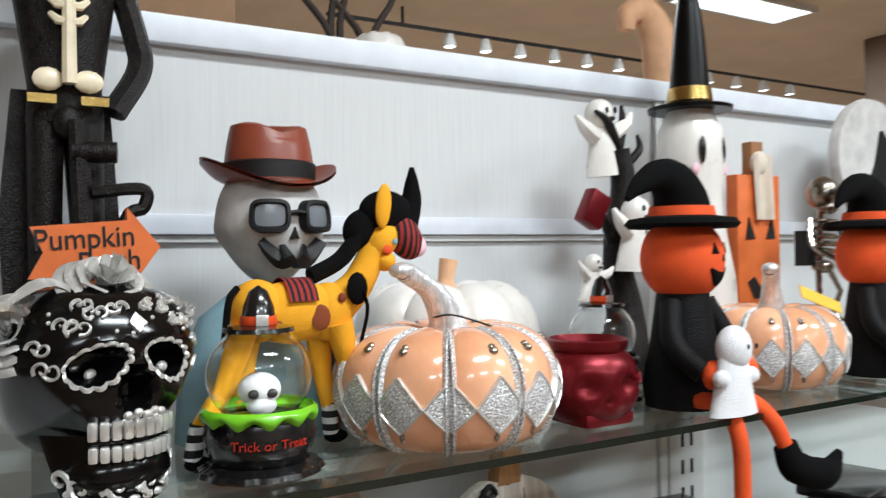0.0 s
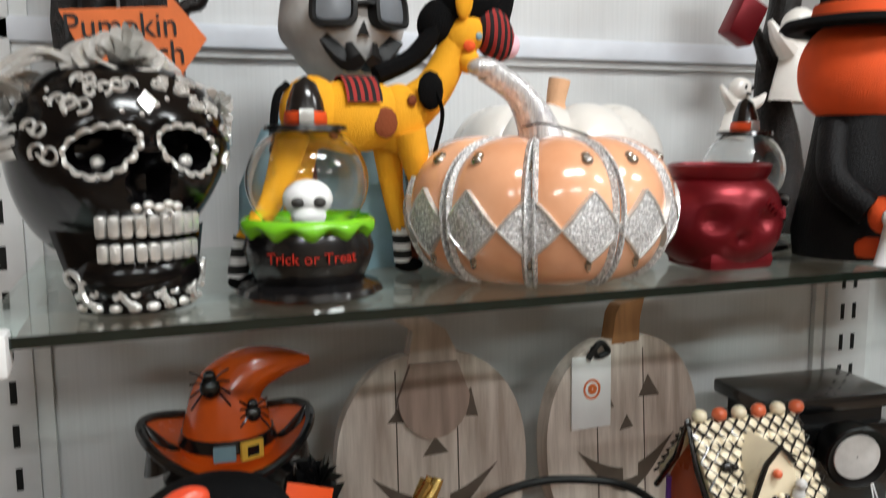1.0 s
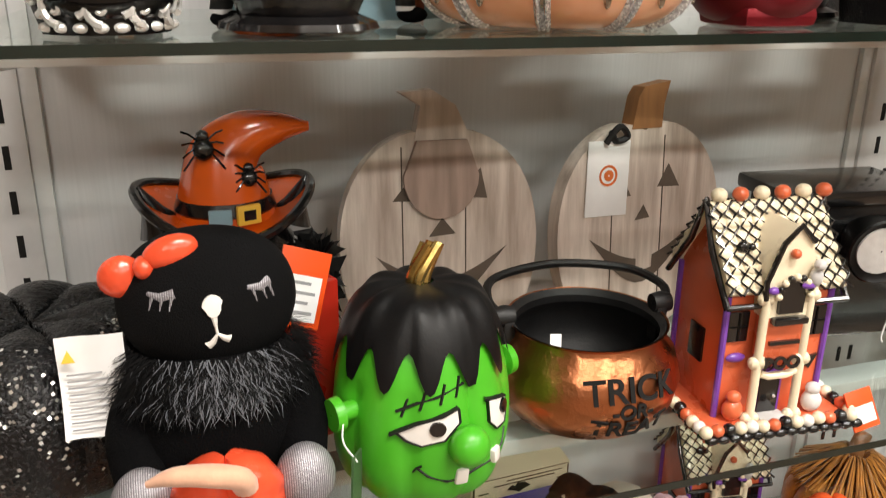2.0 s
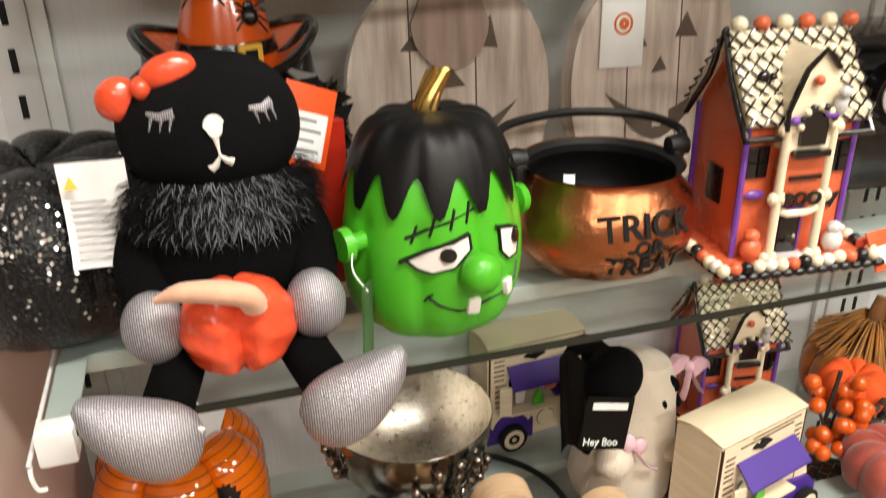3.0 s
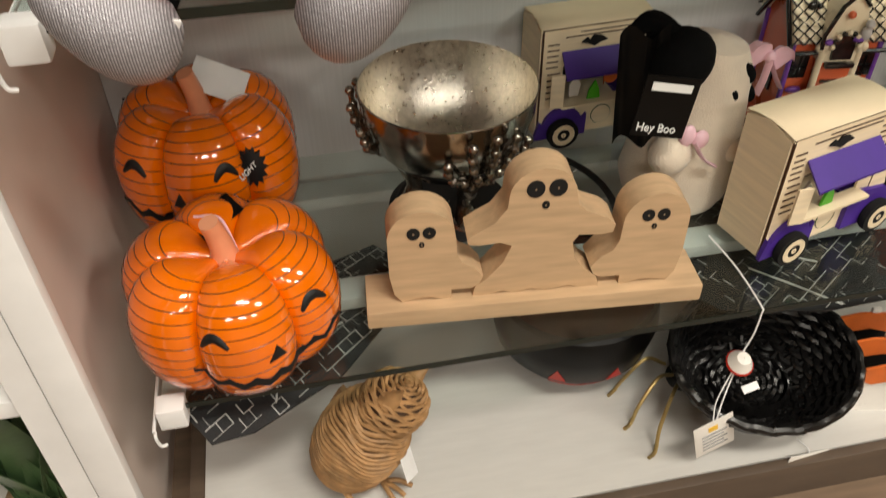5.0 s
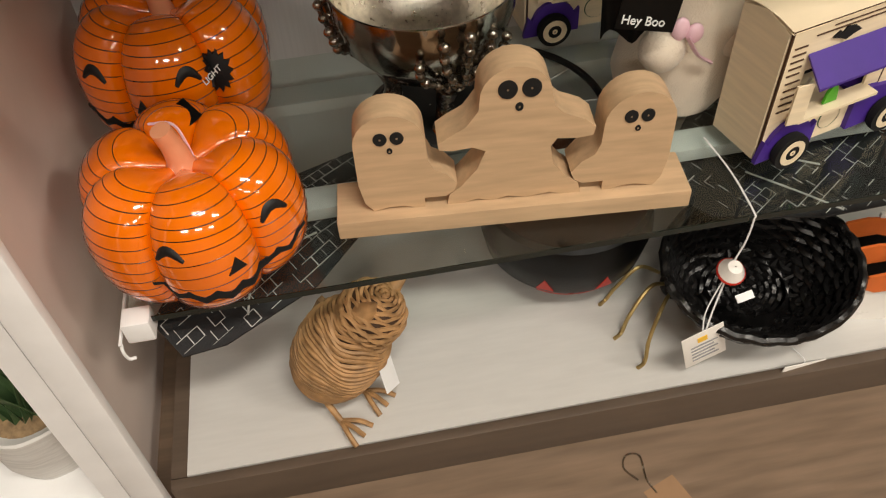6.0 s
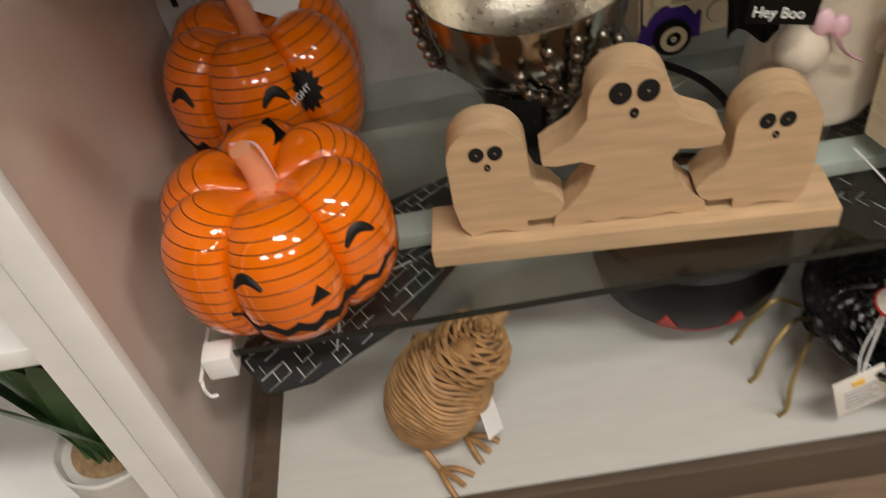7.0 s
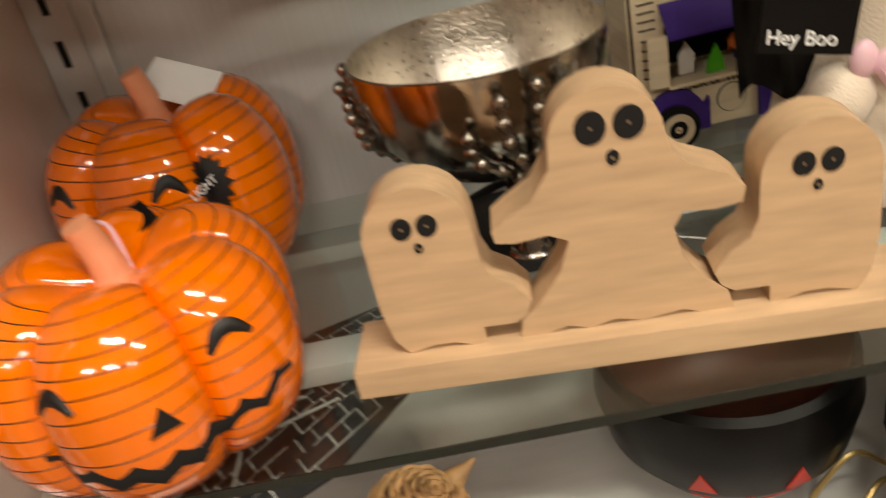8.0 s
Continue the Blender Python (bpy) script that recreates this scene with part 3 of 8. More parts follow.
sugar_skull(pose(0.2125, 0.892, S1, 0, 0, 17) @ Matrix.Diagonal((0.97, 0.97, 0.98, 1)))


def butler_figure(m):
    g = Geo()
    for sx in (-1, 1):
        g.tube(smoothstep_pts([(sx * 0.022, 0, 0.0), (sx * 0.022, 0, 0.2), (sx * 0.02, 0, 0.37)]), blend_r([0.016, 0.017, 0.02], 13), 10)
        g.ball((sx * 0.022, -0.02, 0.01), (0.016, 0.04, 0.014), n=10)
    tails = [(-0.052, 0.40), (-0.066, 0.25), (-0.06, 0.14), (-0.03, 0.06), (-0.012, 0.16), (0.0, 0.34), (0.012, 0.16), (0.03, 0.06), (0.062, 0.14), (0.058, 0.25), (0.048, 0.40)]
    g.prism(tails, 0.018, 0.03)
    g.lathe([(0.001, 0.36), (0.04, 0.36), (0.038, 0.40), (0.046, 0.46), (0.056, 0.53), (0.05, 0.565), (0.016, 0.585), (0.015, 0.6), (0.001, 0.6)], 20, M=Matrix.Diagonal((1, 0.6, 1, 1)))
    g.tube(smoothstep_pts([(-0.05, 0, 0.55), (-0.095, 0, 0.48), (-0.125, -0.01, 0.42)]), 0.014, 8)
    g.tube(smoothstep_pts([(0.05, 0, 0.555), (0.074, 0, 0.47), (0.078, 0, 0.43), (0.048, -0.01, 0.375)]), 0.014, 8)
    g.ball((0, -0.02, 0.36), (0.016, 0.014, 0.02))
    g.tube(smoothstep_pts([(0.008, -0.04, 0.36), (0.012, -0.04, 0.2), (0.012, -0.04, 0.04)]), 0.011, 8)
    g.tube([(0.002, -0.04, 0.325), (0.045, -0.05, 0.325)], 0.012, 10)
    g.tube(smoothstep_pts([(0.02, -0.045, 0.28), (0.07, -0.05, 0.285), (0.072, -0.05, 0.265), (0.05, -0.05, 0.235), (0.048, -0.05, 0.05)]), 0.0075, 8)
    for i in range(6):
        w = 0.026 - 0.002 * abs(i - 1)
        z = 0.555 - i * 0.0175
        for sx in (-1, 1):
            g.tube([(0, -0.040, z), (sx * w * 0.6, -0.039, z + 0.001), (sx * w, -0.034, z + 0.009)], [0.0046, 0.0050, 0.0032], 6, 1)
    g.tube([(0, -0.040, 0.56), (0, -0.038, 0.40)], [0.0065, 0.008], 8, 1)
    for sx in (-1, 1):
        g.ball((sx * 0.02, -0.03, 0.405), (0.016, 0.006, 0.013), 1, n=10)
        g.box(sx * 0.026 - 0.014, sx * 0.026 + 0.014, -0.034, -0.028, 0.378, 0.388, 2)
    g.tube([(0.03, -0.032, 0.56), (0.045, -0.036, 0.53)], 0.006, 6, 2)
    g.ball((0, 0, 0.655), (0.045, 0.045, 0.055), 1)
    single("butler_figure", g, [DARKFIG, CREAM, GOLD], m, "tall dark tailcoat figure with cream ribs leaning on a cane", "figurine")


butler_figure(pose(0.214, 1.125, S1, 0, 0, 0) @ Matrix.Diagonal((1, 1, 0.965, 1)))

# arrow sign on a stake
A = thing("arrow_sign", pose(0.2275, 1.0, S1, 0, 0, 0) @ Matrix.Diagonal((0.88, 1, 0.97, 1)), "orange wooden arrow sign reading Pumpkin Patch", "sign")
part("arrow", Geo().prism([(-0.068, 0.238), (0.03, 0.245), (0.03, 0.258), (0.066, 0.218), (0.036, 0.180), (0.034, 0.190), (-0.07, 0.187), (-0.055, 0.213)], -0.006, 0.004), ORANGESIGN, A)
part("stake", Geo().box(-0.012, 0.002, 0.0045, 0.012, 0, 0.2), STEMWOOD, A)
lettering("lettering", "Pumpkin", 0.030, MATTEBLK, A, pose(-0.013, -0.0066, 0.217, 90, -3, 0), "thin black painted letters")
lettering("lettering", "Patch", 0.030, MATTEBLK, A, pose(0.012, -0.0066, 0.194, 90, -3, 0), "thin black painted letters")


def cowboy_bust(m):
    g = Geo()
    sq = lambda w: math.copysign(abs(w) ** 0.5, w)

    def head(th, ph):
        th = (th + math.pi) % (2 * math.pi) - math.pi
        cp = max(0, math.cos(ph)) ** 0.8
        f = max(0, math.cos(th))
        low = max(0, -math.sin(ph))
        x = 0.066 * cp * math.sin(th) * (1 - 0.42 * low ** 1.3) * (1 + 0.07 * math.exp(-((ph + 0.2) / 0.16) ** 2))
        y = -0.07 * cp * math.cos(th)
        for sx in (-1, 1):
            y += 0.008 * math.exp(-((th - sx * 0.9) / 0.25) ** 2 - ((ph + 0.45) / 0.25) ** 2)
        return (x, y, 0.240 + 0.070 * math.sin(ph))
    gourd_geo(g, head, 48, 28, 0)
    for sx in (-1, 1):
        g.patch(head, [(sx * 0.43 + 0.25 * sq(math.cos(a)), 0.08 + 0.17 * sq(math.sin(a))) for a in np.linspace(0, 2 * math.pi, 20, False)], 0.009, 5)
        pts = [(sx * 0.43 + 0.28 * sq(math.cos(a)), 0.08 + 0.20 * sq(math.sin(a))) for a in np.linspace(0, 2 * math.pi, 25)]
        g.strip(head, pts, 0.010, 0.013, 1)
        mp = [(sx * (0.04 + 0.55 * t), -0.50 - 0.12 * math.sin(3.0 * t) + 0.26 * t ** 4) for t in np.linspace(0, 1, 10)]
        g.strip(head, mp, [0.026, 0.031, 0.032, 0.031, 0.028, 0.024, 0.020, 0.016, 0.012, 0.005], 0.015, 1)
    g.strip(head, [(-0.16, 0.12), (0, 0.14), (0.16, 0.12)], 0.006, 0.012, 1)
    g.patch(head, [(0, -0.08), (0.1, -0.28), (0, -0.25), (-0.1, -0.28)], 0.004, 1)
    for i in range(9):
        g.ball(head((i - 4) * 0.09, -0.72), (0.0038, 0.004, 0.007), 2, n=8)

    def brim(u, v):
        a = 2 * math.pi * u
        r = 0.052 + 0.033 * v
        return (r * 1.0 * math.sin(a), -r * 0.9 * math.cos(a), 0.289 + 0.024 * v * v * math.sin(a) ** 2 - 0.008 * v * math.cos(a))
    g.grid(brim, 48, 8, 3)
    g.grid(lambda u, v: (brim(u, v)[0], brim(u, v)[1], brim(u, v)[2] - 0.004), 48, 8, 3)

    def crown(u, v):
        a = 2 * math.pi * u
        r = 0.056 - 0.013 * v ** 2 if v < 0.85 else (0.046 * (1 - v) / 0.15 + 0.001)
        dent = 0.016 * max(0, v - 0.5) * math.exp(-(math.sin(a) / 0.5) ** 2) * 2
        return (r * math.sin(a), -r * math.cos(a) * (1 - 0.12 * v), 0.288 + 0.066 * min(1, v / 0.85) - dent * (1 if v > 0.6 else 0))
    g.grid(crown, 48, 16, 3)
    g.lathe([(0.0575, 0.290), (0.0578, 0.308), (0.055, 0.310)], 40, 1, Matrix.Diagonal((1, 0.98, 1, 1)))
    g.lathe([(0.001, 0.175), (0.04, 0.17), (0.09, 0.135), (0.115, 0.08), (0.12, 0.0), (0.001, 0.0)], 32, 4, Matrix.Diagonal((1, 0.6, 1, 1)))
    for sx in (-1, 1):
        g.tube(smoothstep_pts([(sx * 0.05, -0.02, 0.142), (sx * 0.058, -0.066, 0.09), (sx * 0.05, -0.073, 0.0)]), 0.008, 8, 3, flat=0.5)
    single("cowboy_skull_bust", g, [BONE, MATTEBLK, CREAM, BROWNHAT, BLUE, mat("grey_lens", c(120, 124, 130), 0.2)], m, "grey skeleton bust with brown hat, dark glasses and moustache", "figurine")


cowboy_bust(pose(0.419, 1.05, S1, 0, 0, 5) @ Matrix.Diagonal((0.92, 0.92, 0.99, 1)))


def giraffe(m):
    G = thing("giraffe_toy", m, "yellow felt giraffe toy wearing a black witch hat", "stuffed toy")
    g = Geo().ball((0, 0, 0.165), (0.062, 0.03, 0.036), n=28).ball((-0.045, 0, 0.168), (0.032, 0.03, 0.036), n=20).ball((0.045, 0, 0.162), (0.03, 0.028, 0.036), n=20)
    part("body", g, YELLOW, G)
    part("neck", Geo().tube(smoothstep_pts([(0.05, 0, 0.165), (0.085, 0, 0.195), (0.11, -0.002, 0.24)]), blend_r([0.026, 0.02, 0.016], 13), 12), YELLOW, G)
    part("mane", Geo().tube(smoothstep_pts([(0.022, 0, 0.205), (0.062, 0, 0.225), (0.092, 0, 0.26)]), 0.013, 8, flat=0.8), FELTBLK, G, "black felt mane")
    h = part("head", Geo().ball((0.118, -0.004, 0.248), (0.02, 0.02, 0.026), n=18, tilt=pose(0, 0, 0, 0, 35, 0)).ball((0.118, -0.012, 0.222), (0.013, 0.013, 0.013), n=12), YELLOW, G)
    part("ear", Geo().ball((0.112, -0.020, 0.290), (0.011, 0.006, 0.028), n=14, tilt=pose(0, 0, 0, 0, 6, 0)), YELLOW, h)
    part("eye", Geo().ball((0.126, -0.0235, 0.246), (0.004, 0.002, 0.004), n=8), BLUE, h)
    part("cheek", Geo().ball((0.115, -0.0235, 0.236), (0.007, 0.0025, 0.006), n=8), ORANGE, h)
    part("nose", Geo().ball((0.168, -0.008, 0.240), (0.012, 0.012, 0.014), n=12), PINK, h, "pink felt nose")
    part("muzzle_wrap", Geo().ball((0.150, -0.006, 0.252), (0.022, 0.021, 0.031), n=20, tilt=pose(0, 0, 0, 0, -28, 0)), REDSTRIPE, h, "striped black and red wrap")
    cap = part("witch_hat", Geo().ball((0.126, 0.0, 0.284), (0.036, 0.024, 0.027), n=24).ball((0.092, 0.004, 0.262), (0.022, 0.018, 0.026), n=16, tilt=pose(0, 0, 0, 0, 30, 0)), FELTBLK, G, "black felt witch hat")
    hp = smoothstep_pts([(0.150, 0, 0.262), (0.164, 0, 0.296), (0.166, 0, 0.322), (0.166, 0, 0.342)])
    part("hat_point", Geo().tube(hp, blend_r([0.020, 0.014, 0.009, 0.003], len(hp)), 10), FELTBLK, cap)
    for x, y, kick in ((-0.068, -0.016, -0.05), (-0.05, 0.016, -0.02), (0.05, -0.016, 0.045), (0.038, 0.018, 0.015)):
        leg = part("leg", Geo().tube(smoothstep_pts([(x, y, 0.15), (x + kick * 0.4, y, 0.09), (x + kick, y, 0.045)]), blend_r([0.018, 0.012, 0.0095], 13), 10), YELLOW, G)
        part("stocking", Geo().tube([(x + kick, y, 0.05), (x + kick * 1.15, y, 0.012)], 0.010, 10), STRIPEW, leg, "black and white striped stocking")
        part("shoe", Geo().ball((x + kick * 1.15 + 0.006, y - 0.002, 0.008), (0.016, 0.010, 0.008), n=10), FELTBLK, leg)
    part("saddle", Geo().grid(lambda u, v: (-0.018 + 0.036 * u, -0.034 * math.sin((v - 0.5) * 2.6) , 0.168 + 0.037 * math.cos((v - 0.5) * 2.6)), 4, 12, wrap=False), REDSTRIPE, G, "striped black and red saddle cloth")
    for x, z, s in ((-0.05, 0.178, 0.008), (0.022, 0.158, 0.013), (0.05, 0.18, 0.005), (-0.03, 0.15, 0.006), (-0.066, 0.15, 0.007)):
        part("spot", Geo().ball((x, -0.0275, z), (s, 0.003, s * 1.2), n=10), SPOT, G)
    part("tail", Geo().tube(smoothstep_pts([(-0.07, -0.006, 0.195), (-0.082, -0.012, 0.18), (-0.088, -0.012, 0.13)]), 0.004, 6), FELTBLK, G)
    part("bow", Geo().tube(smoothstep_pts([(0.066, -0.026, 0.20), (0.08, -0.034, 0.17), (0.072, -0.034, 0.13), (0.066, -0.034, 0.105)]), 0.004, 6, flat=0.4).ball((0.07, -0.028, 0.19), (0.014, 0.006, 0.02), n=10), FELTBLK, G, "black ribbon bow")


giraffe(pose(0.404, 0.938, S1, 0, 0, 3) @ Matrix.Scale(0.87, 4))


def snow_globe(m, base, rim, label, words):
    G = thing("snow_globe", m, label, "snow globe", "snow globes")
    part("base", Geo().lathe([(0.001, 0), (0.053, 0), (0.053, 0.006), (0.044, 0.012), (0.05, 0.026), (0.054, 0.04), (0.05, 0.054), (0.044, 0.058), (0.001, 0.058)], 48), base, G)
    part("foot", Geo().lathe([(0.001, 0.0), (0.055, 0.0), (0.060, 0.003), (0.058, 0.008), (0.046, 0.013)], 84, rib=lambda t: 1 + 0.022 * math.cos(14 * t)), base, G)

    def drip(u, v):
        a = 2 * math.pi * u
        wave = 0.5 + 0.5 * math.cos(11 * a)
        z = 0.067 - (0.010 + 0.009 * wave) * v
        r = 0.0465 + 0.0085 * math.sin(math.pi * min(1, 0.15 + 0.8 * v)) + 0.001 * wave
        return (r * math.sin(a), -r * math.cos(a), z)
    part("drip_rim", Geo().grid(drip, 110, 8), rim, G)
    d = part("dome", Geo().ball((0, 0, 0.097), 0.050, n=40), CLEAR, G, "clear glass dome")
    d.visible_shadow = False
    sh = d.modifiers.new("shell", "SOLIDIFY")
    sh.thickness, sh.offset = 0.0014, -1
    hat = part("witch_hat", Geo().lathe([(0.001, 0.140), (0.034, 0.140), (0.033, 0.1445), (0.017, 0.147), (0.0145, 0.165), (0.009, 0.180), (0.001, 0.186)], 28), BLACK, G, "small black hat")
    part("band", Geo().lathe([(0.0172, 0.147), (0.0178, 0.148), (0.0168, 0.156), (0.0160, 0.156)], 28), ORANGETAG, hat)
    part("buckle", Geo().box(-0.006, 0.006, -0.020, -0.017, 0.1465, 0.1575, bev=0.001), SILVER, hat)
    return G


G = snow_globe(pose(0.350, 0.886, S1, 0, 0, -8) @ Matrix.Diagonal((0.98, 0.98, 0.93, 1)), BLACK, GREEND, "snow globe on a black cauldron with lime green drips", True)
g = Geo().ball((0, 0, 0.082), (0.0205, 0.019, 0.017), n=20).ball((0, -0.010, 0.068), (0.0145, 0.011, 0.010), n=14)
sk = part("mini_skull", g, BONE, G, "small grey skull inside the dome")
for sx in (-1, 1):
    part("eye_socket", Geo().ball((sx * 0.0085, -0.0172, 0.080), (0.0055, 0.004, 0.0048), n=8), MATTEBLK, sk)
lettering("lettering", "Trick or Treat", 0.0125, REDGLAZE, G, pose(0, -0.0555, 0.033, 90, 0, 0), "red painted letters", bend=0.054)
G = snow_globe(pose(0.862, 0.985, S1, 0, 0, 0) @ Matrix.Scale(0.90, 4), DARKGLAZE, DARKGLAZE, "snow globe with a witch hat and a scene inside", False)
part("inner_scene", Geo().ball((0.008, 0, 0.075), (0.02, 0.015, 0.018), n=14).ball((-0.015, 0, 0.07), (0.012, 0.012, 0.012), n=10), GOLDVEL, G, "small yellow and green figures inside")


def jewelled_pumpkin(m, label):
    P = thing("jewelled_pumpkin", m, label, "pumpkin decoration", "jewelled pumpkins")
    fn = gourd(0.117, 0.148, 10, 0.06, dip=0.14, flat=0.6)
    part("body", gourd_geo(Geo(), fn, 120, 40), PEACH, P, "peach glazed ribbed body")
    g = Geo()
    N = 10
    for i in range(15):
        a0 = radians(30 + 24 * i)
        dia = [(a0, 0.22), (a0 + radians(11.8), -0.16), (a0, -0.56), (a0 - radians(11.8), -0.16)]
        part("diamond", Geo().patch(fn, [((dia[k][0] * (1 - t) + dia[(k + 1) % 4][0] * t), (dia[k][1] * (1 - t) + dia[(k + 1) % 4][1] * t)) for k in range(4) for t in (0, 0.33, 0.66)], 0.0028), GEM, P, "crystal-set silver diamond")
        loop = [(dia[k][0] * (1 - t) + dia[(k + 1) % 4][0] * t, dia[k][1] * (1 - t) + dia[(k + 1) % 4][1] * t) for k in range(4) for t in (0, 0.25, 0.5, 0.75)]
        part("diamond_edge", Geo().strip(fn, loop + loop[:1], 0.0036, 0.0040), SILVER, P)
        part("droplet", Geo().ball(fn(a0, 0.62), 0.005, n=10).ball(fn(a0, 0.69), 0.0042, n=8), CHROME, P)
        part("droplet", Geo().ball(fn(a0, -0.61), (0.003, 0.003, 0.008), n=8), CHROME, P)
    for i in range(N):
        a0 = 2 * math.pi * (i + 0.5) / N
        for off in (-0.04, 0.0, 0.04):
            g.strip(fn, [(a0 + off, b) for b in np.linspace(-1.2, 1.3, 28)], 0.0040, 0.0046)
    part("rib_band", g, GEM, P, "silver rhinestone bands along the ribs")
    st = smoothstep_pts([(0.004, 0, 0.118), (-0.002, -0.003, 0.150), (-0.020, -0.010, 0.182), (-0.050, -0.022, 0.204)])
    part("stem", Geo().tube(st, blend_r([0.026, 0.018, 0.013, 0.012], len(st)), 14).ball((-0.054, -0.024, 0.206), (0.014, 0.013, 0.010), n=12).lathe([(0.05, 0.120), (0.034, 0.127), (0.018, 0.128), (0.014, 0.14)], 20, rib=lambda t: 1 + 0.25 * math.cos(5 * t)), FOIL, P, "silver curled stem")
    return P


FOIL = mat("silver_foil", c(232, 232, 236), 0.2, 0.45, var=0.25, scale=90, stretch=(3, 3, 0.5), bump=0.6, bscale=110, dist=0.003)
GEM = mat("rhinestone_mesh", c(242, 242, 246), 0.26, 0.4, var=0.45, scale=420, bump=0.9, bscale=420, dist=0.003, rvar=0.15)
P = jewelled_pumpkin(pose(0.563, 0.900, S1, 0, 0, -12) @ Matrix.Diagonal((1.03, 1.03, 0.89, 1)), "peach pumpkin with silver rhinestone bands and a silver stem")
part("tag_string", Geo().tube(smoothstep_pts([(-0.02, -0.02, 0.15), (0.0, -0.03, 0.152), (0.04, -0.06, 0.135), (0.07, -0.06, 0.118)]), 0.0012, 5), MATTEBLK, P, "thin black cord")
P2 = jewelled_pumpkin(pose(1.140, 0.928, S1, 0, 0, 14) @ Matrix.Diagonal((0.9, 0.9, 0.84, 1)), "peach pumpkin with rhinestone bands wrapped in clear film")
part("yellow_tag", Geo().box(-0.065, 0.065, -0.002, 0.0, -0.011, 0.011, M=pose(0.055, -0.06, 0.148, -20, 16, -8)), YELTAG, P2, "yellow card tag strip")

W = thing("white_pumpkin", pose(0.685, 1.10, S1), "large white ceramic pumpkin with a tan stem", "pumpkin decoration")
part("body", gourd_geo(Geo(), gourd(0.128, 0.168, 9, 0.07, dip=0.14, flat=0.5), 96, 36), WHITEC, W)
st = smoothstep_pts([(0, 0, 0.135), (0.0, 0, 0.165), (0.005, 0, 0.192)])
part("stem", Geo().tube(st, blend_r([0.02, 0.011, 0.013], len(st)), 10), TAN, W, "tan stem")

J = thing("red_jar", pose(0.748, 0.884, S1, 0, 0, 0) @ Matrix.Diagonal((0.93, 0.93, 0.84, 1)), "metallic red skull-shaped jar with a stitched scar", "jar")


def jarfn(th, ph):
    th = (th + math.pi) % (2 * math.pi) - math.pi
    cp = max(0, math.cos(ph)) ** 0.55
    y = -0.062 * cp * math.cos(th)
    for sx in (-1, 1):
        y += 0.012 * math.exp(-((th - sx * 0.42 + 0.2) / 0.2) ** 2 - ((ph - 0.05) / 0.22) ** 2)
    y += 0.01 * math.exp(-((th + 0.2) / 0.1) ** 2 - ((ph + 0.3) / 0.15) ** 2)
    return (0.066 * cp * math.sin(th), y, 0.055 + 0.055 * math.sin(ph))


part("body", gourd_geo(Geo(), jarfn, 64, 30), RED, J)
part("rim", Geo().lathe([(0.046, 0.100), (0.05, 0.106), (0.052, 0.116), (0.048, 0.118), (0.044, 0.108), (0.043, 0.09)], 40), RED, J)
part("jaw", Geo().box(-0.042, 0.038, -0.046, 0.03, 0.0, 0.022, bev=0.010), RED, J)
g = Geo().strip(jarfn, [(0.25 + 0.08 * i, 0.42 - 0.10 * i + 0.008 * i * i) for i in range(11)], 0.003, 0.002)
for i in range(10):
    a, b = 0.25 + 0.08 * i, 0.42 - 0.10 * i + 0.008 * i * i
    g.strip(jarfn, [(a - 0.05, b - 0.07), (a, b), (a + 0.05, b + 0.07)], 0.0022, 0.0025)
part("stitching", g, RED, J, "raised stitched scar")


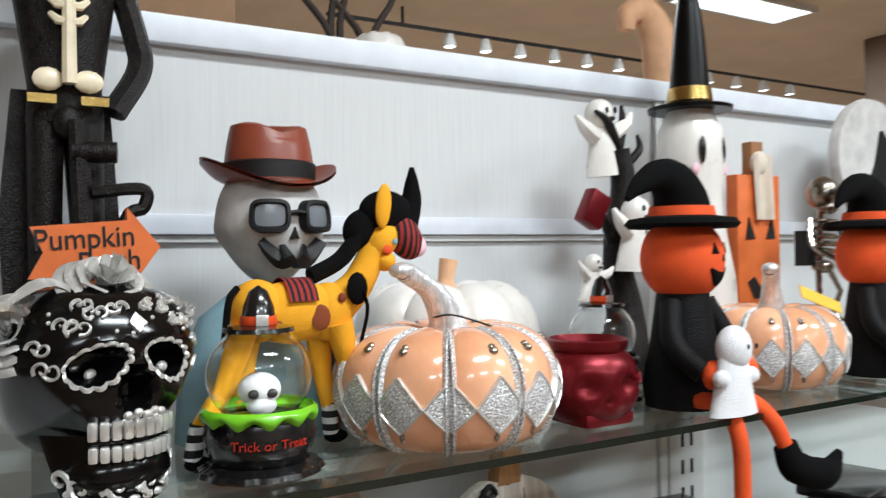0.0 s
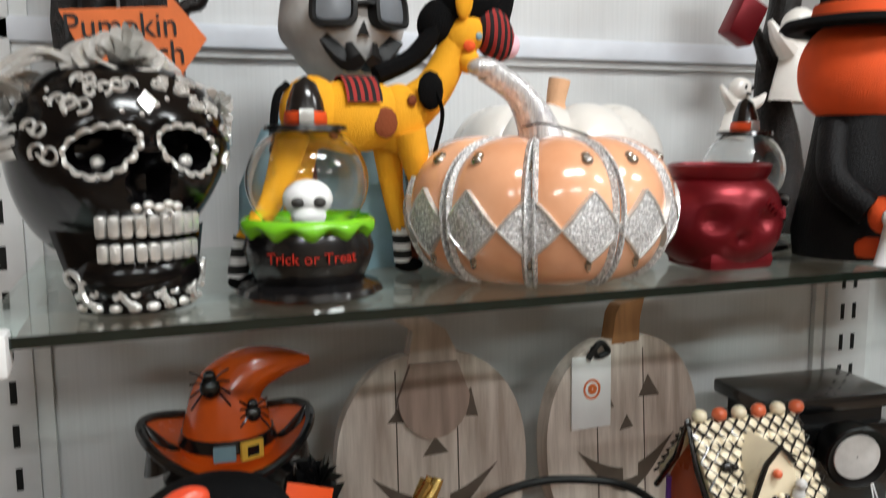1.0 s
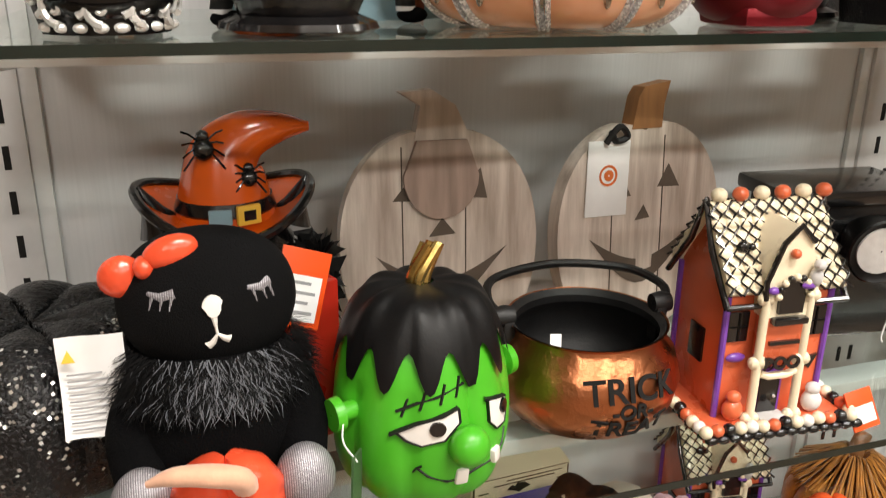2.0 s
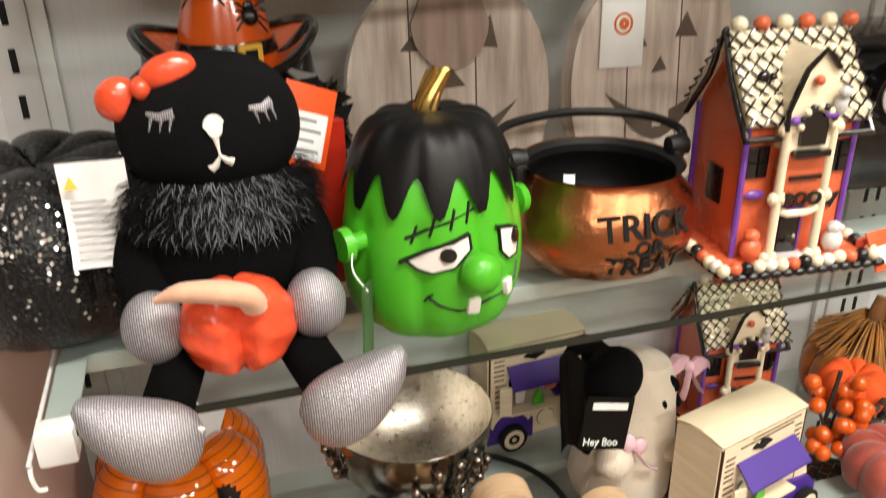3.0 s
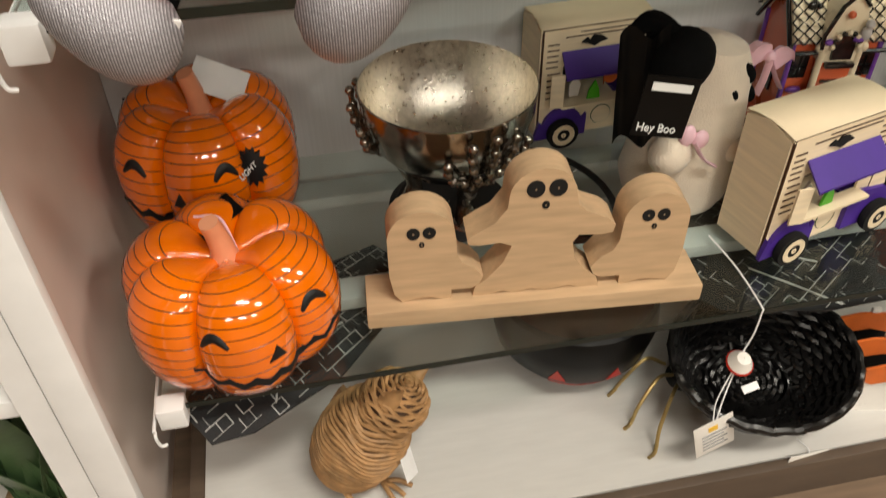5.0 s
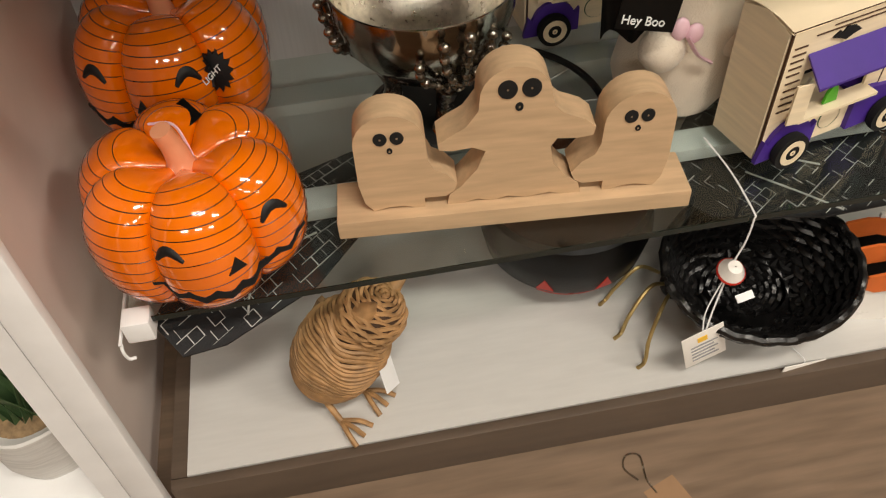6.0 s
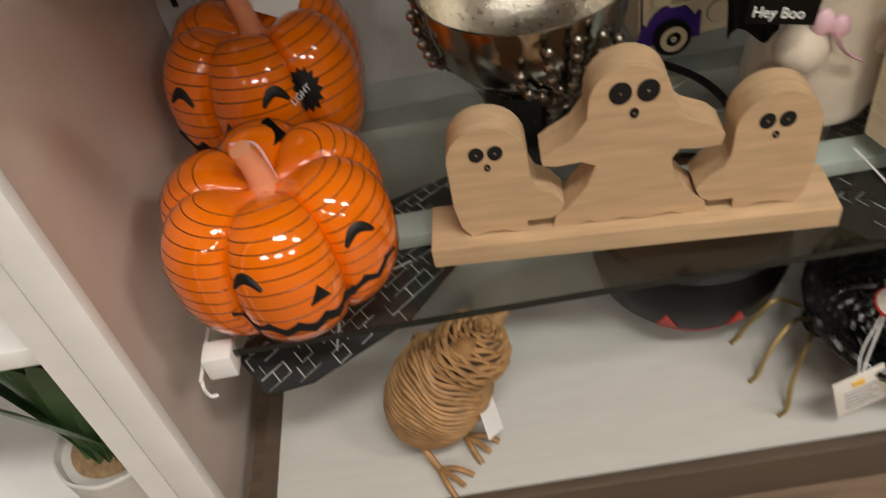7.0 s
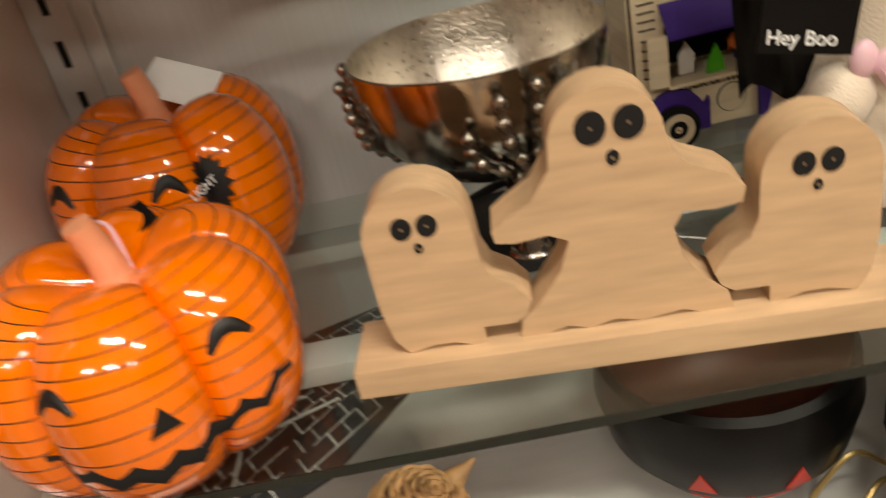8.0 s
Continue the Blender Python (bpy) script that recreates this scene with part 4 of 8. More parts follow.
def pumpkin_doll(m, label):
    g = Geo()
    hf = lambda th, ph: (0.068 * math.cos(ph) ** 0.8 * math.sin(th), -0.066 * math.cos(ph) ** 0.8 * math.cos(th), 0.215 + 0.06 * math.sin(ph))
    gourd_geo(g, hf, 48, 24, 1)
    for sx in (-1, 1):
        g.patch(hf, [(0.32 + sx * 0.34 - 0.13, 0.12), (0.32 + sx * 0.34 + 0.13, 0.12), (0.32 + sx * 0.34, 0.4)], 0.002, 0)
    g.patch(hf, [(0.26, -0.05), (0.38, -0.05), (0.32, 0.1)], 0.002, 0)
    mo = [(-0.18 + 1.0 * t, -0.22 - 0.3 * math.sin(math.pi * t)) for t in np.linspace(0, 1, 12)]
    g.strip(hf, mo, [0.004 + 0.020 * math.sin(math.pi * t) for t in np.linspace(0, 1, 12)], 0.002, 0)
    g.lathe([(0.062, 0.262), (0.085, 0.26), (0.092, 0.266), (0.085, 0.274), (0.055, 0.278)], 36, 0, pose(0, 0, 0, 0, 0, 0))
    g.lathe([(0.054, 0.272), (0.055, 0.274), (0.051, 0.292), (0.048, 0.292)], 36, 1)
    hp = smoothstep_pts([(0.0, 0, 0.27), (-0.004, 0, 0.302), (-0.028, 0, 0.328), (-0.066, 0, 0.334), (-0.105, 0, 0.318), (-0.128, 0, 0.300)])
    g.tube(hp, blend_r([0.05, 0.044, 0.034, 0.022, 0.013, 0.005], len(hp)), 14, 0)
    g.lathe([(0.001, 0.0), (0.062, 0.0), (0.066, 0.03), (0.052, 0.1), (0.042, 0.165), (0.03, 0.175), (0.001, 0.178)], 32, 2)
    for sx in (-1, 1):
        g.tube(smoothstep_pts([(sx * 0.042, -0.01, 0.15), (sx * 0.066, -0.035, 0.095), (sx * 0.05, -0.075, 0.06)]), 0.018, 10, 2)
        g.ball((sx * 0.042, -0.088, 0.056), (0.019, 0.017, 0.021), 1, n=12)
    legs = [[(-0.03, -0.05, 0.016), (-0.028, -0.095, 0.014), (-0.022, -0.118, -0.03), (-0.016, -0.118, -0.12)], [(0.03, -0.05, 0.016), (0.038, -0.095, 0.014), (0.052, -0.125, -0.012), (0.066, -0.135, -0.045)]]
    for lp in legs:
        g.tube(smoothstep_pts(lp), 0.0125, 10, 1)
        a, b = Vector(lp[-2]), Vector(lp[-1])
        d = (b - a).normalized()
        g.tube(smoothstep_pts([b, b + d * 0.035, b + d * 0.05 + Vector((0.035, -0.02, 0.004)), b + d * 0.03 + Vector((0.075, -0.03, 0.012))]), blend_r([0.018, 0.024, 0.022, 0.006], 19), 10, 0)
    gh = lambda u, v: (-0.022 + (0.036 + 0.016 * (1 - v) ** 4) * math.sin(2 * math.pi * u) * math.cos(v * 1.5) ** 0.4, -0.108 - 0.022 * math.cos(2 * math.pi * u) * math.cos(v * 1.5) ** 0.5, 0.004 + 0.118 * v)
    g.grid(gh, 24, 14, 3)
    g.ball((-0.022, -0.110, 0.094), (0.031, 0.024, 0.031), 3, n=20)
    for sx in (-1, 1):
        g.ball((sx * 0.036 - 0.022, -0.114, 0.055), (0.014, 0.012, 0.012), 3, n=10)
        g.ball((sx * 0.010 - 0.010, -0.1335, 0.097), (0.0030, 0.0020, 0.004), 0, n=6)
    return single("pumpkin_head_doll", g, [FELTBLK, ORANGE, DRESS, WHITEPL], m, label, "doll", "pumpkin dolls")


pumpkin_doll(pose(0.918, 0.892, S1, 0, 0, 4) @ Matrix.Diagonal((0.80, 0.80, 0.88, 1)), "felt doll with orange pumpkin head, black hat and white ghost")
pumpkin_doll(pose(1.360, 0.905, S1, 0, 0, 4) @ Matrix.Diagonal((0.80, 0.80, 0.88, 1)), "felt pumpkin doll in a black hat on the next bay")

# bare tree with hanging ghosts
TR = thing("ghost_tree", pose(0.985, 1.10, S1), "dark resin tree with small white ghosts on its branches", "figurine")
tp = smoothstep_pts([(0.02, 0, 0), (0.03, 0, 0.1), (0.012, 0, 0.2), (0.03, 0, 0.3), (0.02, 0, 0.36)])
part("trunk", Geo().tube(tp, blend_r([0.05, 0.03, 0.02, 0.02, 0.018], len(tp)), 12), DARKFIG, TR)
for pts, r in (([(0.02, 0, 0.36), (-0.01, -0.01, 0.40), (-0.035, -0.01, 0.415)], 0.009), ([(0.02, 0, 0.36), (0.03, 0, 0.40), (0.028, 0, 0.43)], 0.009), ([(0.028, 0, 0.33), (0.055, -0.01, 0.36), (0.062, 0, 0.385)], 0.008), ([(0.012, 0, 0.2), (-0.03, -0.02, 0.25), (-0.05, -0.02, 0.27)], 0.01)):
    sp = smoothstep_pts(pts)
    part("branch", Geo().tube(sp, blend_r([r, r * 0.8, r * 0.35], len(sp)), 8), DARKFIG, TR)


def small_ghost(x, y, z, s, tilt):
    g = Geo().grid(lambda u, v: (s * (0.5 + 0.10 * math.sin(6 * math.pi * u) * (1 - v) ** 2) * math.cos(1.5 * v) ** 0.6 * math.sin(2 * math.pi * u) * (0.7 + 0.3 * (1 - v)), -s * 0.34 * math.cos(1.5 * v) ** 0.6 * math.cos(2 * math.pi * u), s * 1.9 * v), 24, 14)
    g.ball((0, -s * 0.03, s * 1.6), (s * 0.42, s * 0.36, s * 0.42), n=16)
    for sx in (-1, 1):
        g.tube(smoothstep_pts([(sx * s * 0.3, -s * 0.1, s * 1.05), (sx * s * 0.7, -s * 0.2, s * 1.3), (sx * s * 0.95, -s * 0.2, s * 1.6)]), [s * v for v in blend_r([0.24, 0.18, 0.06], 13)], 8)
    o = part("ghost", g, WHITEC, TR, "white resin ghost", m=pose(x, y, z, 0, tilt, 0))
    for sx in (-1, 1):
        part("eye", Geo().ball((s * 0.1 + sx * s * 0.14, -s * 0.37, s * 1.68), (s * 0.06, s * 0.04, s * 0.09), n=8), MATTEBLK, o)
    part("mouth", Geo().ball((s * 0.1, -s * 0.38, s * 1.46), (s * 0.12, s * 0.04, s * 0.06), n=8), MATTEBLK, o)


small_ghost(0.000, 0.01, 0.318, 0.060, -6)
small_ghost(0.018, -0.03, 0.168, 0.058, 4)
small_ghost(-0.070, -0.03, 0.125, 0.036, 8)
part("lantern", Geo().box(-0.018, 0.018, -0.012, 0.012, -0.026, 0.026, bev=0.003, M=pose(-0.078, -0.05, 0.262, 0, 28, 0)), RED, TR, "small red lantern")

B = thing("big_ghost", pose(1.190, 1.12, S1) @ Matrix.Diagonal((0.74, 0.74, 1.03, 1)), "tall white ceramic ghost in a black gold-banded hat", "ghost decoration")
part("body", Geo().lathe([(0.001, 0), (0.10, 0), (0.105, 0.04), (0.095, 0.15), (0.07, 0.25), (0.068, 0.29), (0.078, 0.34), (0.074, 0.39), (0.05, 0.425), (0.001, 0.435)], 48), WHITEC, B)
for sx in (-1, 1):
    part("eye", Geo().ball((sx * 0.032 - 0.006, -0.070, 0.355), (0.009, 0.006, 0.022), n=12), BLACK, B)
    part("cheek", Geo().ball((sx * 0.046 - 0.006, -0.0625, 0.325), (0.010, 0.005, 0.010), n=10), PINK, B)
hat = part("witch_hat", Geo().lathe([(0.001, 0.424), (0.094, 0.424), (0.096, 0.430), (0.05, 0.436), (0.045, 0.47), (0.034, 0.56), (0.026, 0.60)], 36).tube(smoothstep_pts([(0, 0, 0.58), (-0.004, 0, 0.625), (-0.03, 0, 0.66), (-0.07, 0, 0.67)]), blend_r([0.029, 0.022, 0.014, 0.005], 19), 14), DARKGLAZE, B, "black glossy hat with silver flecks")
part("band", Geo().lathe([(0.0505, 0.437), (0.0525, 0.44), (0.0485, 0.462), (0.0465, 0.462)], 36), GOLD, hat)

T = thing("tall_wood_pumpkin", pose(1.388, 1.15, S1, 0, 0, -4) @ Matrix.Diagonal((0.80, 1, 1.0, 1)), "tall orange painted board pumpkin with a dark stem", "pumpkin decoration")
part("board", Geo().box(-0.068, 0.068, -0.014, 0.014, 0, 0.338, bev=0.003), ORANGESIGN, T)
part("stem", Geo().box(-0.018, 0.018, -0.012, 0.012, 0.338, 0.40, bev=0.002), STEMWOOD, T)
part("burlap_bow", Geo().grid(lambda u, v: (-0.028 + 0.056 * u + 0.01 * v, -0.022 - 0.006 * math.sin(9 * u), 0.375 - 0.12 * v), 10, 8, wrap=False).ball((0, -0.016, 0.36), (0.026, 0.012, 0.022), n=12), FURW, T, "cream cloth tied at the stem")
part("face", Geo().prism([(0.02, 0.22), (0.05, 0.22), (0.04, 0.26)], -0.0165, -0.0142).prism([(-0.045, 0.22), (-0.015, 0.22), (-0.035, 0.26)], -0.0165, -0.0142).prism([(-0.04, 0.14), (-0.02, 0.15), (0.0, 0.13), (0.02, 0.15), (0.05, 0.14), (0.02, 0.11), (-0.02, 0.11)], -0.0165, -0.0142), MATTEBLK, T, "dark cut face")

# silver skeleton on a block
g = Geo()
g.ball((0, 0, 0.225), (0.026, 0.028, 0.03), n=16).ball((0, -0.012, 0.20), (0.018, 0.016, 0.012), n=10)
g.tube([(0, 0.005, 0.195), (0, 0.008, 0.10)], 0.006, 8)
for i in range(5):
    z = 0.178 - i * 0.013
    g.tube([(0.03 * math.sin(a), -0.02 * math.cos(a), z - 0.004 * math.cos(a)) for a in np.linspace(-2.6, 2.6, 14)], 0.003, 6)
g.ball((0, 0, 0.098), (0.026, 0.014, 0.012), n=12)
for sx in (-1, 1):
    g.tube(smoothstep_pts([(sx * 0.035, 0, 0.18), (sx * 0.05, -0.015, 0.135), (sx * 0.035, -0.05, 0.11)]), 0.005, 6)
    g.tube([(sx * 0.014, 0, 0.095), (sx * 0.03, -0.012, 0.055), (sx * 0.018, 0, 0.008)], 0.0055, 6)
    g.ball((sx * 0.02, -0.012, 0.005), (0.008, 0.02, 0.005), n=8)
    g.ball((sx * 0.009, -0.025, 0.226), (0.006, 0.004, 0.006), 1, n=8)
g.box(-0.05, -0.02, 0.0, 0.02, 0.10, 0.16, 1)
single("skeleton_figurine", g, [ANTIQUE, MATTEBLK], pose(1.405, 1.02, S1 + 0.071), "small antique silver skeleton figurine sitting hunched", "figurine")
single("display_block", Geo().box(-0.06, 0.06, -0.06, 0.06, 0, 0.070, bev=0.002), WHITEC, pose(1.405, 1.02, S1), "white block under a skeleton figurine", "display block")
M = thing("moon_plaque", pose(1.725, 1.13, S1), "round pale moon plaque with a dark witch silhouette", "wall plaque")
part("disc", Geo().lathe([(0.001, -0.012), (0.118, -0.012), (0.122, 0.0), (0.118, 0.012), (0.001, 0.012)], 48, M=pose(0, 0, 0.385, 90, 0, 0)), BONE, M)
part("silhouette", Geo().prism([(-0.04, 0.30), (0.1, 0.28), (0.11, 0.36), (0.06, 0.40), (0.02, 0.44), (0.0, 0.37)], -0.020, -0.0125), MATTEBLK, M)
part("foot", Geo().box(-0.05, 0.05, -0.03, 0.03, 0, 0.02, bev=0.004).box(-0.012, 0.012, -0.01, 0.01, 0.02, 0.28), MATTEBLK, M)

# above and behind the back panel
BX = thing("cardboard_box", pose(0.45, 1.55, FZ), "brown cardboard carton on top of the rear bay", "box")
part("carton", Geo().box(-0.09, 0.085, 0, 0.3, 1.62, 1.98, bev=0.002), CARD, BX)
part("stand", Geo().box(-0.2, 0.2, 0.0, 0.32, 0, 1.619), WALL, BX)
part("tape", Geo().box(0.03, 0.09, -0.001, 0.0, 1.70, 1.715), WHITEP, BX)
BR = thing("branch_bunch", pose(0.80, 1.62, FZ), "bare dark branches with a pale round gourd behind the panel", "branches")
part("stand", Geo().box(-0.1, 0.7, -0.05, 0.3, 0, 1.60), WALL, BR)
rnd = random.Random(7)
for i in range(5):
    x0 = -0.03 + 0.02 * i
    sp = smoothstep_pts([(x0, 0, 1.6), (x0 + rnd.uniform(-0.05, 0.03), 0, 1.75), (x0 + rnd.uniform(-0.16, 0.08), 0, 1.9), (x0 + rnd.uniform(-0.2, 0.16), 0, 2.1)])
    part("twig", Geo().tube(sp, blend_r([0.011, 0.008, 0.006, 0.003], len(sp)), 7), BRANCH, BR)
part("gourd", gourd_geo(Geo(), gourd(0.055, 0.09, 8, 0.05), 40, 16), WHITEC, BR, "white gourd", m=pose(0.04, -0.02, 1.675))
CH = thing("curled_hat_decor", pose(1.72, 1.70, FZ), "tan curled straw hat decoration behind the panel", "hat decoration")
part("stand", Geo().box(-0.15, 0.15, -0.1, 0.2, 0, 1.55), WALL, CH)
sp = smoothstep_pts([(0.05, 0, 1.55), (0.02, 0, 1.78), (-0.01, 0, 1.90), (-0.06, 0, 1.95), (-0.11, 0, 1.93), (-0.115, 0, 1.89)])
part("cone", Geo().tube(sp, blend_r([0.075, 0.055, 0.045, 0.036, 0.03, 0.02], len(sp)), 16), TAN, CH)

# ---- things on the second shelf ----
Q = thing("sequin_pumpkin", pose(0.116, 1.003, S2) @ Matrix.Diagonal((0.93, 0.93, 0.93, 1)), "large black pumpkin covered in silver-flecked sequins with a white label", "pumpkin decoration")
fn = gourd(0.135, 0.175, 8, 0.05, dip=0.12, flat=0.6)
part("body", gourd_geo(Geo(), fn, 96, 36), SEQUIN, Q)
g = Geo()
rnd = random.Random(2)
for i in range(900):
    a, b = rnd.uniform(-1.6, 2.2), rnd.uniform(-0.5, 1.1)
    if rnd.random() > (1.0 if b > 0.2 else 0.35):
        continue
    p = Vector(fn(a, b))
    nv = (Vector(fn(a + 0.01, b)) - p).cross(Vector(fn(a, b + 0.01)) - p).normalized()
    nv = (nv + Vector((rnd.uniform(-0.5, 0.5), rnd.uniform(-0.5, 0.5), rnd.uniform(-0.5, 0.5)))).normalized()
    s = nv.cross(Vector((0.2, 0.1, 1))).normalized() * 0.0021
    t = nv.cross(s)
    q = p + nv * 0.001
    g.add([q + s, q + t, q - s, q - t], [(0, 1, 2, 3)])
tagged(part("sequin_fleck", g, SEQS, Q, "scattered silver sequins"), kind="stuff")
lab = part("care_label", Geo().grid(lambda u, v: (-0.025 + 0.050 * u, 0.004 * math.sin(4 * v) + 0.002 * math.sin(6 * u), -0.042 + 0.084 * v), 8, 10, wrap=False).grid(lambda u, v: (-0.025 + 0.050 * u, 0.0006 + 0.004 * math.sin(4 * v) + 0.002 * math.sin(6 * u), -0.042 + 0.084 * v), 8, 10, wrap=False), WHITEP, Q, "white printed care label", m=pose(0.066, -0.137, 0.146, -10, 0, -2) @ Matrix.Scale(1.06, 4))
for i in range(9):
    part("print_line", Geo().box(-0.019, 0.019 - 0.012 * (i % 3 == 2), -0.0055, -0.0050, -0.0007, 0.0007), PRINT, lab, m=pose(0, 0.004 * math.sin(4 * (0.1 + 0.066 * i)) + 0.003, -0.034 + i * 0.0056))
part("warning_mark", Geo().prism([(-0.021, 0.022), (-0.011, 0.022), (-0.016, 0.032)], -0.0050, -0.0043), YELTAG, lab, "small yellow triangle")


def plush_bear(m):
    P = thing("plush_toy", m, "black plush cat with silver paws holding an orange satin pumpkin", "stuffed toy")
    head = lambda th, ph: (0.068 * math.cos(ph) ** 0.8 * math.sin(th), -0.052 * math.cos(ph) ** 0.8 * math.cos(th), 0.184 + 0.055 * math.sin(ph))
    h = part("head", gourd_geo(Geo(), head, 48, 28), FELTBLK, P)
    g = Geo().patch(head, [(0.03 + 0.12 * math.cos(a) * (1 if math.sin(a) > 0 else 0.75), 0.22 + 0.16 * math.sin(a)) for a in np.linspace(0, 2 * math.pi, 16, False)], 0.0016)
    g.strip(head, [(0.03, 0.09), (0.045, -0.08), (0.055, -0.20)], [0.005, 0.0022, 0.0022], 0.001)
    g.strip(head, [(0.055, -0.18), (0.13, -0.26), (0.19, -0.29)], [0.002, 0.005, 0.007], 0.001)
    g.strip(head, [(0.055, -0.18), (0.0, -0.31), (-0.06, -0.36)], [0.002, 0.005, 0.007], 0.001)
    part("nose", g, WHITEC, h, "white stitched nose and mouth")
    for sx in (-1, 1):
        g = Geo()
        cx = 0.03 + sx * 0.58
        g.strip(head, [(cx - 0.17, 0.40), (cx, 0.36), (cx + 0.17, 0.42)], [0.003, 0.006, 0.007], 0.001)
        for k in (-0.1, 0.03, 0.14):
            g.strip(head, [(cx + k, 0.36), (cx + k + sx * 0.02, 0.18)], [0.0032, 0.0006], 0.001)
        part("eyelash", g, GREYSEQ, h, "silver closed eyelashes")
    part("bow", Geo().ball((-0.024, -0.024, 0.231), (0.021, 0.010, 0.0125), n=18, tilt=pose(0, 0, 0, 0, -18, 0)).ball((-0.060, -0.014, 0.212), (0.017, 0.011, 0.016), n=18, tilt=pose(0, 0, 0, 0, -30, 0)).ball((-0.043, -0.024, 0.221), (0.008, 0.010, 0.009), n=12), SATIN, h, "red satin bow")
    part("body", Geo().ball((0, -0.010, 0.076), (0.074, 0.064, 0.077), n=36), VELVBLK, P)
    # fur ruff
    g = Geo()
    rnd = random.Random(5)
    for i in range(4200):
        a = rnd.uniform(-1.9, 1.9)
        z = rnd.uniform(0.122, 0.156)
        r0 = 0.056 + 0.010 * (0.156 - z) / 0.04
        p = Vector((r0 * 1.12 * math.sin(a), -r0 * math.cos(a) * 0.98, z))
        d = Vector((math.sin(a) * 0.45 + rnd.uniform(-0.8, 0.8), -math.cos(a) * 0.6 + rnd.uniform(-0.4, 0.2), -0.7 + rnd.uniform(-0.4, 0.5))).normalized() * rnd.uniform(0.010, 0.026)
        s = Vector((math.cos(a), math.sin(a), 0)) * 0.00045
        q = p + d * 0.5 + Vector((math.sin(a), -math.cos(a), 0)) * 0.004
        g.add([p - s, p + s, q + s * 0.8, q - s * 0.8, p + d], [(0, 1, 2, 3), (3, 2, 4)], 1 if rnd.random() < 0.42 * math.exp(-((a - 0.1) / 0.6) ** 2) else 0)
    tagged(part("fur_ruff", g, [mat("fur_dark", c(7, 7, 8), 0.7, var=0.2, bump=0, spec=0.2), mat("fur_grey", c(104, 106, 112), 0.6, var=0.2, bump=0, spec=0.3)], P, "long black and grey fur ruff"), kind="stuff")
    part("ruff_base", Geo().ball((0, 0, 0.132), (0.064, 0.058, 0.03), n=24), VELVBLK, P)
    for sx in (-1, 1):
        arm = part("arm", Geo().tube(smoothstep_pts([(sx * 0.048, -0.005, 0.125), (sx * 0.062, -0.03, 0.092), (sx * 0.058, -0.066, 0.064)]), blend_r([0.022, 0.022, 0.019], 13), 12), VELVBLK, P)
        part("paw", Geo().ball((sx * 0.058, -0.082, 0.062), (0.023, 0.020, 0.028), n=20), GREYSEQ, arm, "silver lurex paw")
        leg = part("leg", Geo().tube(smoothstep_pts([(sx * 0.035, -0.03, 0.03), (sx * 0.048, -0.085, 0.022), (sx * 0.062, -0.128, 0.006)]), 0.019, 12), VELVBLK, P)
        def sole(u, v, sx=sx):
            a, t = 2 * math.pi * u, 2 * v - 1
            w = (1 - t * t * 0.999) ** 0.5
            bend = 0.014 * t * t
            return (sx * (0.072 + 0.040 * t), -0.144 - 0.024 * w * math.cos(a), 0.012 + bend + 0.016 * t + (0.031 - 0.004 * t) * w * math.sin(a))
        part("foot", Geo().grid(sole, 28, 20), GREYSEQ, leg, "silver lurex foot")

    def satin(th, ph):
        cp, cr = math.cos(ph), math.exp(-(math.sin(th) / 0.2) ** 2)
        fold = 0.0012 * math.sin(16 * th + 5 * ph) * cr ** 0.4 + 0.0010 * math.sin(9 * ph + 3 * th)
        return ((0.042 + fold) * cp ** 0.75 * math.sin(th), -0.09 - (0.028 + fold) * cp ** 0.7 * (1 - 0.42 * cr) * math.cos(th), 0.059 + 0.037 * math.sin(ph) * (1 - 0.18 * cr))
    pk = part("satin_pumpkin", gourd_geo(Geo(), satin, 60, 24), SATIN, P, "orange satin pumpkin")
    sp = smoothstep_pts([(0.012, -0.112, 0.082), (0.008, -0.117, 0.093), (-0.010, -0.119, 0.1005), (-0.034, -0.117, 0.103), (-0.052, -0.113, 0.098)])
    part("stem", Geo().tube(sp, blend_r([0.0095, 0.0105, 0.0105, 0.0085, 0.003], len(sp)), 12, flat=0.8), mat("stem_velour", c(226, 176, 146), 0.8, var=0.1, scale=60, bump=0.2, sheen=0.4), pk, "pale tan velour stem")
    part("paper_tag", Geo().box(-0.005, 0.005, -0.001, 0.001, -0.008, 0.008, M=pose(-0.040, -0.150, 0.012, 20, 25, 20)), WHITEP, P, "white paper tag")
    return P


plush_bear(pose(0.268, 0.899, S2, 0, 0, 0) @ Matrix.Scale(1.04, 4))


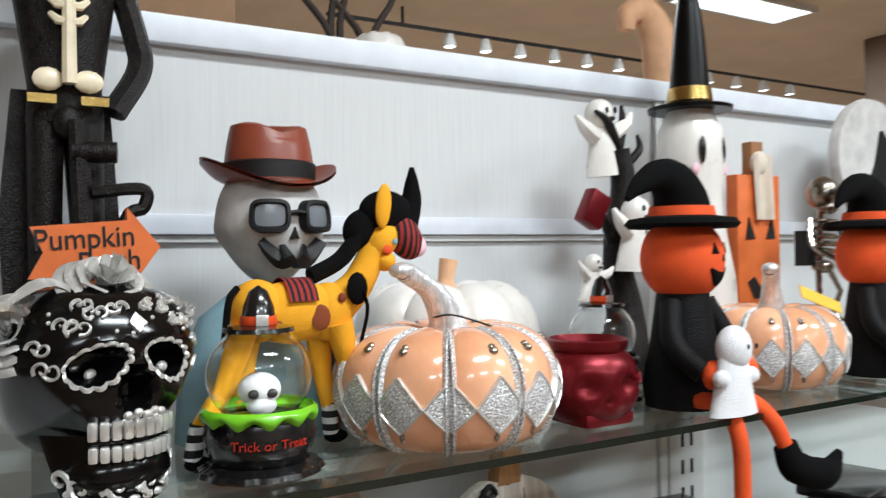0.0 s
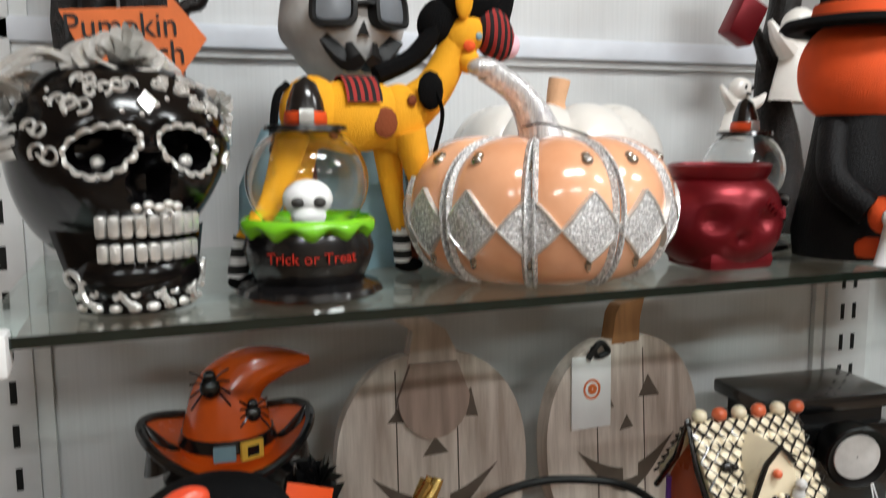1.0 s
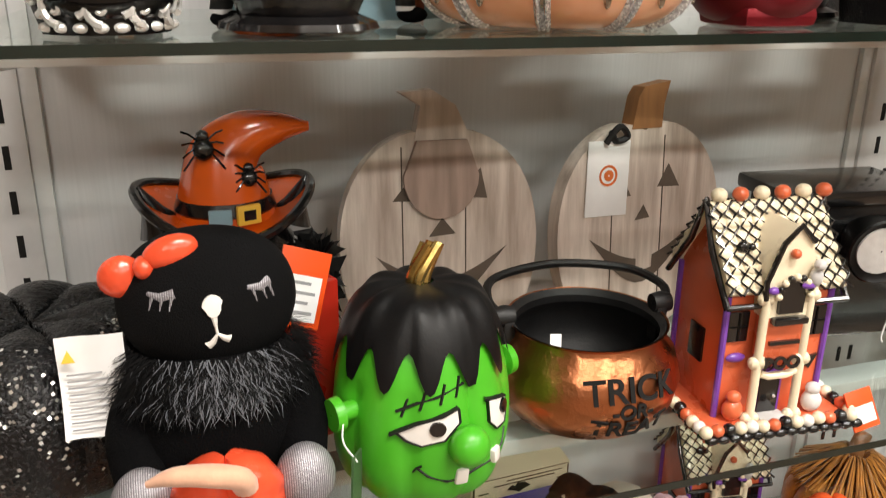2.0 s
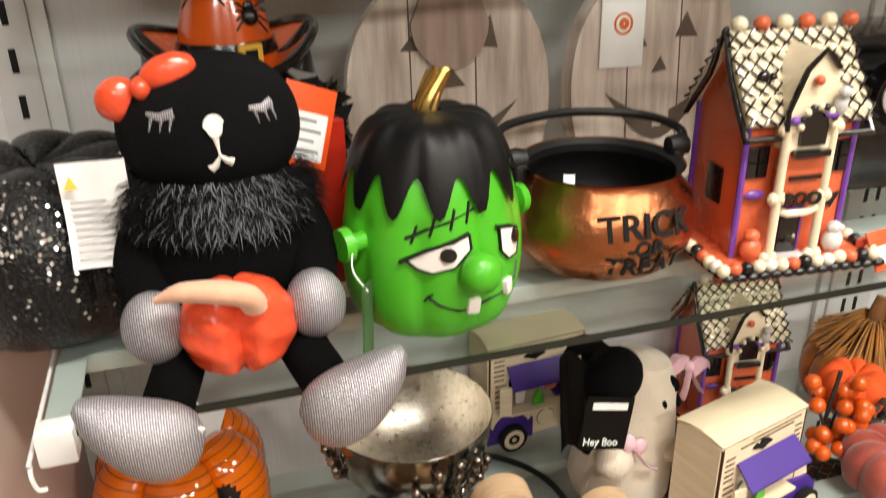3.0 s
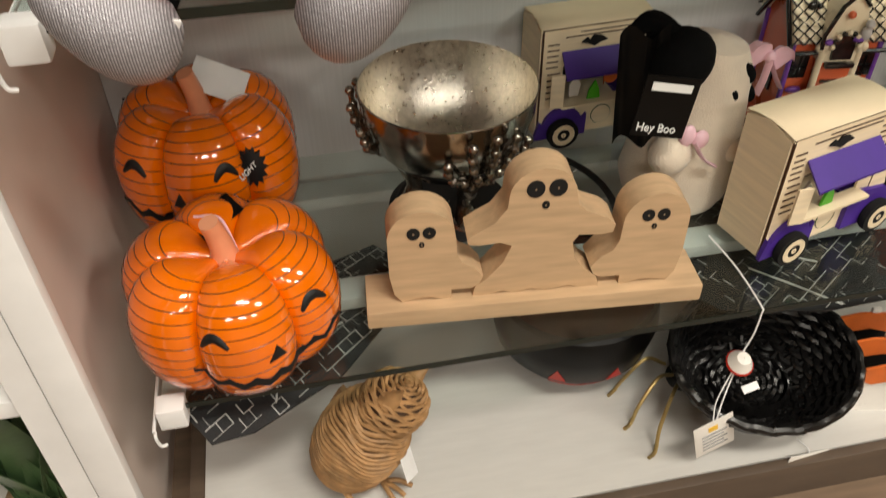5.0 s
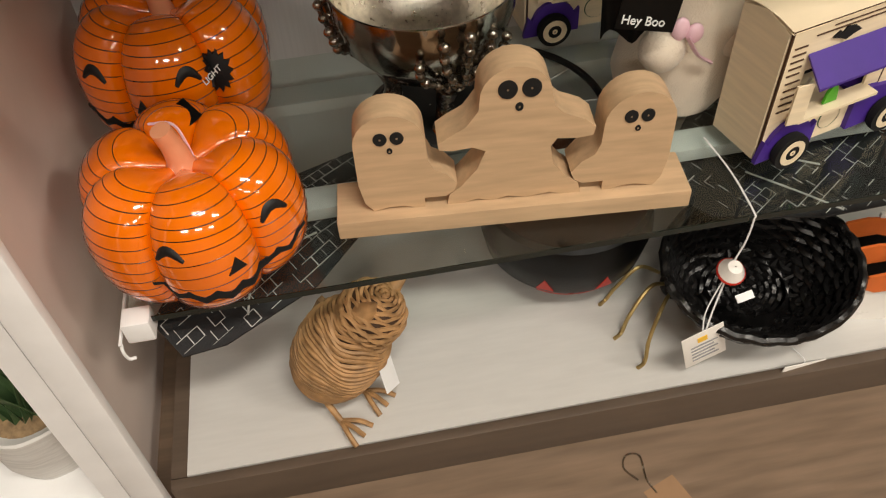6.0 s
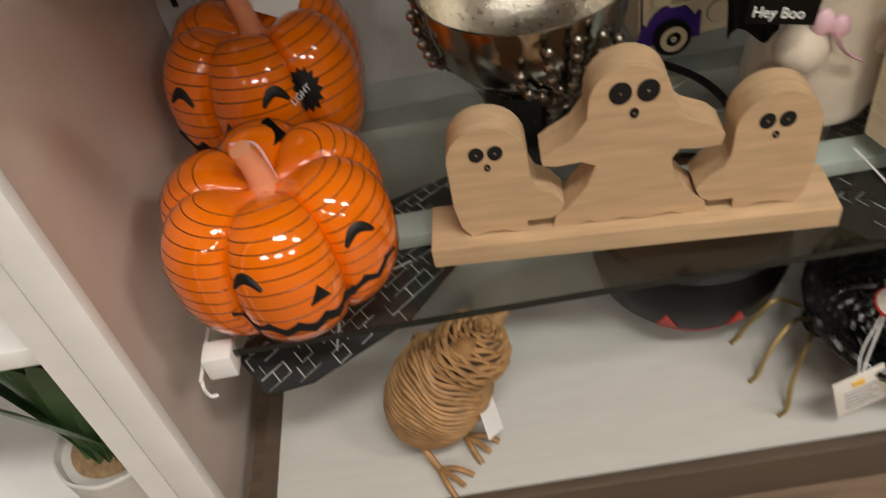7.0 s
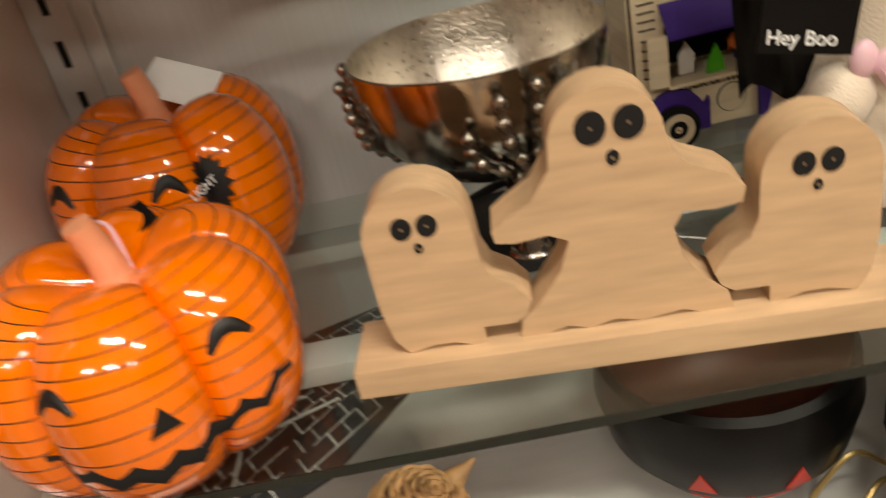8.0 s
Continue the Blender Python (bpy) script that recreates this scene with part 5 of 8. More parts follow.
def witch_hat_jar(m):
    J = thing("cat_jar", m, "black ceramic cat jar wearing an orange hat with spiders", "jar")
    part("body", Geo().lathe([(0.001, 0), (0.05, 0), (0.062, 0.03), (0.06, 0.09), (0.05, 0.13), (0.064, 0.16), (0.066, 0.19), (0.04, 0.215), (0.001, 0.22)], 40), BLACK, J)
    for sx in (-1, 1):
        part("ear", Geo().lathe([(0.001, 0.05), (0.012, 0.02), (0.024, 0.0), (0.001, 0.0)], 14, M=pose(sx * 0.062, 0.0, 0.205, 0, sx * 22, 0)), BLACK, J)

    def brim(u, v):
        a = 2 * math.pi * u
        r = 0.035 + 0.05 * v
        return (r * math.sin(a) * 1.0, -r * math.cos(a) * 0.85, 0.222 + 0.022 * v * v * (math.sin(a) ** 2) * 1.3 - 0.012 * v * math.cos(a) - 0.004)
    hat = part("hat", Geo().grid(brim, 48, 8), ORANGEG, J, "orange glazed witch hat")
    part("brim_edge", Geo().tube([brim(k / 40, 1.0) for k in range(41)], 0.005, 8), BLACK, hat)
    part("brim_under", Geo().grid(lambda u, v: (brim(u, v)[0], brim(u, v)[1], brim(u, v)[2] - 0.006), 40, 6), BLACK, hat)
    cone = smoothstep_pts([(0, 0, 0.215), (0.0, 0, 0.250), (0.004, 0, 0.278), (0.024, 0, 0.297), (0.054, 0, 0.304), (0.086, 0, 0.304)])
    part("crown", Geo().tube(cone, blend_r([0.05, 0.043, 0.036, 0.027, 0.017, 0.005], len(cone)), 22), ORANGEG, hat)
    part("band", Geo().lathe([(0.047, 0.222), (0.050, 0.226), (0.0465, 0.238), (0.044, 0.238)], 40), BLACK, hat)
    part("buckle", Geo().box(-0.012, 0.012, -0.004, 0.002, -0.010, 0.010, bev=0.002).box(-0.006, 0.006, -0.0048, 0.0, -0.005, 0.005, 1), [YELTAG, BLACK], hat, "yellow square buckle", m=pose(0.018, -0.048, 0.228, 0, 0, 20))
    part("blue_band", Geo().box(-0.012, 0.010, -0.003, 0.002, -0.008, 0.008, bev=0.002), BLUE, hat, m=pose(-0.007, -0.050, 0.227, 0, 0, -6))
    for px, py, pz, s in ((-0.018, -0.032, 0.292, 1.25), (0.022, -0.036, 0.262, 1.0)):
        g = Geo().ball((0, 0, 0), (0.008 * s, 0.005 * s, 0.009 * s), n=12).ball((0, -0.001, 0.010 * s), (0.005 * s, 0.004 * s, 0.005 * s), n=8)
        for k in range(4):
            for sx in (-1, 1):
                g.tube([(0, 0, 0.004 * s), (sx * 0.010 * s, -0.004, (0.012 - 0.007 * k) * s), (sx * 0.015 * s, 0, (0.014 - 0.010 * k) * s)], 0.0011, 5)
        part("spider", g, BLACK, hat, "black raised spider", m=pose(px, py, pz, -15, 0, 0))
    part("tinsel", Geo().add(*(lambda L: ([p for t in L for p in t], [(3 * i, 3 * i + 1, 3 * i + 2) for i in range(len(L))]))([((0.085 + r.uniform(-0.02, 0.02), r.uniform(-0.02, 0.02), 0.09 + 0.10 * r.random()), (0.085 + r.uniform(-0.035, 0.035), r.uniform(-0.03, 0.03), 0.08 + 0.11 * r.random()), (0.087, r.uniform(-0.02, 0.02), 0.09 + 0.1 * r.random())) for r in [random.Random(8)] for _ in range(160)])), MATTEBLK, J, "frilly black tinsel")


witch_hat_jar(pose(0.296, 1.075, S2) @ Matrix.Diagonal((1, 1, 0.965, 1)))

# boxed item with orange tag behind the plush, and folded papers
BXR = thing("red_box", pose(0.356, 0.985, S2, 0, 0, 18), "small red carton with an orange price tag on it", "box")
part("carton", Geo().box(-0.028, 0.028, -0.02, 0.02, 0, 0.165, bev=0.002), REDGLAZE, BXR)
tg = part("hang_tag", Geo().box(-0.026, 0.026, -0.001, 0.001, -0.036, 0.036, bev=0.0008), ORANGETAG, BXR, "orange hang tag with a white label", m=pose(-0.015, -0.028, 0.168, -12, 22, 0))
part("label", Geo().box(-0.02, 0.02, -0.0018, -0.0012, -0.030, 0.012), WHITEP, tg)
for i in range(4):
    part("print_line", Geo().box(-0.015, 0.015 - 0.006 * (i % 2), -0.0022, -0.0019, -0.0014, 0.0014), PRINT, tg, m=pose(0, 0, -0.022 + i * 0.009))
PF = thing("folded_leaflet", pose(0.428, 1.03, S2, 0, 0, 30), "white folded paper leaflet standing on the glass", "leaflet")
part("sheet", Geo().prism([(-0.05, 0.0), (0.04, 0.0), (0.045, 0.06), (-0.01, 0.085)], -0.001, 0.001), WHITEP, PF)
part("back_sheet", Geo().prism([(-0.05, 0.0), (0.05, 0.0), (0.045, 0.04)], 0.012, 0.014), WHITEP, PF)


def wood_pumpkin(m, label, style):
    P = thing("wood_pumpkin", m, label, "pumpkin decoration", "wooden pumpkins")
    w, hgt = (0.118, 0.275) if style == 0 else (0.122, 0.272)
    out = []
    for i in range(56):
        a = 2 * math.pi * i / 56
        ca, sa = math.cos(a), math.sin(a)
        x = w * math.copysign(abs(ca) ** 0.85, ca)
        z = hgt / 2 + hgt / 2 * math.copysign(abs(sa) ** 0.92, sa)
        z -= 0.012 * math.exp(-(x / 0.018) ** 2) * (1 if sa > 0 else -0.4)
        out.append((x, z))
    part("board", Geo().prism(out, -0.012, 0.012), WASHED, P)
    if style == 0:
        part("stem", Geo().prism([(-0.03, 0.262), (-0.022, 0.30), (-0.045, 0.315), (-0.01, 0.318), (0.018, 0.30), (0.036, 0.262), (0.034, 0.25), (-0.028, 0.25)], -0.013, 0.011), WASHED, P)
        part("nose_block", Geo().prism([(0.0 + 0.044 * math.cos(a), 0.222 + 0.05 * math.sin(a)) for a in np.linspace(math.pi, 2 * math.pi, 14)] + [(0.03, 0.262), (-0.028, 0.262)], -0.020, -0.0125), STEMWASH, P, "rounded stem overlay")
        eyes = [[(-0.056, 0.194), (-0.010, 0.192), (-0.026, 0.230)], [(0.018, 0.196), (0.056, 0.192), (0.048, 0.228)]]
        nose = [(-0.014, 0.150), (0.018, 0.152), (0.002, 0.172)]
    else:
        part("stem", Geo().prism([(-0.02, 0.262), (-0.012, 0.30), (-0.004, 0.312), (0.034, 0.318), (0.026, 0.29), (0.024, 0.262)], -0.013, 0.011), STEMWOOD, P, "brown stem")
        eyes = [[(-0.05, 0.18), (-0.018, 0.18), (-0.034, 0.212)], [(0.022, 0.188), (0.056, 0.186), (0.038, 0.216)]]
        nose = [(-0.010, 0.148), (0.012, 0.150), (0.002, 0.167)]
    for e in eyes:
        part("eye_cut", Geo().prism(e, -0.0128, -0.0116), CUT, P, "triangular routed eye")
    part("nose_cut", Geo().prism(nose, -0.0128, -0.0116), CUT, P)
    g = Geo()
    up = [(-0.08 + 0.16 * t, 0.127 - 0.030 * math.sin(math.pi * t) + 0.012 * abs(t - 0.5)) for t in np.linspace(0, 1, 14)]
    lo = [(x * 0.96, z - 0.002 - 0.030 * math.sin(math.pi * (x + 0.08) / 0.16)) for x, z in reversed(up)]
    lo = lo[::-1]
    g = Geo()
    for i in range(13):
        lift = 0.016 if i in (6, 7) else 0.0
        a, b, d, e = up[i], up[i + 1], lo[i + 1], lo[i]
        za, zb = max(a[1] - lift, e[1] + 0.001), max(b[1] - lift, d[1] + 0.001)
        g.add([(a[0], -0.0128, za), (b[0], -0.0128, zb), (d[0], -0.0128, d[1]), (e[0], -0.0128, e[1])], [(0, 1, 2, 3)])
    part("mouth_cut", g, CUT, P, "routed toothy mouth")
    g = Geo()
    for x in (-0.045, 0.03):
        g.box(x - 0.0008, x + 0.0008, -0.0126, -0.0118, 0.03, hgt - 0.02)
    part("plank_joint", g, CUT, P)
    return P


STEMWASH = mat("stem_washed", c(164, 142, 130), 0.7, var=0.2, scale=9, stretch=(9, 9, 1), bump=0.2)
CUT = mat("routed_cut", c(96, 84, 74), 0.85, var=0.2, bump=0.2)
wood_pumpkin(pose(0.536, 1.115, S2, -4, 0, -3), "round whitewashed plank pumpkin with a carved smile", 0)
P = wood_pumpkin(pose(0.800, 1.115, S2, -4, 0, 6), "round whitewashed plank pumpkin with a hanging paper tag", 1)
tg = part("paper_tag", Geo().box(-0.030, 0.030, -0.0016, 0, -0.046, 0.046, bev=0.0006), WHITEP, P, "white paper tag with an orange round mark", m=pose(-0.055, -0.014, 0.205, 0, 2, 0))
part("round_mark", Geo().lathe([(0.010, 0), (0.013, 0.0006), (0.013, 0), (0.010, 0)], 20, M=pose(0, -0.002, 0.004, 90, 0, 0)).lathe([(0.001, 0), (0.006, 0.0005), (0.007, 0)], 14, M=pose(0.001, -0.002, 0.004, 90, 0, 0)), ORANGESIGN, tg)
part("cord", Geo().tube(smoothstep_pts([(-0.06, -0.016, 0.248), (-0.045, -0.022, 0.268), (-0.03, -0.018, 0.255), (-0.045, -0.016, 0.25), (-0.055, -0.02, 0.262)]), 0.004, 7), MATTEBLK, P, "black cord knot")

# Frankenstein-style green pumpkin
F = thing("monster_pumpkin", pose(0.444, 0.886, S2, 0, 0, 17), "green monster-faced ceramic pumpkin with black hair and a gold stem", "pumpkin decoration")


def ffn(th, ph):
    g = abs(math.cos(4.5 * (th + 0.35))) ** 0.6
    s = math.sin(ph)
    r = 0.081 * max(0, math.cos(ph)) ** 0.34 * (1 - 0.085 * (1 - g) * (1 if s < 0.5 else 0.4)) * (1 - 0.05 * s)
    z = 0.078 + 0.078 * s + 0.052 * max(0.0, s - 0.45) ** 1.5
    return (r * math.sin(th), -r * math.cos(th), max(z, 0.003))


part("body", gourd_geo(Geo(), ffn, 96, 40), GREEN, F)


def hair(u, v):
    th = 2 * math.pi * u
    tooth = 0.5 + 0.5 * math.cos(13 * th)
    low = 0.50 + 0.40 * (1 - tooth)
    ph = math.pi / 2 * 0.998 * v + low * (1 - v)
    p = Vector(ffn(th, ph))
    k = 1.045
    return (p.x * k, p.y * k, p.z + 0.014 * (0.35 + 0.65 * v) + 0.006 * math.cos(9 * th) * v * (1 - v) * 2)


part("hair", Geo().grid(hair, 130, 14), mat("hair_paint", c(9, 9, 10), 0.5, var=0.2, bump=0.1, spec=0.3), F, "black painted hair with pointed fringe")
st = smoothstep_pts([(0, 0, 0.172), (-0.002, 0, 0.196), (0.012, 0, 0.222)])
g = Geo()
for k in range(5):
    a = 2 * math.pi * k / 5
    pts = [(p.x + 0.0065 * math.cos(a + 1.2 * i / len(st)) * (1.5 if i < 2 else 1), p.y + 0.0065 * math.sin(a + 1.2 * i / len(st)) * (1.5 if i < 2 else 1), p.z) for i, p in enumerate(st)]
    g.tube(pts, 0.0048, 8)
part("stem", g, GOLD, F, "ribbed gold stem")
for sx, s in ((-1, 1.15), (1, 0.85)):
    cx = -0.50 if sx < 0 else 0.38
    outl = [(cx - 0.30 * s, 0.13), (cx - 0.1 * s, 0.23), (cx + 0.12 * s, 0.32), (cx + 0.28 * s, 0.38), (cx + 0.29 * s, 0.22), (cx + 0.14 * s, 0.05), (cx - 0.06 * s, -0.01), (cx - 0.22 * s, 0.03)] if sx < 0 else [(cx - 0.2 * s, 0.36), (cx, 0.32), (cx + 0.2 * s, 0.25), (cx + 0.22 * s, 0.12), (cx + 0.1 * s, -0.02), (cx - 0.08 * s, -0.02), (cx - 0.2 * s, 0.1)]
    e = part("eye", Geo().patch(ffn, outl, 0.0025), WHITEC, F, "white drooping eye")
    part("lid_line", Geo().strip(ffn, ([(cx - 0.35 * s, 0.10)] if sx < 0 else [(cx - 0.25 * s, 0.375)]) + outl[:4 if sx < 0 else 3], 0.0042, 0.0036), MATTEBLK, e)
    part("outline", Geo().strip(ffn, outl[3:] + outl[:1], 0.0018, 0.0034), MATTEBLK, e)
    part("pupil", Geo().patch(ffn, [(cx + 0.08 * s + 0.085 * math.cos(a), 0.19 + 0.085 * math.sin(a)) for a in np.linspace(0, 2 * math.pi, 14, False)], 0.0042), BLACK, e)
part("nose", Geo().ball((-0.010, -0.088, 0.076), (0.018, 0.016, 0.018), n=20), GREEN, F, "round green nose")
mo = [(-0.62, -0.30), (-0.5, -0.40), (-0.3, -0.50), (-0.1, -0.52), (0.1, -0.46), (0.3, -0.42), (0.5, -0.32), (0.62, -0.18)]
part("mouth", Geo().strip(ffn, mo, 0.0024, 0.0016).strip(ffn, [(-0.66, -0.36), (-0.62, -0.3), (-0.56, -0.26)], 0.002, 0.0016), MATTEBLK, F, "thin black mouth line")
part("tooth", Geo().box(-0.006, 0.006, -0.004, 0.004, -0.007, 0.007, bev=0.002, M=Matrix.Translation(ffn(-0.13, -0.47)) @ pose(0, 0, 0, 0, 8, -7)), WHITEC, F)
part("tooth", Geo().box(-0.005, 0.005, -0.004, 0.004, -0.007, 0.007, bev=0.002, M=Matrix.Translation(ffn(0.32, -0.36)) @ pose(0, 0, 0, 0, -8, 24)), WHITEC, F)
g = Geo().strip(ffn, [(-0.85, 0.36), (-0.62, 0.46), (-0.4, 0.53), (-0.08, 0.62)], 0.0028, 0.0016)
for a, b in ((-0.76, 0.40), (-0.56, 0.485), (-0.34, 0.55), (-0.16, 0.60)):
    g.strip(ffn, [(a - 0.03, b - 0.10), (a, b), (a + 0.03, b + 0.10)], 0.0026, 0.0016)
part("scar", g, MATTEBLK, F, "black stitched scar")
for sx in (-1, 1):
    part("neck_bolt", Geo().lathe([(0.001, 0.012), (0.014, 0.012), (0.015, 0.004), (0.008, 0.002), (0.008, -0.014)], 20, M=Matrix.Translation((sx * 0.083, -0.01, 0.094)) @ pose(0, 0, 0, 0, sx * 90, 0)), GREEN, F)
tg = part("swing_tag", Geo().box(-0.010, 0.010, -0.001, 0.001, -0.045, 0.03), LEAF, F, "green card swing tag", m=pose(-0.085, -0.032, 0.035, 0, 6, 40))
part("tag_thread", Geo().tube(smoothstep_pts([(-0.088, -0.02, 0.098), (-0.095, -0.03, 0.08), (-0.085, -0.035, 0.06)]), 0.0008, 5), WHITEP, F)

# copper cauldron
K = thing("copper_cauldron", pose(0.640, 0.945, S2, 0, 0, -4), "hammered copper cauldron with cut-out letters and a black handle", "cauldron")
prof = [(0.001, 0.0), (0.055, 0.0), (0.078, 0.010), (0.094, 0.032), (0.098, 0.054), (0.091, 0.080), (0.079, 0.094), (0.077, 0.102), (0.083, 0.107)]
part("pot", Geo().lathe(prof, 64), COPPER, K)
part("inside", Geo().lathe([(0.0805, 0.1068), (0.074, 0.101), (0.074, 0.093), (0.083, 0.082), (0.089, 0.058), (0.084, 0.036), (0.06, 0.012), (0.001, 0.008)], 64), MATTEBLK, K, "black painted inside")
for sx in (-1, 1):
    part("lug", Geo().lathe([(0.001, 0.010), (0.010, 0.010), (0.012, 0.0), (0.010, -0.010), (0.001, -0.010)], 14, M=pose(sx * 0.087, 0.008, 0.112, 0, 90, 0)).box(-0.006, 0.006, -0.010, 0.010, -0.03, 0.01, bev=0.003, M=pose(sx * 0.084, 0.006, 0.10)), MATTEBLK, K)
hp = smoothstep_pts([(-0.092, 0.004, 0.115), (-0.098, 0.03, 0.124), (-0.075, 0.075, 0.128), (0, 0.098, 0.130), (0.075, 0.075, 0.128), (0.098, 0.03, 0.124), (0.092, 0.004, 0.115)])
part("handle", Geo().tube(hp, 0.0048, 8), MATTEBLK, K, "black bail handle")
part("string_tag", Geo().box(-0.006, 0.006, -0.001, 0.0, -0.02, 0.016, bev=0.0004, M=pose(-0.045, -0.03, 0.088, -20, 6, 0)), WHITEP, K, "small white string tag")
lettering("lettering", "TRICK", 0.035, CUTBLK := mat("cut_letter_dark", c(10, 8, 7), 0.9, bump=0), K, pose(0, 0, 0, 0, 0, 4) @ pose(0.004, -0.0990, 0.0605, 72, 0, 0), "dark cut-out letters", bend=0.0965, bold=0.0006)
lettering("lettering", "-OR-", 0.021, CUTBLK, K, pose(0, 0, 0, 0, 0, 4) @ pose(0.004, -0.0980, 0.0425, 92, 0, 0), "dark cut-out letters", bend=0.0965, bold=0.0006)
lettering("lettering", "TREAT", 0.028, CUTBLK, K, pose(0, 0, 0, 0, 0, 4) @ pose(0.004, -0.0900, 0.0205, 113, 0, 0), "dark cut-out letters", bend=0.090, bold=0.0006)


def candy_house(m, label):
    H = thing("haunted_house", m, label, "house figurine", "haunted houses")
    W2, D2, E, R = 0.056, 0.045, 0.158, 0.232
    walls = Geo().prism([(-D2, 0.018), (D2, 0.018), (D2, E), (0.0, R - 0.006), (-D2, E)], -W2, W2, M=pose(0, 0, 0, 0, 0, 90))
    part("wall", walls, TERRA, H, "orange glazed walls")
    base = [(-0.082, -0.07), (0.082, -0.07), (0.082, 0.062), (-0.082, 0.062)]
    b = part("base", Geo().box(-0.078, 0.082, -0.072, 0.062, 0, 0.018, bev=0.006), TERRA, H)
    rnd = random.Random(3)
    cols = [CREAM, TERRA, BLACK, CREAM, WHITEC]
    k = 0
    path = [(-0.082 + 0.0125 * i, -0.076) for i in range(14)] + [(-0.084, -0.066 + 0.0125 * i) for i in range(11)] + [(0.086, -0.066 + 0.0125 * i) for i in range(11)]
    for x, y in path:
        part("sweet", Geo().ball((x, y, 0.020 + rnd.uniform(-0.001, 0.001)), (0.0068, 0.0068, 0.0066), n=10), cols[k % 5], b)
        part("piping", Geo().ball((x + 0.006, y + (-0.002 if y < -0.07 else 0), 0.011), (0.0075, 0.0055, 0.005), n=8), BLACK, b)
        k += 1
    for s in (-1, 1):
        ang = math.atan2(R - E + 0.0, D2 + 0.012)
        L = math.hypot(R - E + 0.004, D2 + 0.012)
        M = Matrix.Translation((0, 0, R)) @ pose(0, 0, 0, s * -math.degrees(ang) if s > 0 else math.degrees(ang), 0, 0)
        y0, y1 = (0, L) if s > 0 else (-L, 0)
        rf = part("roof", Geo().box(-W2 - 0.008, W2 + 0.008, y0, y1, -0.008, 0.0, bev=0.002), CREAM, H, "cream icing roof", m=M)
        rows, colsn = 6, 8
        for r in range(rows):
            for q in range(colsn + (r % 2)):
                x = -W2 - 0.002 + (q + (0.5 if r % 2 == 0 else 0)) * (2 * W2 + 0.004) / colsn
                y = s * (0.008 + r * (L - 0.012) / (rows - 0.6))
                part("roof_tile", Geo().ball((x, y, 0.0), (0.0078, 0.0074, 0.0036), n=8), CREAM, rf)
        g = Geo()
        for q in range(colsn + 1):
            x0 = -W2 - 0.004 + q * (2 * W2 + 0.008) / colsn
            g.tube([(x0 + 0.0075 * (1 if (i % 2) else -1) * 0.9, s * (0.002 + i * L / 7), 0.0022) for i in range(8)], 0.0015, 5)
            g.tube([(x0 - 0.0075 * (1 if (i % 2) else -1) * 0.9, s * (0.002 + i * L / 7), 0.0022) for i in range(8)], 0.0015, 5)
        part("icing_net", g, BLACK, rf, "black piped net lines")
    for i in range(6):
        part("ridge_sweet", Geo().ball((-W2 + 0.004 + i * 0.0235, 0, R + 0.005), (0.0085, 0.0085, 0.0075), n=10), (CREAM, TERRA)[i % 2], H)
    for sx in (-1, 1):
        g = Geo().tube([(sx * (W2 + 0.009), -D2 - 0.014, E - 0.018), (sx * (W2 + 0.009), -D2 * 0.45, E + 0.03), (sx * (W2 + 0.009), 0, R + 0.001), (sx * (W2 + 0.009), D2 * 0.45, E + 0.03), (sx * (W2 + 0.009), D2 + 0.014, E - 0.018)], 0.0034, 8)
        part("barge_board", g, BLACK, H, "black icing edge")
        for y in (-D2 - 0.001, D2 + 0.001):
            part("corner_strip", Geo().tube([(sx * (W2 + 0.001), y, 0.018), (sx * (W2 + 0.001), y, E - 0.004)], 0.0034, 8), PURPLEG, H, "purple corner strip")
    part("eave", Geo().tube([(-W2 - 0.009, -D2 - 0.014, E - 0.016), (W2 + 0.009, -D2 - 0.014, E - 0.016)], 0.003, 8), BLACK, H)
    # front: windows, porch of bones, door, sign
    for x in (-0.043, 0.043):
        w = part("window", Geo().box(x - 0.011, x + 0.011, -D2 - 0.003, -D2, 0.100, 0.132, bev=0.001), BLACK, H, "black glazed window")
        part("muntin", Geo().box(x - 0.0008, x + 0.0008, -D2 - 0.0042, -D2 - 0.0028, 0.101, 0.131).box(x - 0.01, x + 0.01, -D2 - 0.0042, -D2 - 0.0028, 0.1155, 0.117), DARKGLAZE, w)
    part("window", Geo().box(-W2 - 0.003, -W2, -0.013, 0.013, 0.062, 0.100, bev=0.001), BLACK, H, "black glazed side window")
    part("door_surround", Geo().box(-0.018, 0.014, -D2 - 0.005, -D2, 0.018, 0.068, bev=0.002), PURPLEG, H)
    d = part("door", Geo().box(-0.013, 0.009, -D2 - 0.008, -D2 - 0.004, 0.018, 0.062, bev=0.001), BLACK, H, "black door")
    part("knob", Geo().ball((0.004, -D2 - 0.009, 0.038), 0.0018, n=8), SILVER, d)
    part("arch_window", Geo().prism([(-0.015, 0.135)] + [(-0.002 + 0.0135 * math.cos(a), 0.152 + 0.016 * math.sin(a)) for a in np.linspace(math.pi, 0, 10)] + [(0.011, 0.135)], -D2 - 0.022, -D2 + 0.01), BLACK, H, "black arched attic window")
    part("dormer", Geo().prism([(-0.027, 0.13), (-0.03, 0.165), (-0.018, 0.205), (-0.002, 0.222), (0.014, 0.205), (0.026, 0.165), (0.023, 0.13)], -D2 - 0.018, -0.004), CREAM, H, "cream pointed dormer")
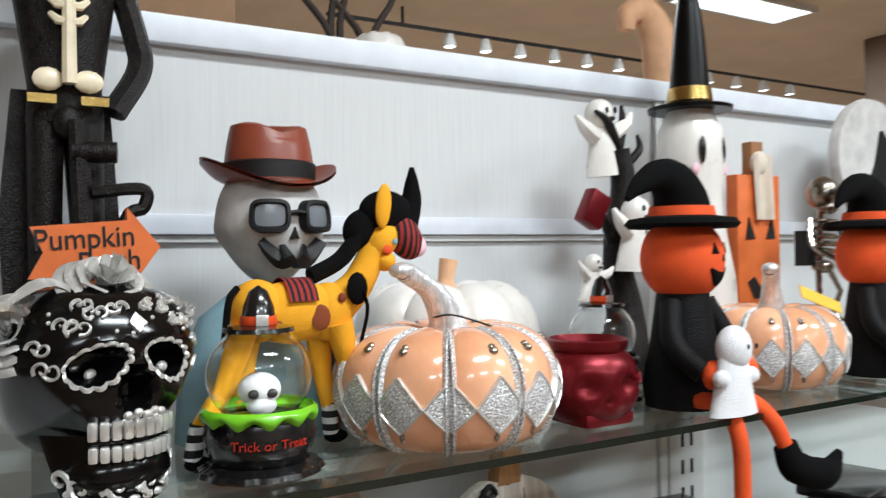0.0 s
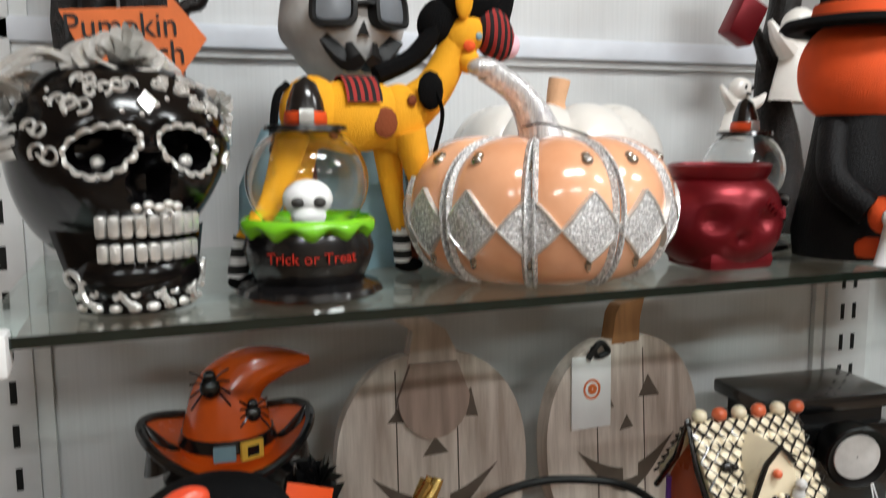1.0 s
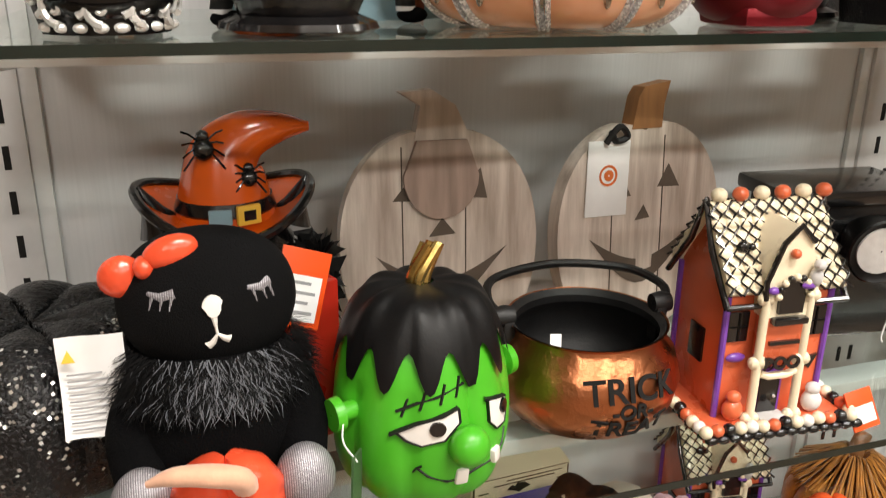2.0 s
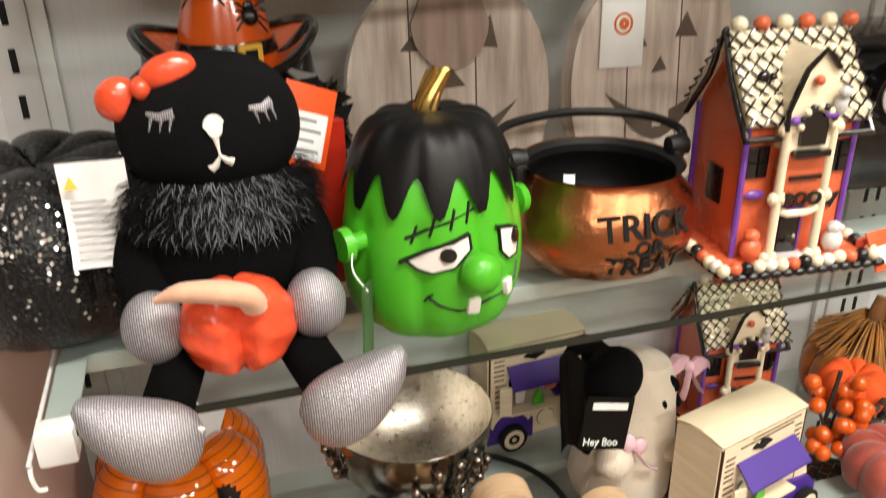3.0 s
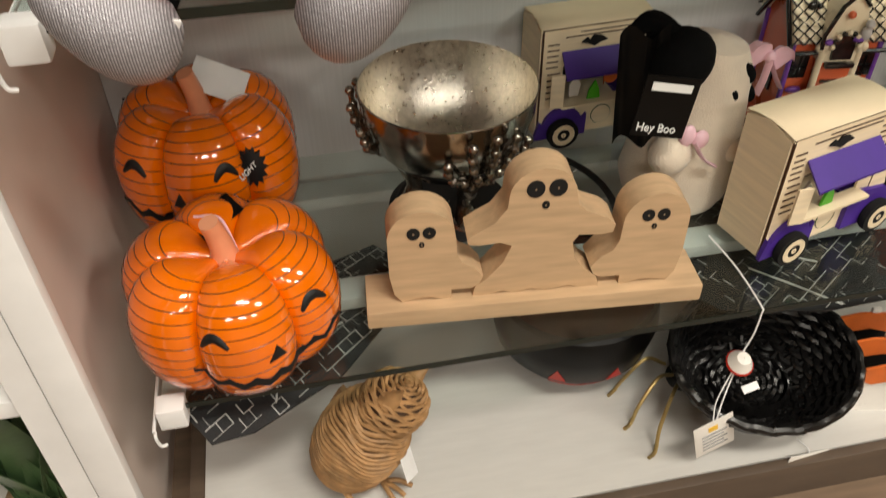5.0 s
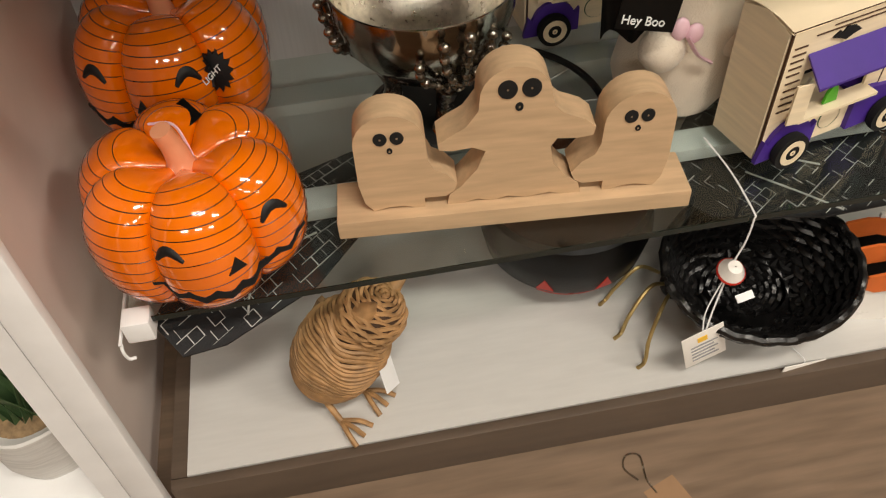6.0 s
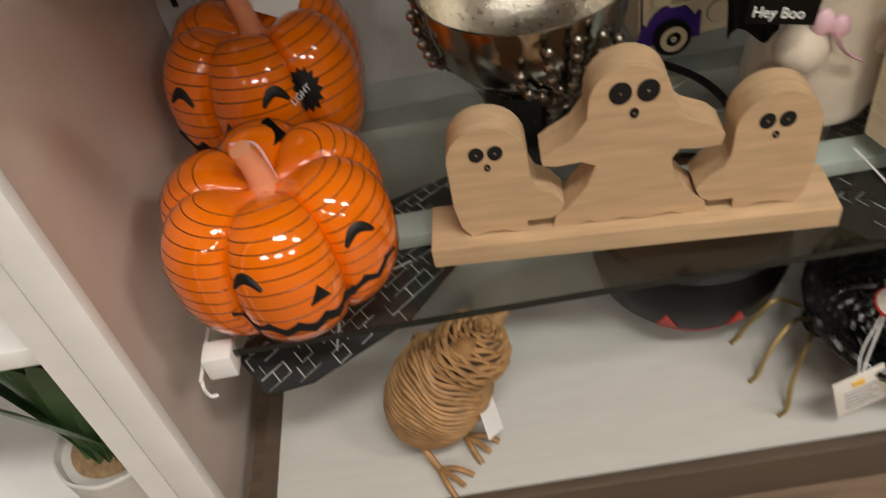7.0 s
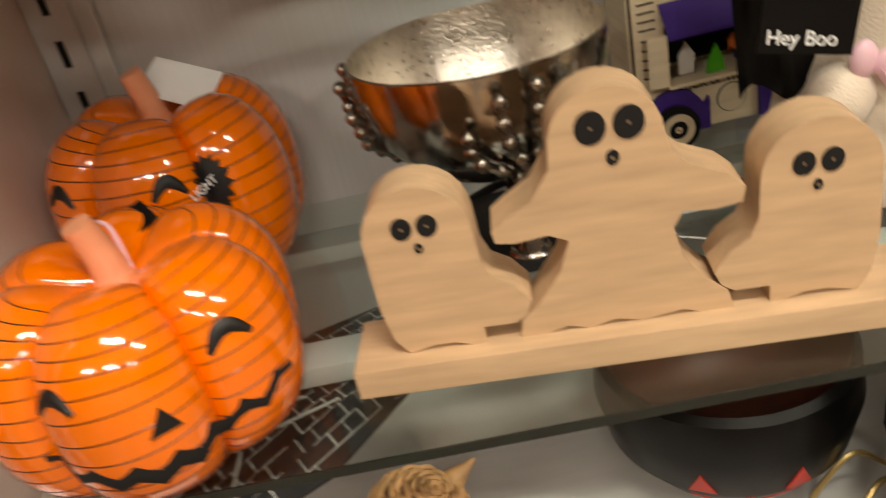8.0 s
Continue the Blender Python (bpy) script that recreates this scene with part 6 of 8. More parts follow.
    part("dormer_edge", Geo().tube([(-0.030, -D2 - 0.02, 0.150), (-0.031, -D2 - 0.02, 0.168), (-0.018, -D2 - 0.02, 0.206), (-0.002, -D2 - 0.02, 0.223), (0.014, -D2 - 0.02, 0.206)], 0.0028, 7), BLACK, H)
    part("dormer_front", Geo().box(-0.024, 0.020, -D2 - 0.017, -D2, 0.085, 0.150, bev=0.002), TERRA, H)
    part("balcony", Geo().box(-0.020, 0.017, -D2 - 0.026, -D2 - 0.016, 0.124, 0.131, bev=0.002).box(-0.018, 0.015, -D2 - 0.020, -D2 - 0.016, 0.101, 0.105), BLACK, H)
    for x in (-0.026, 0.022):
        g = Geo().tube([(x, -D2 - 0.016, 0.018), (x, -D2 - 0.016, 0.150)], 0.0046, 10)
        for z in (0.020, 0.082, 0.150):
            g.ball((x - 0.004, -D2 - 0.016, z), (0.0062, 0.006, 0.007), n=8).ball((x + 0.004, -D2 - 0.016, z), (0.0062, 0.006, 0.007), n=8)
        part("bone_column", g, CREAM, H, "cream bone-shaped column")
    part("sign_arch", Geo().tube([(-0.022, -D2 - 0.016, 0.070), (-0.012, -D2 - 0.016, 0.066), (0.008, -D2 - 0.016, 0.066), (0.018, -D2 - 0.016, 0.070)], 0.004, 8), CREAM, H)
    lettering("lettering", "BOO", 0.018, BLACK, H, pose(-0.002, -D2 - 0.021, 0.076, 90, 0, 0), "black glazed letters", thick=0.001, bold=0.0008)
    for i in range(9):
        a = math.pi * i / 8
        part("arch_sweet", Geo().ball((-0.002 + 0.017 * math.cos(a), -D2 - 0.024, 0.154 + 0.019 * math.sin(a)), 0.0036, n=8), (CREAM, BLACK)[i % 2], H)
    part("candy", Geo().ball((-0.006, -D2 - 0.022, 0.196), 0.005, n=10), TERRA, H)
    part("cat", Geo().ball((0.018, -D2 - 0.024, 0.172), (0.007, 0.006, 0.010), n=10).ball((0.018, -D2 - 0.027, 0.185), (0.006, 0.006, 0.006), n=8), BONE, H)
    part("purple_bow", Geo().ball((0.012, -D2 - 0.024, 0.164), (0.008, 0.004, 0.004), n=8), PURPLEG, H)
    part("purple_bow", Geo().ball((-0.024, -D2 - 0.022, 0.160), (0.006, 0.004, 0.004), n=8), PURPLEG, H)
    part("spider", Geo().ball((-0.042, -0.036, 0.195), (0.007, 0.005, 0.006), n=8).ball((-0.034, -0.038, 0.195), (0.004, 0.004, 0.004), n=8), BLACK, H)
    part("bat", Geo().prism([(0.032, 0.062), (0.040, 0.066), (0.044, 0.062), (0.052, 0.078), (0.043, 0.076), (0.036, 0.074)], -D2 - 0.003, -D2), BLACK, H)
    for x, mt in ((-0.044, TERRA), (0.046, BONE)):
        part("porch_figure", Geo().ball((x, -D2 - 0.012, 0.030), (0.011, 0.009, 0.012), n=12).ball((x, -D2 - 0.012, 0.044), (0.008, 0.007, 0.007), n=10), mt, H)
    part("swag", Geo().ball((-0.042, -D2 - 0.003, 0.083), (0.011, 0.004, 0.005), n=8), PURPLEG, H)
    part("path", Geo().box(-0.016, 0.014, -0.074, -D2 - 0.006, 0.0175, 0.0205, bev=0.001), BONE, H, "grey path slab")
    return H


candy_house(pose(0.808, 0.905, S2, 0, 0, -5), "orange ceramic haunted house with cream icing roof")
candy_house(pose(0.985, 1.148, S3, 0, 0, -8), "second orange ceramic haunted house behind the wooden truck")

# black toy projector behind the house
V = thing("toy_projector", pose(1.045, 1.06, S2, 0, 0, -6), "black retro toy projector with a round lamp and dial", "toy")
part("body", Geo().box(-0.095, 0.095, -0.05, 0.06, 0, 0.155, bev=0.008), BLACK, V)
part("lid", Geo().box(-0.1, 0.1, -0.055, 0.065, 0.176, 0.196, bev=0.006), BLACK, V)
part("neck", Geo().box(-0.085, 0.085, -0.04, 0.05, 0.155, 0.177), MATTEBLK, V)
lp = part("lamp_cone", Geo().lathe([(0.022, 0.055), (0.036, 0.03), (0.041, 0.0), (0.039, -0.002), (0.030, 0.004), (0.001, 0.006)], 32, M=pose(-0.005, -0.105, 0.135, -84, 0, -10)), DARKGLAZE, V)
part("lamp_lens", Geo().lathe([(0.001, 0.002), (0.029, 0.002), (0.030, 0.006)], 32, M=pose(-0.005, -0.105, 0.135, -84, 0, -10)), BONE, lp, "ribbed white lens")
part("dial", Geo().lathe([(0.016, 0.0), (0.018, -0.008), (0.013, -0.01), (0.011, -0.004), (0.001, -0.004)], 28, M=pose(-0.055, -0.050, 0.065, -90, 0, 0)), ANTIQUE, V, "silver ringed dial")
part("knob", Geo().ball((-0.05, -0.056, 0.105), (0.01, 0.006, 0.010), n=12), ANTIQUE, V)
part("cord", Geo().tube(smoothstep_pts([(0.02, -0.10, 0.10), (0.018, -0.11, 0.07), (0.012, -0.11, 0.03), (0.015, -0.11, 0.02)]), 0.001, 5).tube(smoothstep_pts([(0.022, -0.10, 0.10), (0.026, -0.11, 0.07), (0.022, -0.11, 0.04)]), 0.001, 5), WHITEP, V)
# Copies stand in for unidentified dark clutter on the next bay's shelves.
copy_thing(V, pose(1.46, 1.0, S2, 0, 0, 12))
copy_thing(Q, pose(1.70, 1.02, S2, 0, 0, -60))
copy_thing(V, pose(1.52, 1.033, S3, 0, 0, -20))
TG = thing("price_tag", pose(0.905, 0.82, S2 + 0.001, 0, 0, 10), "orange and white price tag lying on the glass", "price tag")
part("card", Geo().box(-0.02, 0.02, -0.001, 0.001, 0, 0.04, bev=0.0006, M=pose(0, 0, 0, -30, 0, 0)), ORANGETAG, TG)
part("label", Geo().box(-0.016, 0.016, -0.0018, -0.0012, 0.006, 0.024, M=pose(0, 0, 0, -30, 0, 0)), WHITEP, TG)

# ---- things on the third shelf ----
PAINTLINE = mat("dark_brown_paint", c(58, 22, 8), 0.3, var=0.1, bump=0)


def striped_pumpkin(m, label, turn, tag):
    P = thing("ceramic_pumpkin", m, label, "pumpkin decoration", "ceramic pumpkins")
    fn = gourd(0.1065, 0.146, 6, 0.20, dip=0.2, flat=0.6, power=0.5, low=0.02)
    part("body", gourd_geo(Geo(), fn, 132, 48), PKLINE, P, "glossy orange glaze")
    g = Geo()
    for k in range(14):
        b = -0.95 + 0.165 * k
        g.strip(fn, [(a, b + 0.02 * math.sin(3 * a + k)) for a in np.linspace(0, 2 * math.pi, 133)], 0.0010, 0.0003)
    part("painted_stripe", g, PAINTLINE, P, "thin dark painted stripes")
    st = smoothstep_pts([(0, 0, 0.098), (0.0, 0, 0.124), (-0.003, 0, 0.142), (-0.007, -0.002, 0.160)])
    part("stem", Geo().tube(st, blend_r([0.019, 0.012, 0.0105, 0.0095], len(st)), 14).lathe([(0.024, 0.100), (0.016, 0.107), (0.010, 0.115)], 20, rib=lambda t: 1 + 0.2 * math.cos(5 * t)), PINKSTEM, P, "peach glazed stem")
    f = radians(turn)
    for sx in (-1, 1):
        pts = [(f + sx * 0.52 + 0.25 * (t - 0.5), 0.28 + 0.15 * math.sin(math.pi * t)) for t in np.linspace(0, 1, 12)]
        part("eye", Geo().strip(fn, pts, [0.004 + 0.006 * math.sin(math.pi * t) for t in np.linspace(0, 1, 12)], 0.0016), MATTEBLK, P, "black arched eye")
    part("nose", Geo().patch(fn, [(f - 0.09, -0.04), (f + 0.09, -0.04), (f + 0.01, 0.15)], 0.0016), MATTEBLK, P)
    mo = [(f - 0.80 + 1.6 * t, -0.17 - 0.20 * math.sin(math.pi * t) + 0.06 * (1 if i % 2 else -1) * (1 if 0 < i < 14 else 0)) for i, t in enumerate(np.linspace(0, 1, 15))]
    part("mouth", Geo().strip(fn, mo, [0.006 + 0.008 * math.sin(math.pi * t) for t in np.linspace(0, 1, 15)], 0.0014), CUTBLK, P, "dark jagged open mouth")
    if tag:
        a0, b0 = f + 0.86, 0.28
        o = part("burst_sticker", Geo().patch(fn, [(a0 + (0.19 if k % 2 else 0.13) * math.cos(2 * math.pi * k / 28) * 0.8, b0 + (0.30 if k % 2 else 0.23) * math.sin(2 * math.pi * k / 28)) for k in range(28)], 0.003), MATTEBLK, P, "black starburst sticker")
        p = Vector(fn(a0, b0))
        lettering("lettering", "LIGHTS UP", 0.0085, WHITEP, o, Matrix.Translation(p + (p - Vector((0, 0, p.z))).normalized() * 0.0045) @ pose(0, 0, 0, 74, 0, math.degrees(a0)) @ pose(0, 0, 0, 0, 0, 18), "white letters")
        part("paper_tag", Geo().box(-0.03, 0.03, -0.02, 0.02, 0, 0.0008, M=pose(0.025, 0.012, 0.142, 24, 18, -16)), WHITEP, P, "white paper tag")
    else:
        part("paper_tag", Geo().box(-0.032, 0.032, -0.014, 0.014, 0, 0.001, M=pose(-0.005, 0.04, 0.128, 14, -14, 24)), DARKGLAZE, P, "dark folded card tag")
        part("tag_thread", Geo().tube(smoothstep_pts([(0.012, 0.0, 0.122), (0.004, 0.016, 0.148), (-0.018, 0.035, 0.142)]), 0.0014, 5), PINK, P)
    return P


striped_pumpkin(pose(0.203, 0.888, S3, 0, 0, 10) @ Matrix.Diagonal((1.03, 1.03, 1.03, 1)), "glossy orange striped ceramic pumpkin with a carved smile", 12, False)
striped_pumpkin(pose(0.180, 1.124, S3, 0, 0, 0) @ Matrix.Diagonal((1.05, 1.05, 1.21, 1)), "glossy orange striped ceramic pumpkin with a black sticker", -16, True)

# wooden ghost trio on a plank
GH = thing("ghost_plank", pose(0.519, 0.881, S3, 0, 0, -5.1) @ Matrix.Scale(1.035, 4), "beech wood cut-out of three ghosts standing on a plank", "ghost decoration")
part("plank", Geo().box(-0.178, 0.178, -0.024, 0.036, 0, 0.022, bev=0.002), BEECH, GH)


def arcs(cx, cz, rx, rz, a0, a1, n):
    return [(cx + rx * math.cos(radians(a)), cz + rz * math.sin(radians(a))) for a in np.linspace(a0, a1, n)]


left = [(-0.068, 0.0345), (-0.089, 0.0345), (-0.089, 0.022), (-0.098, 0.022), (-0.110, 0.026), (-0.124, 0.026), (-0.140, 0.022), (-0.148, 0.034), (-0.152, 0.060)] + arcs(-0.118, 0.108, 0.034, 0.036, 175, 0, 13) + [(-0.083, 0.085), (-0.078, 0.072), (-0.066, 0.064), (-0.056, 0.050), (-0.060, 0.040)]
part("small_ghost", Geo().prism([(x, 0.022 + (z - 0.022) * 0.965) for x, z in left], -0.010, 0.024), BEECH, GH)
mid = [(0.067, 0.022), (0.060, 0.022), (0.047, 0.022), (0.036, 0.026), (0.012, 0.022), (-0.006, 0.026), (-0.022, 0.022), (-0.036, 0.026), (-0.052, 0.022), (-0.067, 0.022), (-0.064, 0.036), (-0.052, 0.046), (-0.036, 0.068), (-0.028, 0.090), (-0.040, 0.096), (-0.060, 0.094), (-0.072, 0.096), (-0.073, 0.104), (-0.062, 0.112), (-0.046, 0.122), (-0.034, 0.140)] + arcs(0.0, 0.152, 0.033, 0.034, 180, 0, 13) + [(0.036, 0.138), (0.045, 0.128), (0.066, 0.118), (0.076, 0.108), (0.074, 0.098), (0.058, 0.096), (0.040, 0.098), (0.034, 0.088), (0.038, 0.066), (0.050, 0.048), (0.064, 0.036)]
part("tall_ghost", Geo().prism([(x, 0.022 + (z - 0.022) * 0.965) for x, z in mid], -0.010, 0.024), BEECH, GH)
right = [(-x, z) for x, z in reversed(left)]
part("small_ghost", Geo().prism([(x, 0.022 + (z - 0.022) * 0.965) for x, z in right], -0.010, 0.024), BEECH, GH)
for cx, cz, s in ((-0.118, 0.1135, 0.8), (0.003, 0.157, 1.1), (0.116, 0.1135, 0.8)):
    for sx in (-1, 1):
        part("eye", Geo().lathe([(0.001, 0.0008), (0.0078 * s, 0.0008), (0.0082 * s, 0.0)], 20, M=pose(cx + sx * 0.0098 * s, -0.0103, cz, 90, 0, 0) @ Matrix.Diagonal((1, 1.15, 1, 1))), CUTBLK, GH, "round black eye hole")
    part("mouth", Geo().lathe([(0.001, 0.0008), (0.0032 * s, 0.0008), (0.0035 * s, 0.0)], 14, M=pose(cx, -0.0103, cz - 0.018 * s, 90, 0, 0) @ Matrix.Diagonal((1, 1.3, 1, 1))), CUTBLK, GH)

# silver bowl held by bony fingers
BW = thing("silver_bowl", pose(0.462, 1.065, S3, 0, 0, 8) @ Matrix.Diagonal((0.95, 0.95, 1, 1)), "silver hammered bowl held up by bony claw arms", "bowl")
part("bowl", Geo().lathe([(0.001, 0.066), (0.04, 0.068), (0.072, 0.084), (0.095, 0.112), (0.106, 0.150), (0.109, 0.176), (0.1075, 0.177)], 64), CHROME, BW)
part("lining", Geo().lathe([(0.1075, 0.177), (0.103, 0.150), (0.092, 0.115), (0.07, 0.088), (0.04, 0.073), (0.001, 0.071)], 64), mat("silver_lining", c(222, 216, 204), 0.3, 1.0, var=0.14, scale=130, bump=0.35, bscale=260, rvar=0.1), BW, "bright speckled silver lining")
for k in range(3):
    a0 = radians(-90 + 120 * k + 8)
    ca, sa = math.cos(a0), math.sin(a0)
    arm = part("claw_arm", Geo().tube(smoothstep_pts([(0.05 * ca, 0.05 * sa, 0.0), (0.045 * ca, 0.045 * sa, 0.035), (0.055 * ca, 0.055 * sa, 0.068)]), blend_r([0.017, 0.010, 0.014], 13), 10).ball((0.05 * ca, 0.05 * sa, 0.006), (0.02, 0.02, 0.006), n=12), ANTIQUE, BW)
    for j in range(5):
        a = a0 + (j - 2) * 0.24
        lift = (0.125, 0.15, 0.155, 0.148, 0.13)[j]
        pts = []
        for q in range(6):
            t = q / 5
            z = 0.066 + (lift - 0.066) * t + 0.01
            r = float(np.interp(z, [0.066, 0.084, 0.112, 0.150, 0.18], [0.05, 0.076, 0.099, 0.111, 0.114])) + 0.006
            aa = a0 + (a - a0) * min(1, t * 1.5)
            pts.append((r * math.cos(aa), r * math.sin(aa), z))
        g = Geo().tube(pts, 0.0038, 7)
        for p in pts[1:]:
            g.ball(p, 0.0062, n=8)
        part("claw_finger", g, ANTIQUE, arm)
part("foot_plate", Geo().lathe([(0.001, 0.0), (0.078, 0.0), (0.08, 0.004), (0.076, 0.006), (0.001, 0.006)], 40), MATTEBLK, BW, "black round base plate")
part("heart_tag", Geo().prism([(0.0, -0.018), (0.015, -0.002), (0.013, 0.010), (0.004, 0.012), (0.0, 0.007), (-0.004, 0.012), (-0.013, 0.010), (-0.015, -0.002)], -0.001, 0.001, M=pose(0.045, -0.075, 0.04, 0, 0, 10)), ORANGETAG, BW, "orange heart-shaped tag")


def wood_truck(m, label):
    T = thing("wood_truck", m, label, "toy truck", "wooden trucks")
    L, D, Z0, Z1 = 0.150, 0.066, 0.012, 0.172
    # box with an open hatch in the front
    part("side_panel", Geo().prism([(0.0, Z0), (D, Z0), (D, Z1 - 0.004), (D * 0.5, Z1 + 0.006), (0, Z1 - 0.004)], -0.0, 0.003, M=pose(0, 0, 0, 0, 0, 90)), PLY, T)
    part("side_panel", Geo().prism([(0.0, Z0), (D, Z0), (D, Z1 - 0.004), (D * 0.5, Z1 + 0.006), (0, Z1 - 0.004)], -L, -L + 0.003, M=pose(0, 0, 0, 0, 0, 90)), PLY, T)
    part("back_panel", Geo().box(0.003, L - 0.003, D - 0.003, D, Z0, Z1 - 0.004), PLY, T)
    part("floor_panel", Geo().box(0.003, L - 0.003, 0.003, D - 0.003, Z0 + 0.04, Z0 + 0.043), PLY, T)
    part("front_panel", Geo().box(0.0, 0.030, -0.003, 0.0, Z0, Z1).box(0.128, L, -0.003, 0.0, Z0, Z1).box(0.030, 0.128, -0.003, 0.0, 0.118, Z1).box(0.030, 0.128, -0.003, 0.0, Z0, 0.066), PLY, T)
    part("roof", Geo().grid(lambda u, v: (-0.003 + (L + 0.006) * u, -0.004 + (D + 0.006) * v, Z1 + 0.004 * math.sin(math.pi * v) - 0.002), 2, 10, wrap=False).grid(lambda u, v: (-0.003 + (L + 0.006) * u, -0.004 + (D + 0.006) * v, Z1 + 0.003 + 0.005 * math.sin(math.pi * v) - 0.002), 2, 10, wrap=False), PLY, T, "bowed plywood roof")
    g = Geo()
    for x0, x1, y0, y1 in ((0.0, 0.0, 0, 0),):
        g.box(-0.0012, 0.0006, -0.0036, -0.0008, Z0, Z1).box(L - 0.0006, L + 0.0012, -0.0036, -0.0008, Z0, Z1).box(0, L, -0.0036, -0.0026, Z1 - 0.001, Z1 + 0.0006)
    part("burnt_edge", g, PLYEDGE, T)
    g = Geo()
    for i in range(5):
        g.box(0.006, 0.022, -0.0042, -0.0031, 0.150 - i * 0.008, 0.1515 - i * 0.008)
        g.box(0.132, 0.145, -0.0042, -0.0031, 0.150 - i * 0.008, 0.1515 - i * 0.008)
        g.box(0.008, 0.026, -0.0042, -0.0031, 0.108 - i * 0.009, 0.1095 - i * 0.009)
    g.box(0.030, 0.128, -0.0042, -0.0031, 0.1585, 0.1597).box(0.050, 0.140, -0.0042, -0.0031, 0.164, 0.165)
    part("slat_line", g, PLYEDGE, T, "burnt clapboard lines")
    part("shutter", Geo().box(0.012, 0.030, -0.018, -0.015, 0.068, 0.116, M=pose(0, 0, 0, 0, 0, -12)), PLY, T)
    part("awning", Geo().add([(0.026, -0.0045, 0.140), (0.132, -0.0045, 0.140), (0.134, -0.032, 0.116), (0.024, -0.032, 0.116), (0.026, -0.0045, 0.137), (0.132, -0.0045, 0.137), (0.134, -0.032, 0.113), (0.024, -0.032, 0.113)], [(0, 1, 2, 3), (7, 6, 5, 4), (0, 3, 7, 4), (1, 5, 6, 2), (3, 2, 6, 7), (0, 4, 5, 1)]), PURPLE, T, "purple awning")
    part("bat", Geo().prism([(0.052, 0.150), (0.060, 0.156), (0.064, 0.152), (0.068, 0.158), (0.080, 0.156), (0.088, 0.150), (0.078, 0.147), (0.070, 0.143), (0.062, 0.147)], -0.0055, -0.0032), CUTBLK, T, "black bat cut-out")
    part("counter", Geo().box(0.026, 0.132, -0.020, 0.0, 0.063, 0.0665), PLY, T)
    fg = part("ghost_figure", Geo().prism([(0.045, 0.067), (0.058, 0.067), (0.060, 0.085), (0.052, 0.098), (0.044, 0.085)], 0.002, 0.005), WHITEC, T)
    part("witch_figure", Geo().prism([(0.066, 0.067), (0.084, 0.067), (0.082, 0.08), (0.076, 0.094), (0.068, 0.08)], -0.010, -0.007), GREEN, T, "small green cut-out figure")
    part("pumpkin_figure", Geo().prism([(0.094, 0.078)] + arcs(0.103, 0.088, 0.010, 0.009, -150, 200, 12), 0.002, 0.005), ORANGESIGN, T)
    part("dark_inside", Geo().box(0.032, 0.126, 0.040, 0.043, 0.067, 0.117), CUTBLK, T)
    part("fender", Geo().prism([(-0.006, 0.018), (0.0, 0.040)] + arcs(0.034, 0.026, 0.030, 0.032, 165, 20, 10) + [(0.068, 0.044), (0.068, 0.012), (-0.006, 0.012)], -0.009, -0.0035), PURPLE, T, "purple fender")
    part("hood", Geo().prism([(0.118, 0.012), (0.118, 0.060), (0.135, 0.064), (0.175, 0.058), (0.192, 0.040), (0.194, 0.012)], -0.009, 0.05), PURPLE, T, "purple truck nose")
    part("cab", Geo().prism([(0.150, 0.058), (0.152, 0.10), (0.165, 0.10), (0.178, 0.058)], -0.004, 0.05), PLY, T)
    for x in (0.032, 0.166):
        w = part("wheel", Geo().lathe([(0.001, -0.004), (0.021, -0.004), (0.022, -0.001), (0.022, 0.006), (0.001, 0.006)], 32, M=pose(x, -0.014, 0.022, 90, 0, 0)), CUTBLK, T)
        part("whitewall", Geo().lathe([(0.009, -0.0048), (0.016, -0.0048), (0.016, -0.0042), (0.009, -0.0042)], 28, M=pose(x, -0.0165, 0.022, -90, 0, 0)), PLY, w)
        part("hub", Geo().lathe([(0.001, -0.0048), (0.0035, -0.0048), (0.0035, -0.0042)], 14, M=pose(x, -0.0165, 0.022, -90, 0, 0)), PLY, w)
    part("wreath", Geo().lathe([(0.014, -0.002), (0.016, -0.004), (0.001, -0.004)], 20, M=pose(0.092, -0.006, 0.036, 90, 0, 0)), LEAF, T, "dark green round sign")
    lettering("lettering", "TRICK or TREAT", 0.0115, CUTBLK, T, pose(0.078, -0.0035, 0.053, 90, 0, 0), "thin dark letters", thick=0.0004)
    return T


wood_truck(pose(0.788, 0.882, S3 + 0.001, 0, 0, 15), "pale plywood toy truck with purple awning and fenders")
wood_truck(pose(0.607, 1.171, S3 + 0.001, 0, 0, 4), "pale plywood toy truck standing near the back panel")

# white plush ghost with black cap and card
B = thing("plush_ghost", pose(0.748, 1.043, S3, 0, 0, 0), "cream plush ghost with a black cap and pink bow", "stuffed toy")
part("body", Geo().lathe([(0.001, 0), (0.062, 0.0), (0.070, 0.02), (0.066, 0.08), (0.058, 0.13), (0.05, 0.18), (0.036, 0.205), (0.001, 0.215)], 40, M=pose(0, 0, 0, 0, 7, 0)), FURW, B)
part("cap", Geo().ball((-0.024, -0.008, 0.188), (0.044, 0.042, 0.034), n=24, tilt=pose(0, 0, 0, 0, -38, 0)).tube(smoothstep_pts([(-0.03, 0.01, 0.205), (-0.05, 0.02, 0.225), (-0.075, 0.02, 0.215)]), blend_r([0.022, 0.015, 0.006], 13), 10), FELTBLK, B, "black felt cap")
part("arm", Geo().ball((-0.040, -0.060, 0.098), (0.026, 0.022, 0.026), n=18), FURW, B)
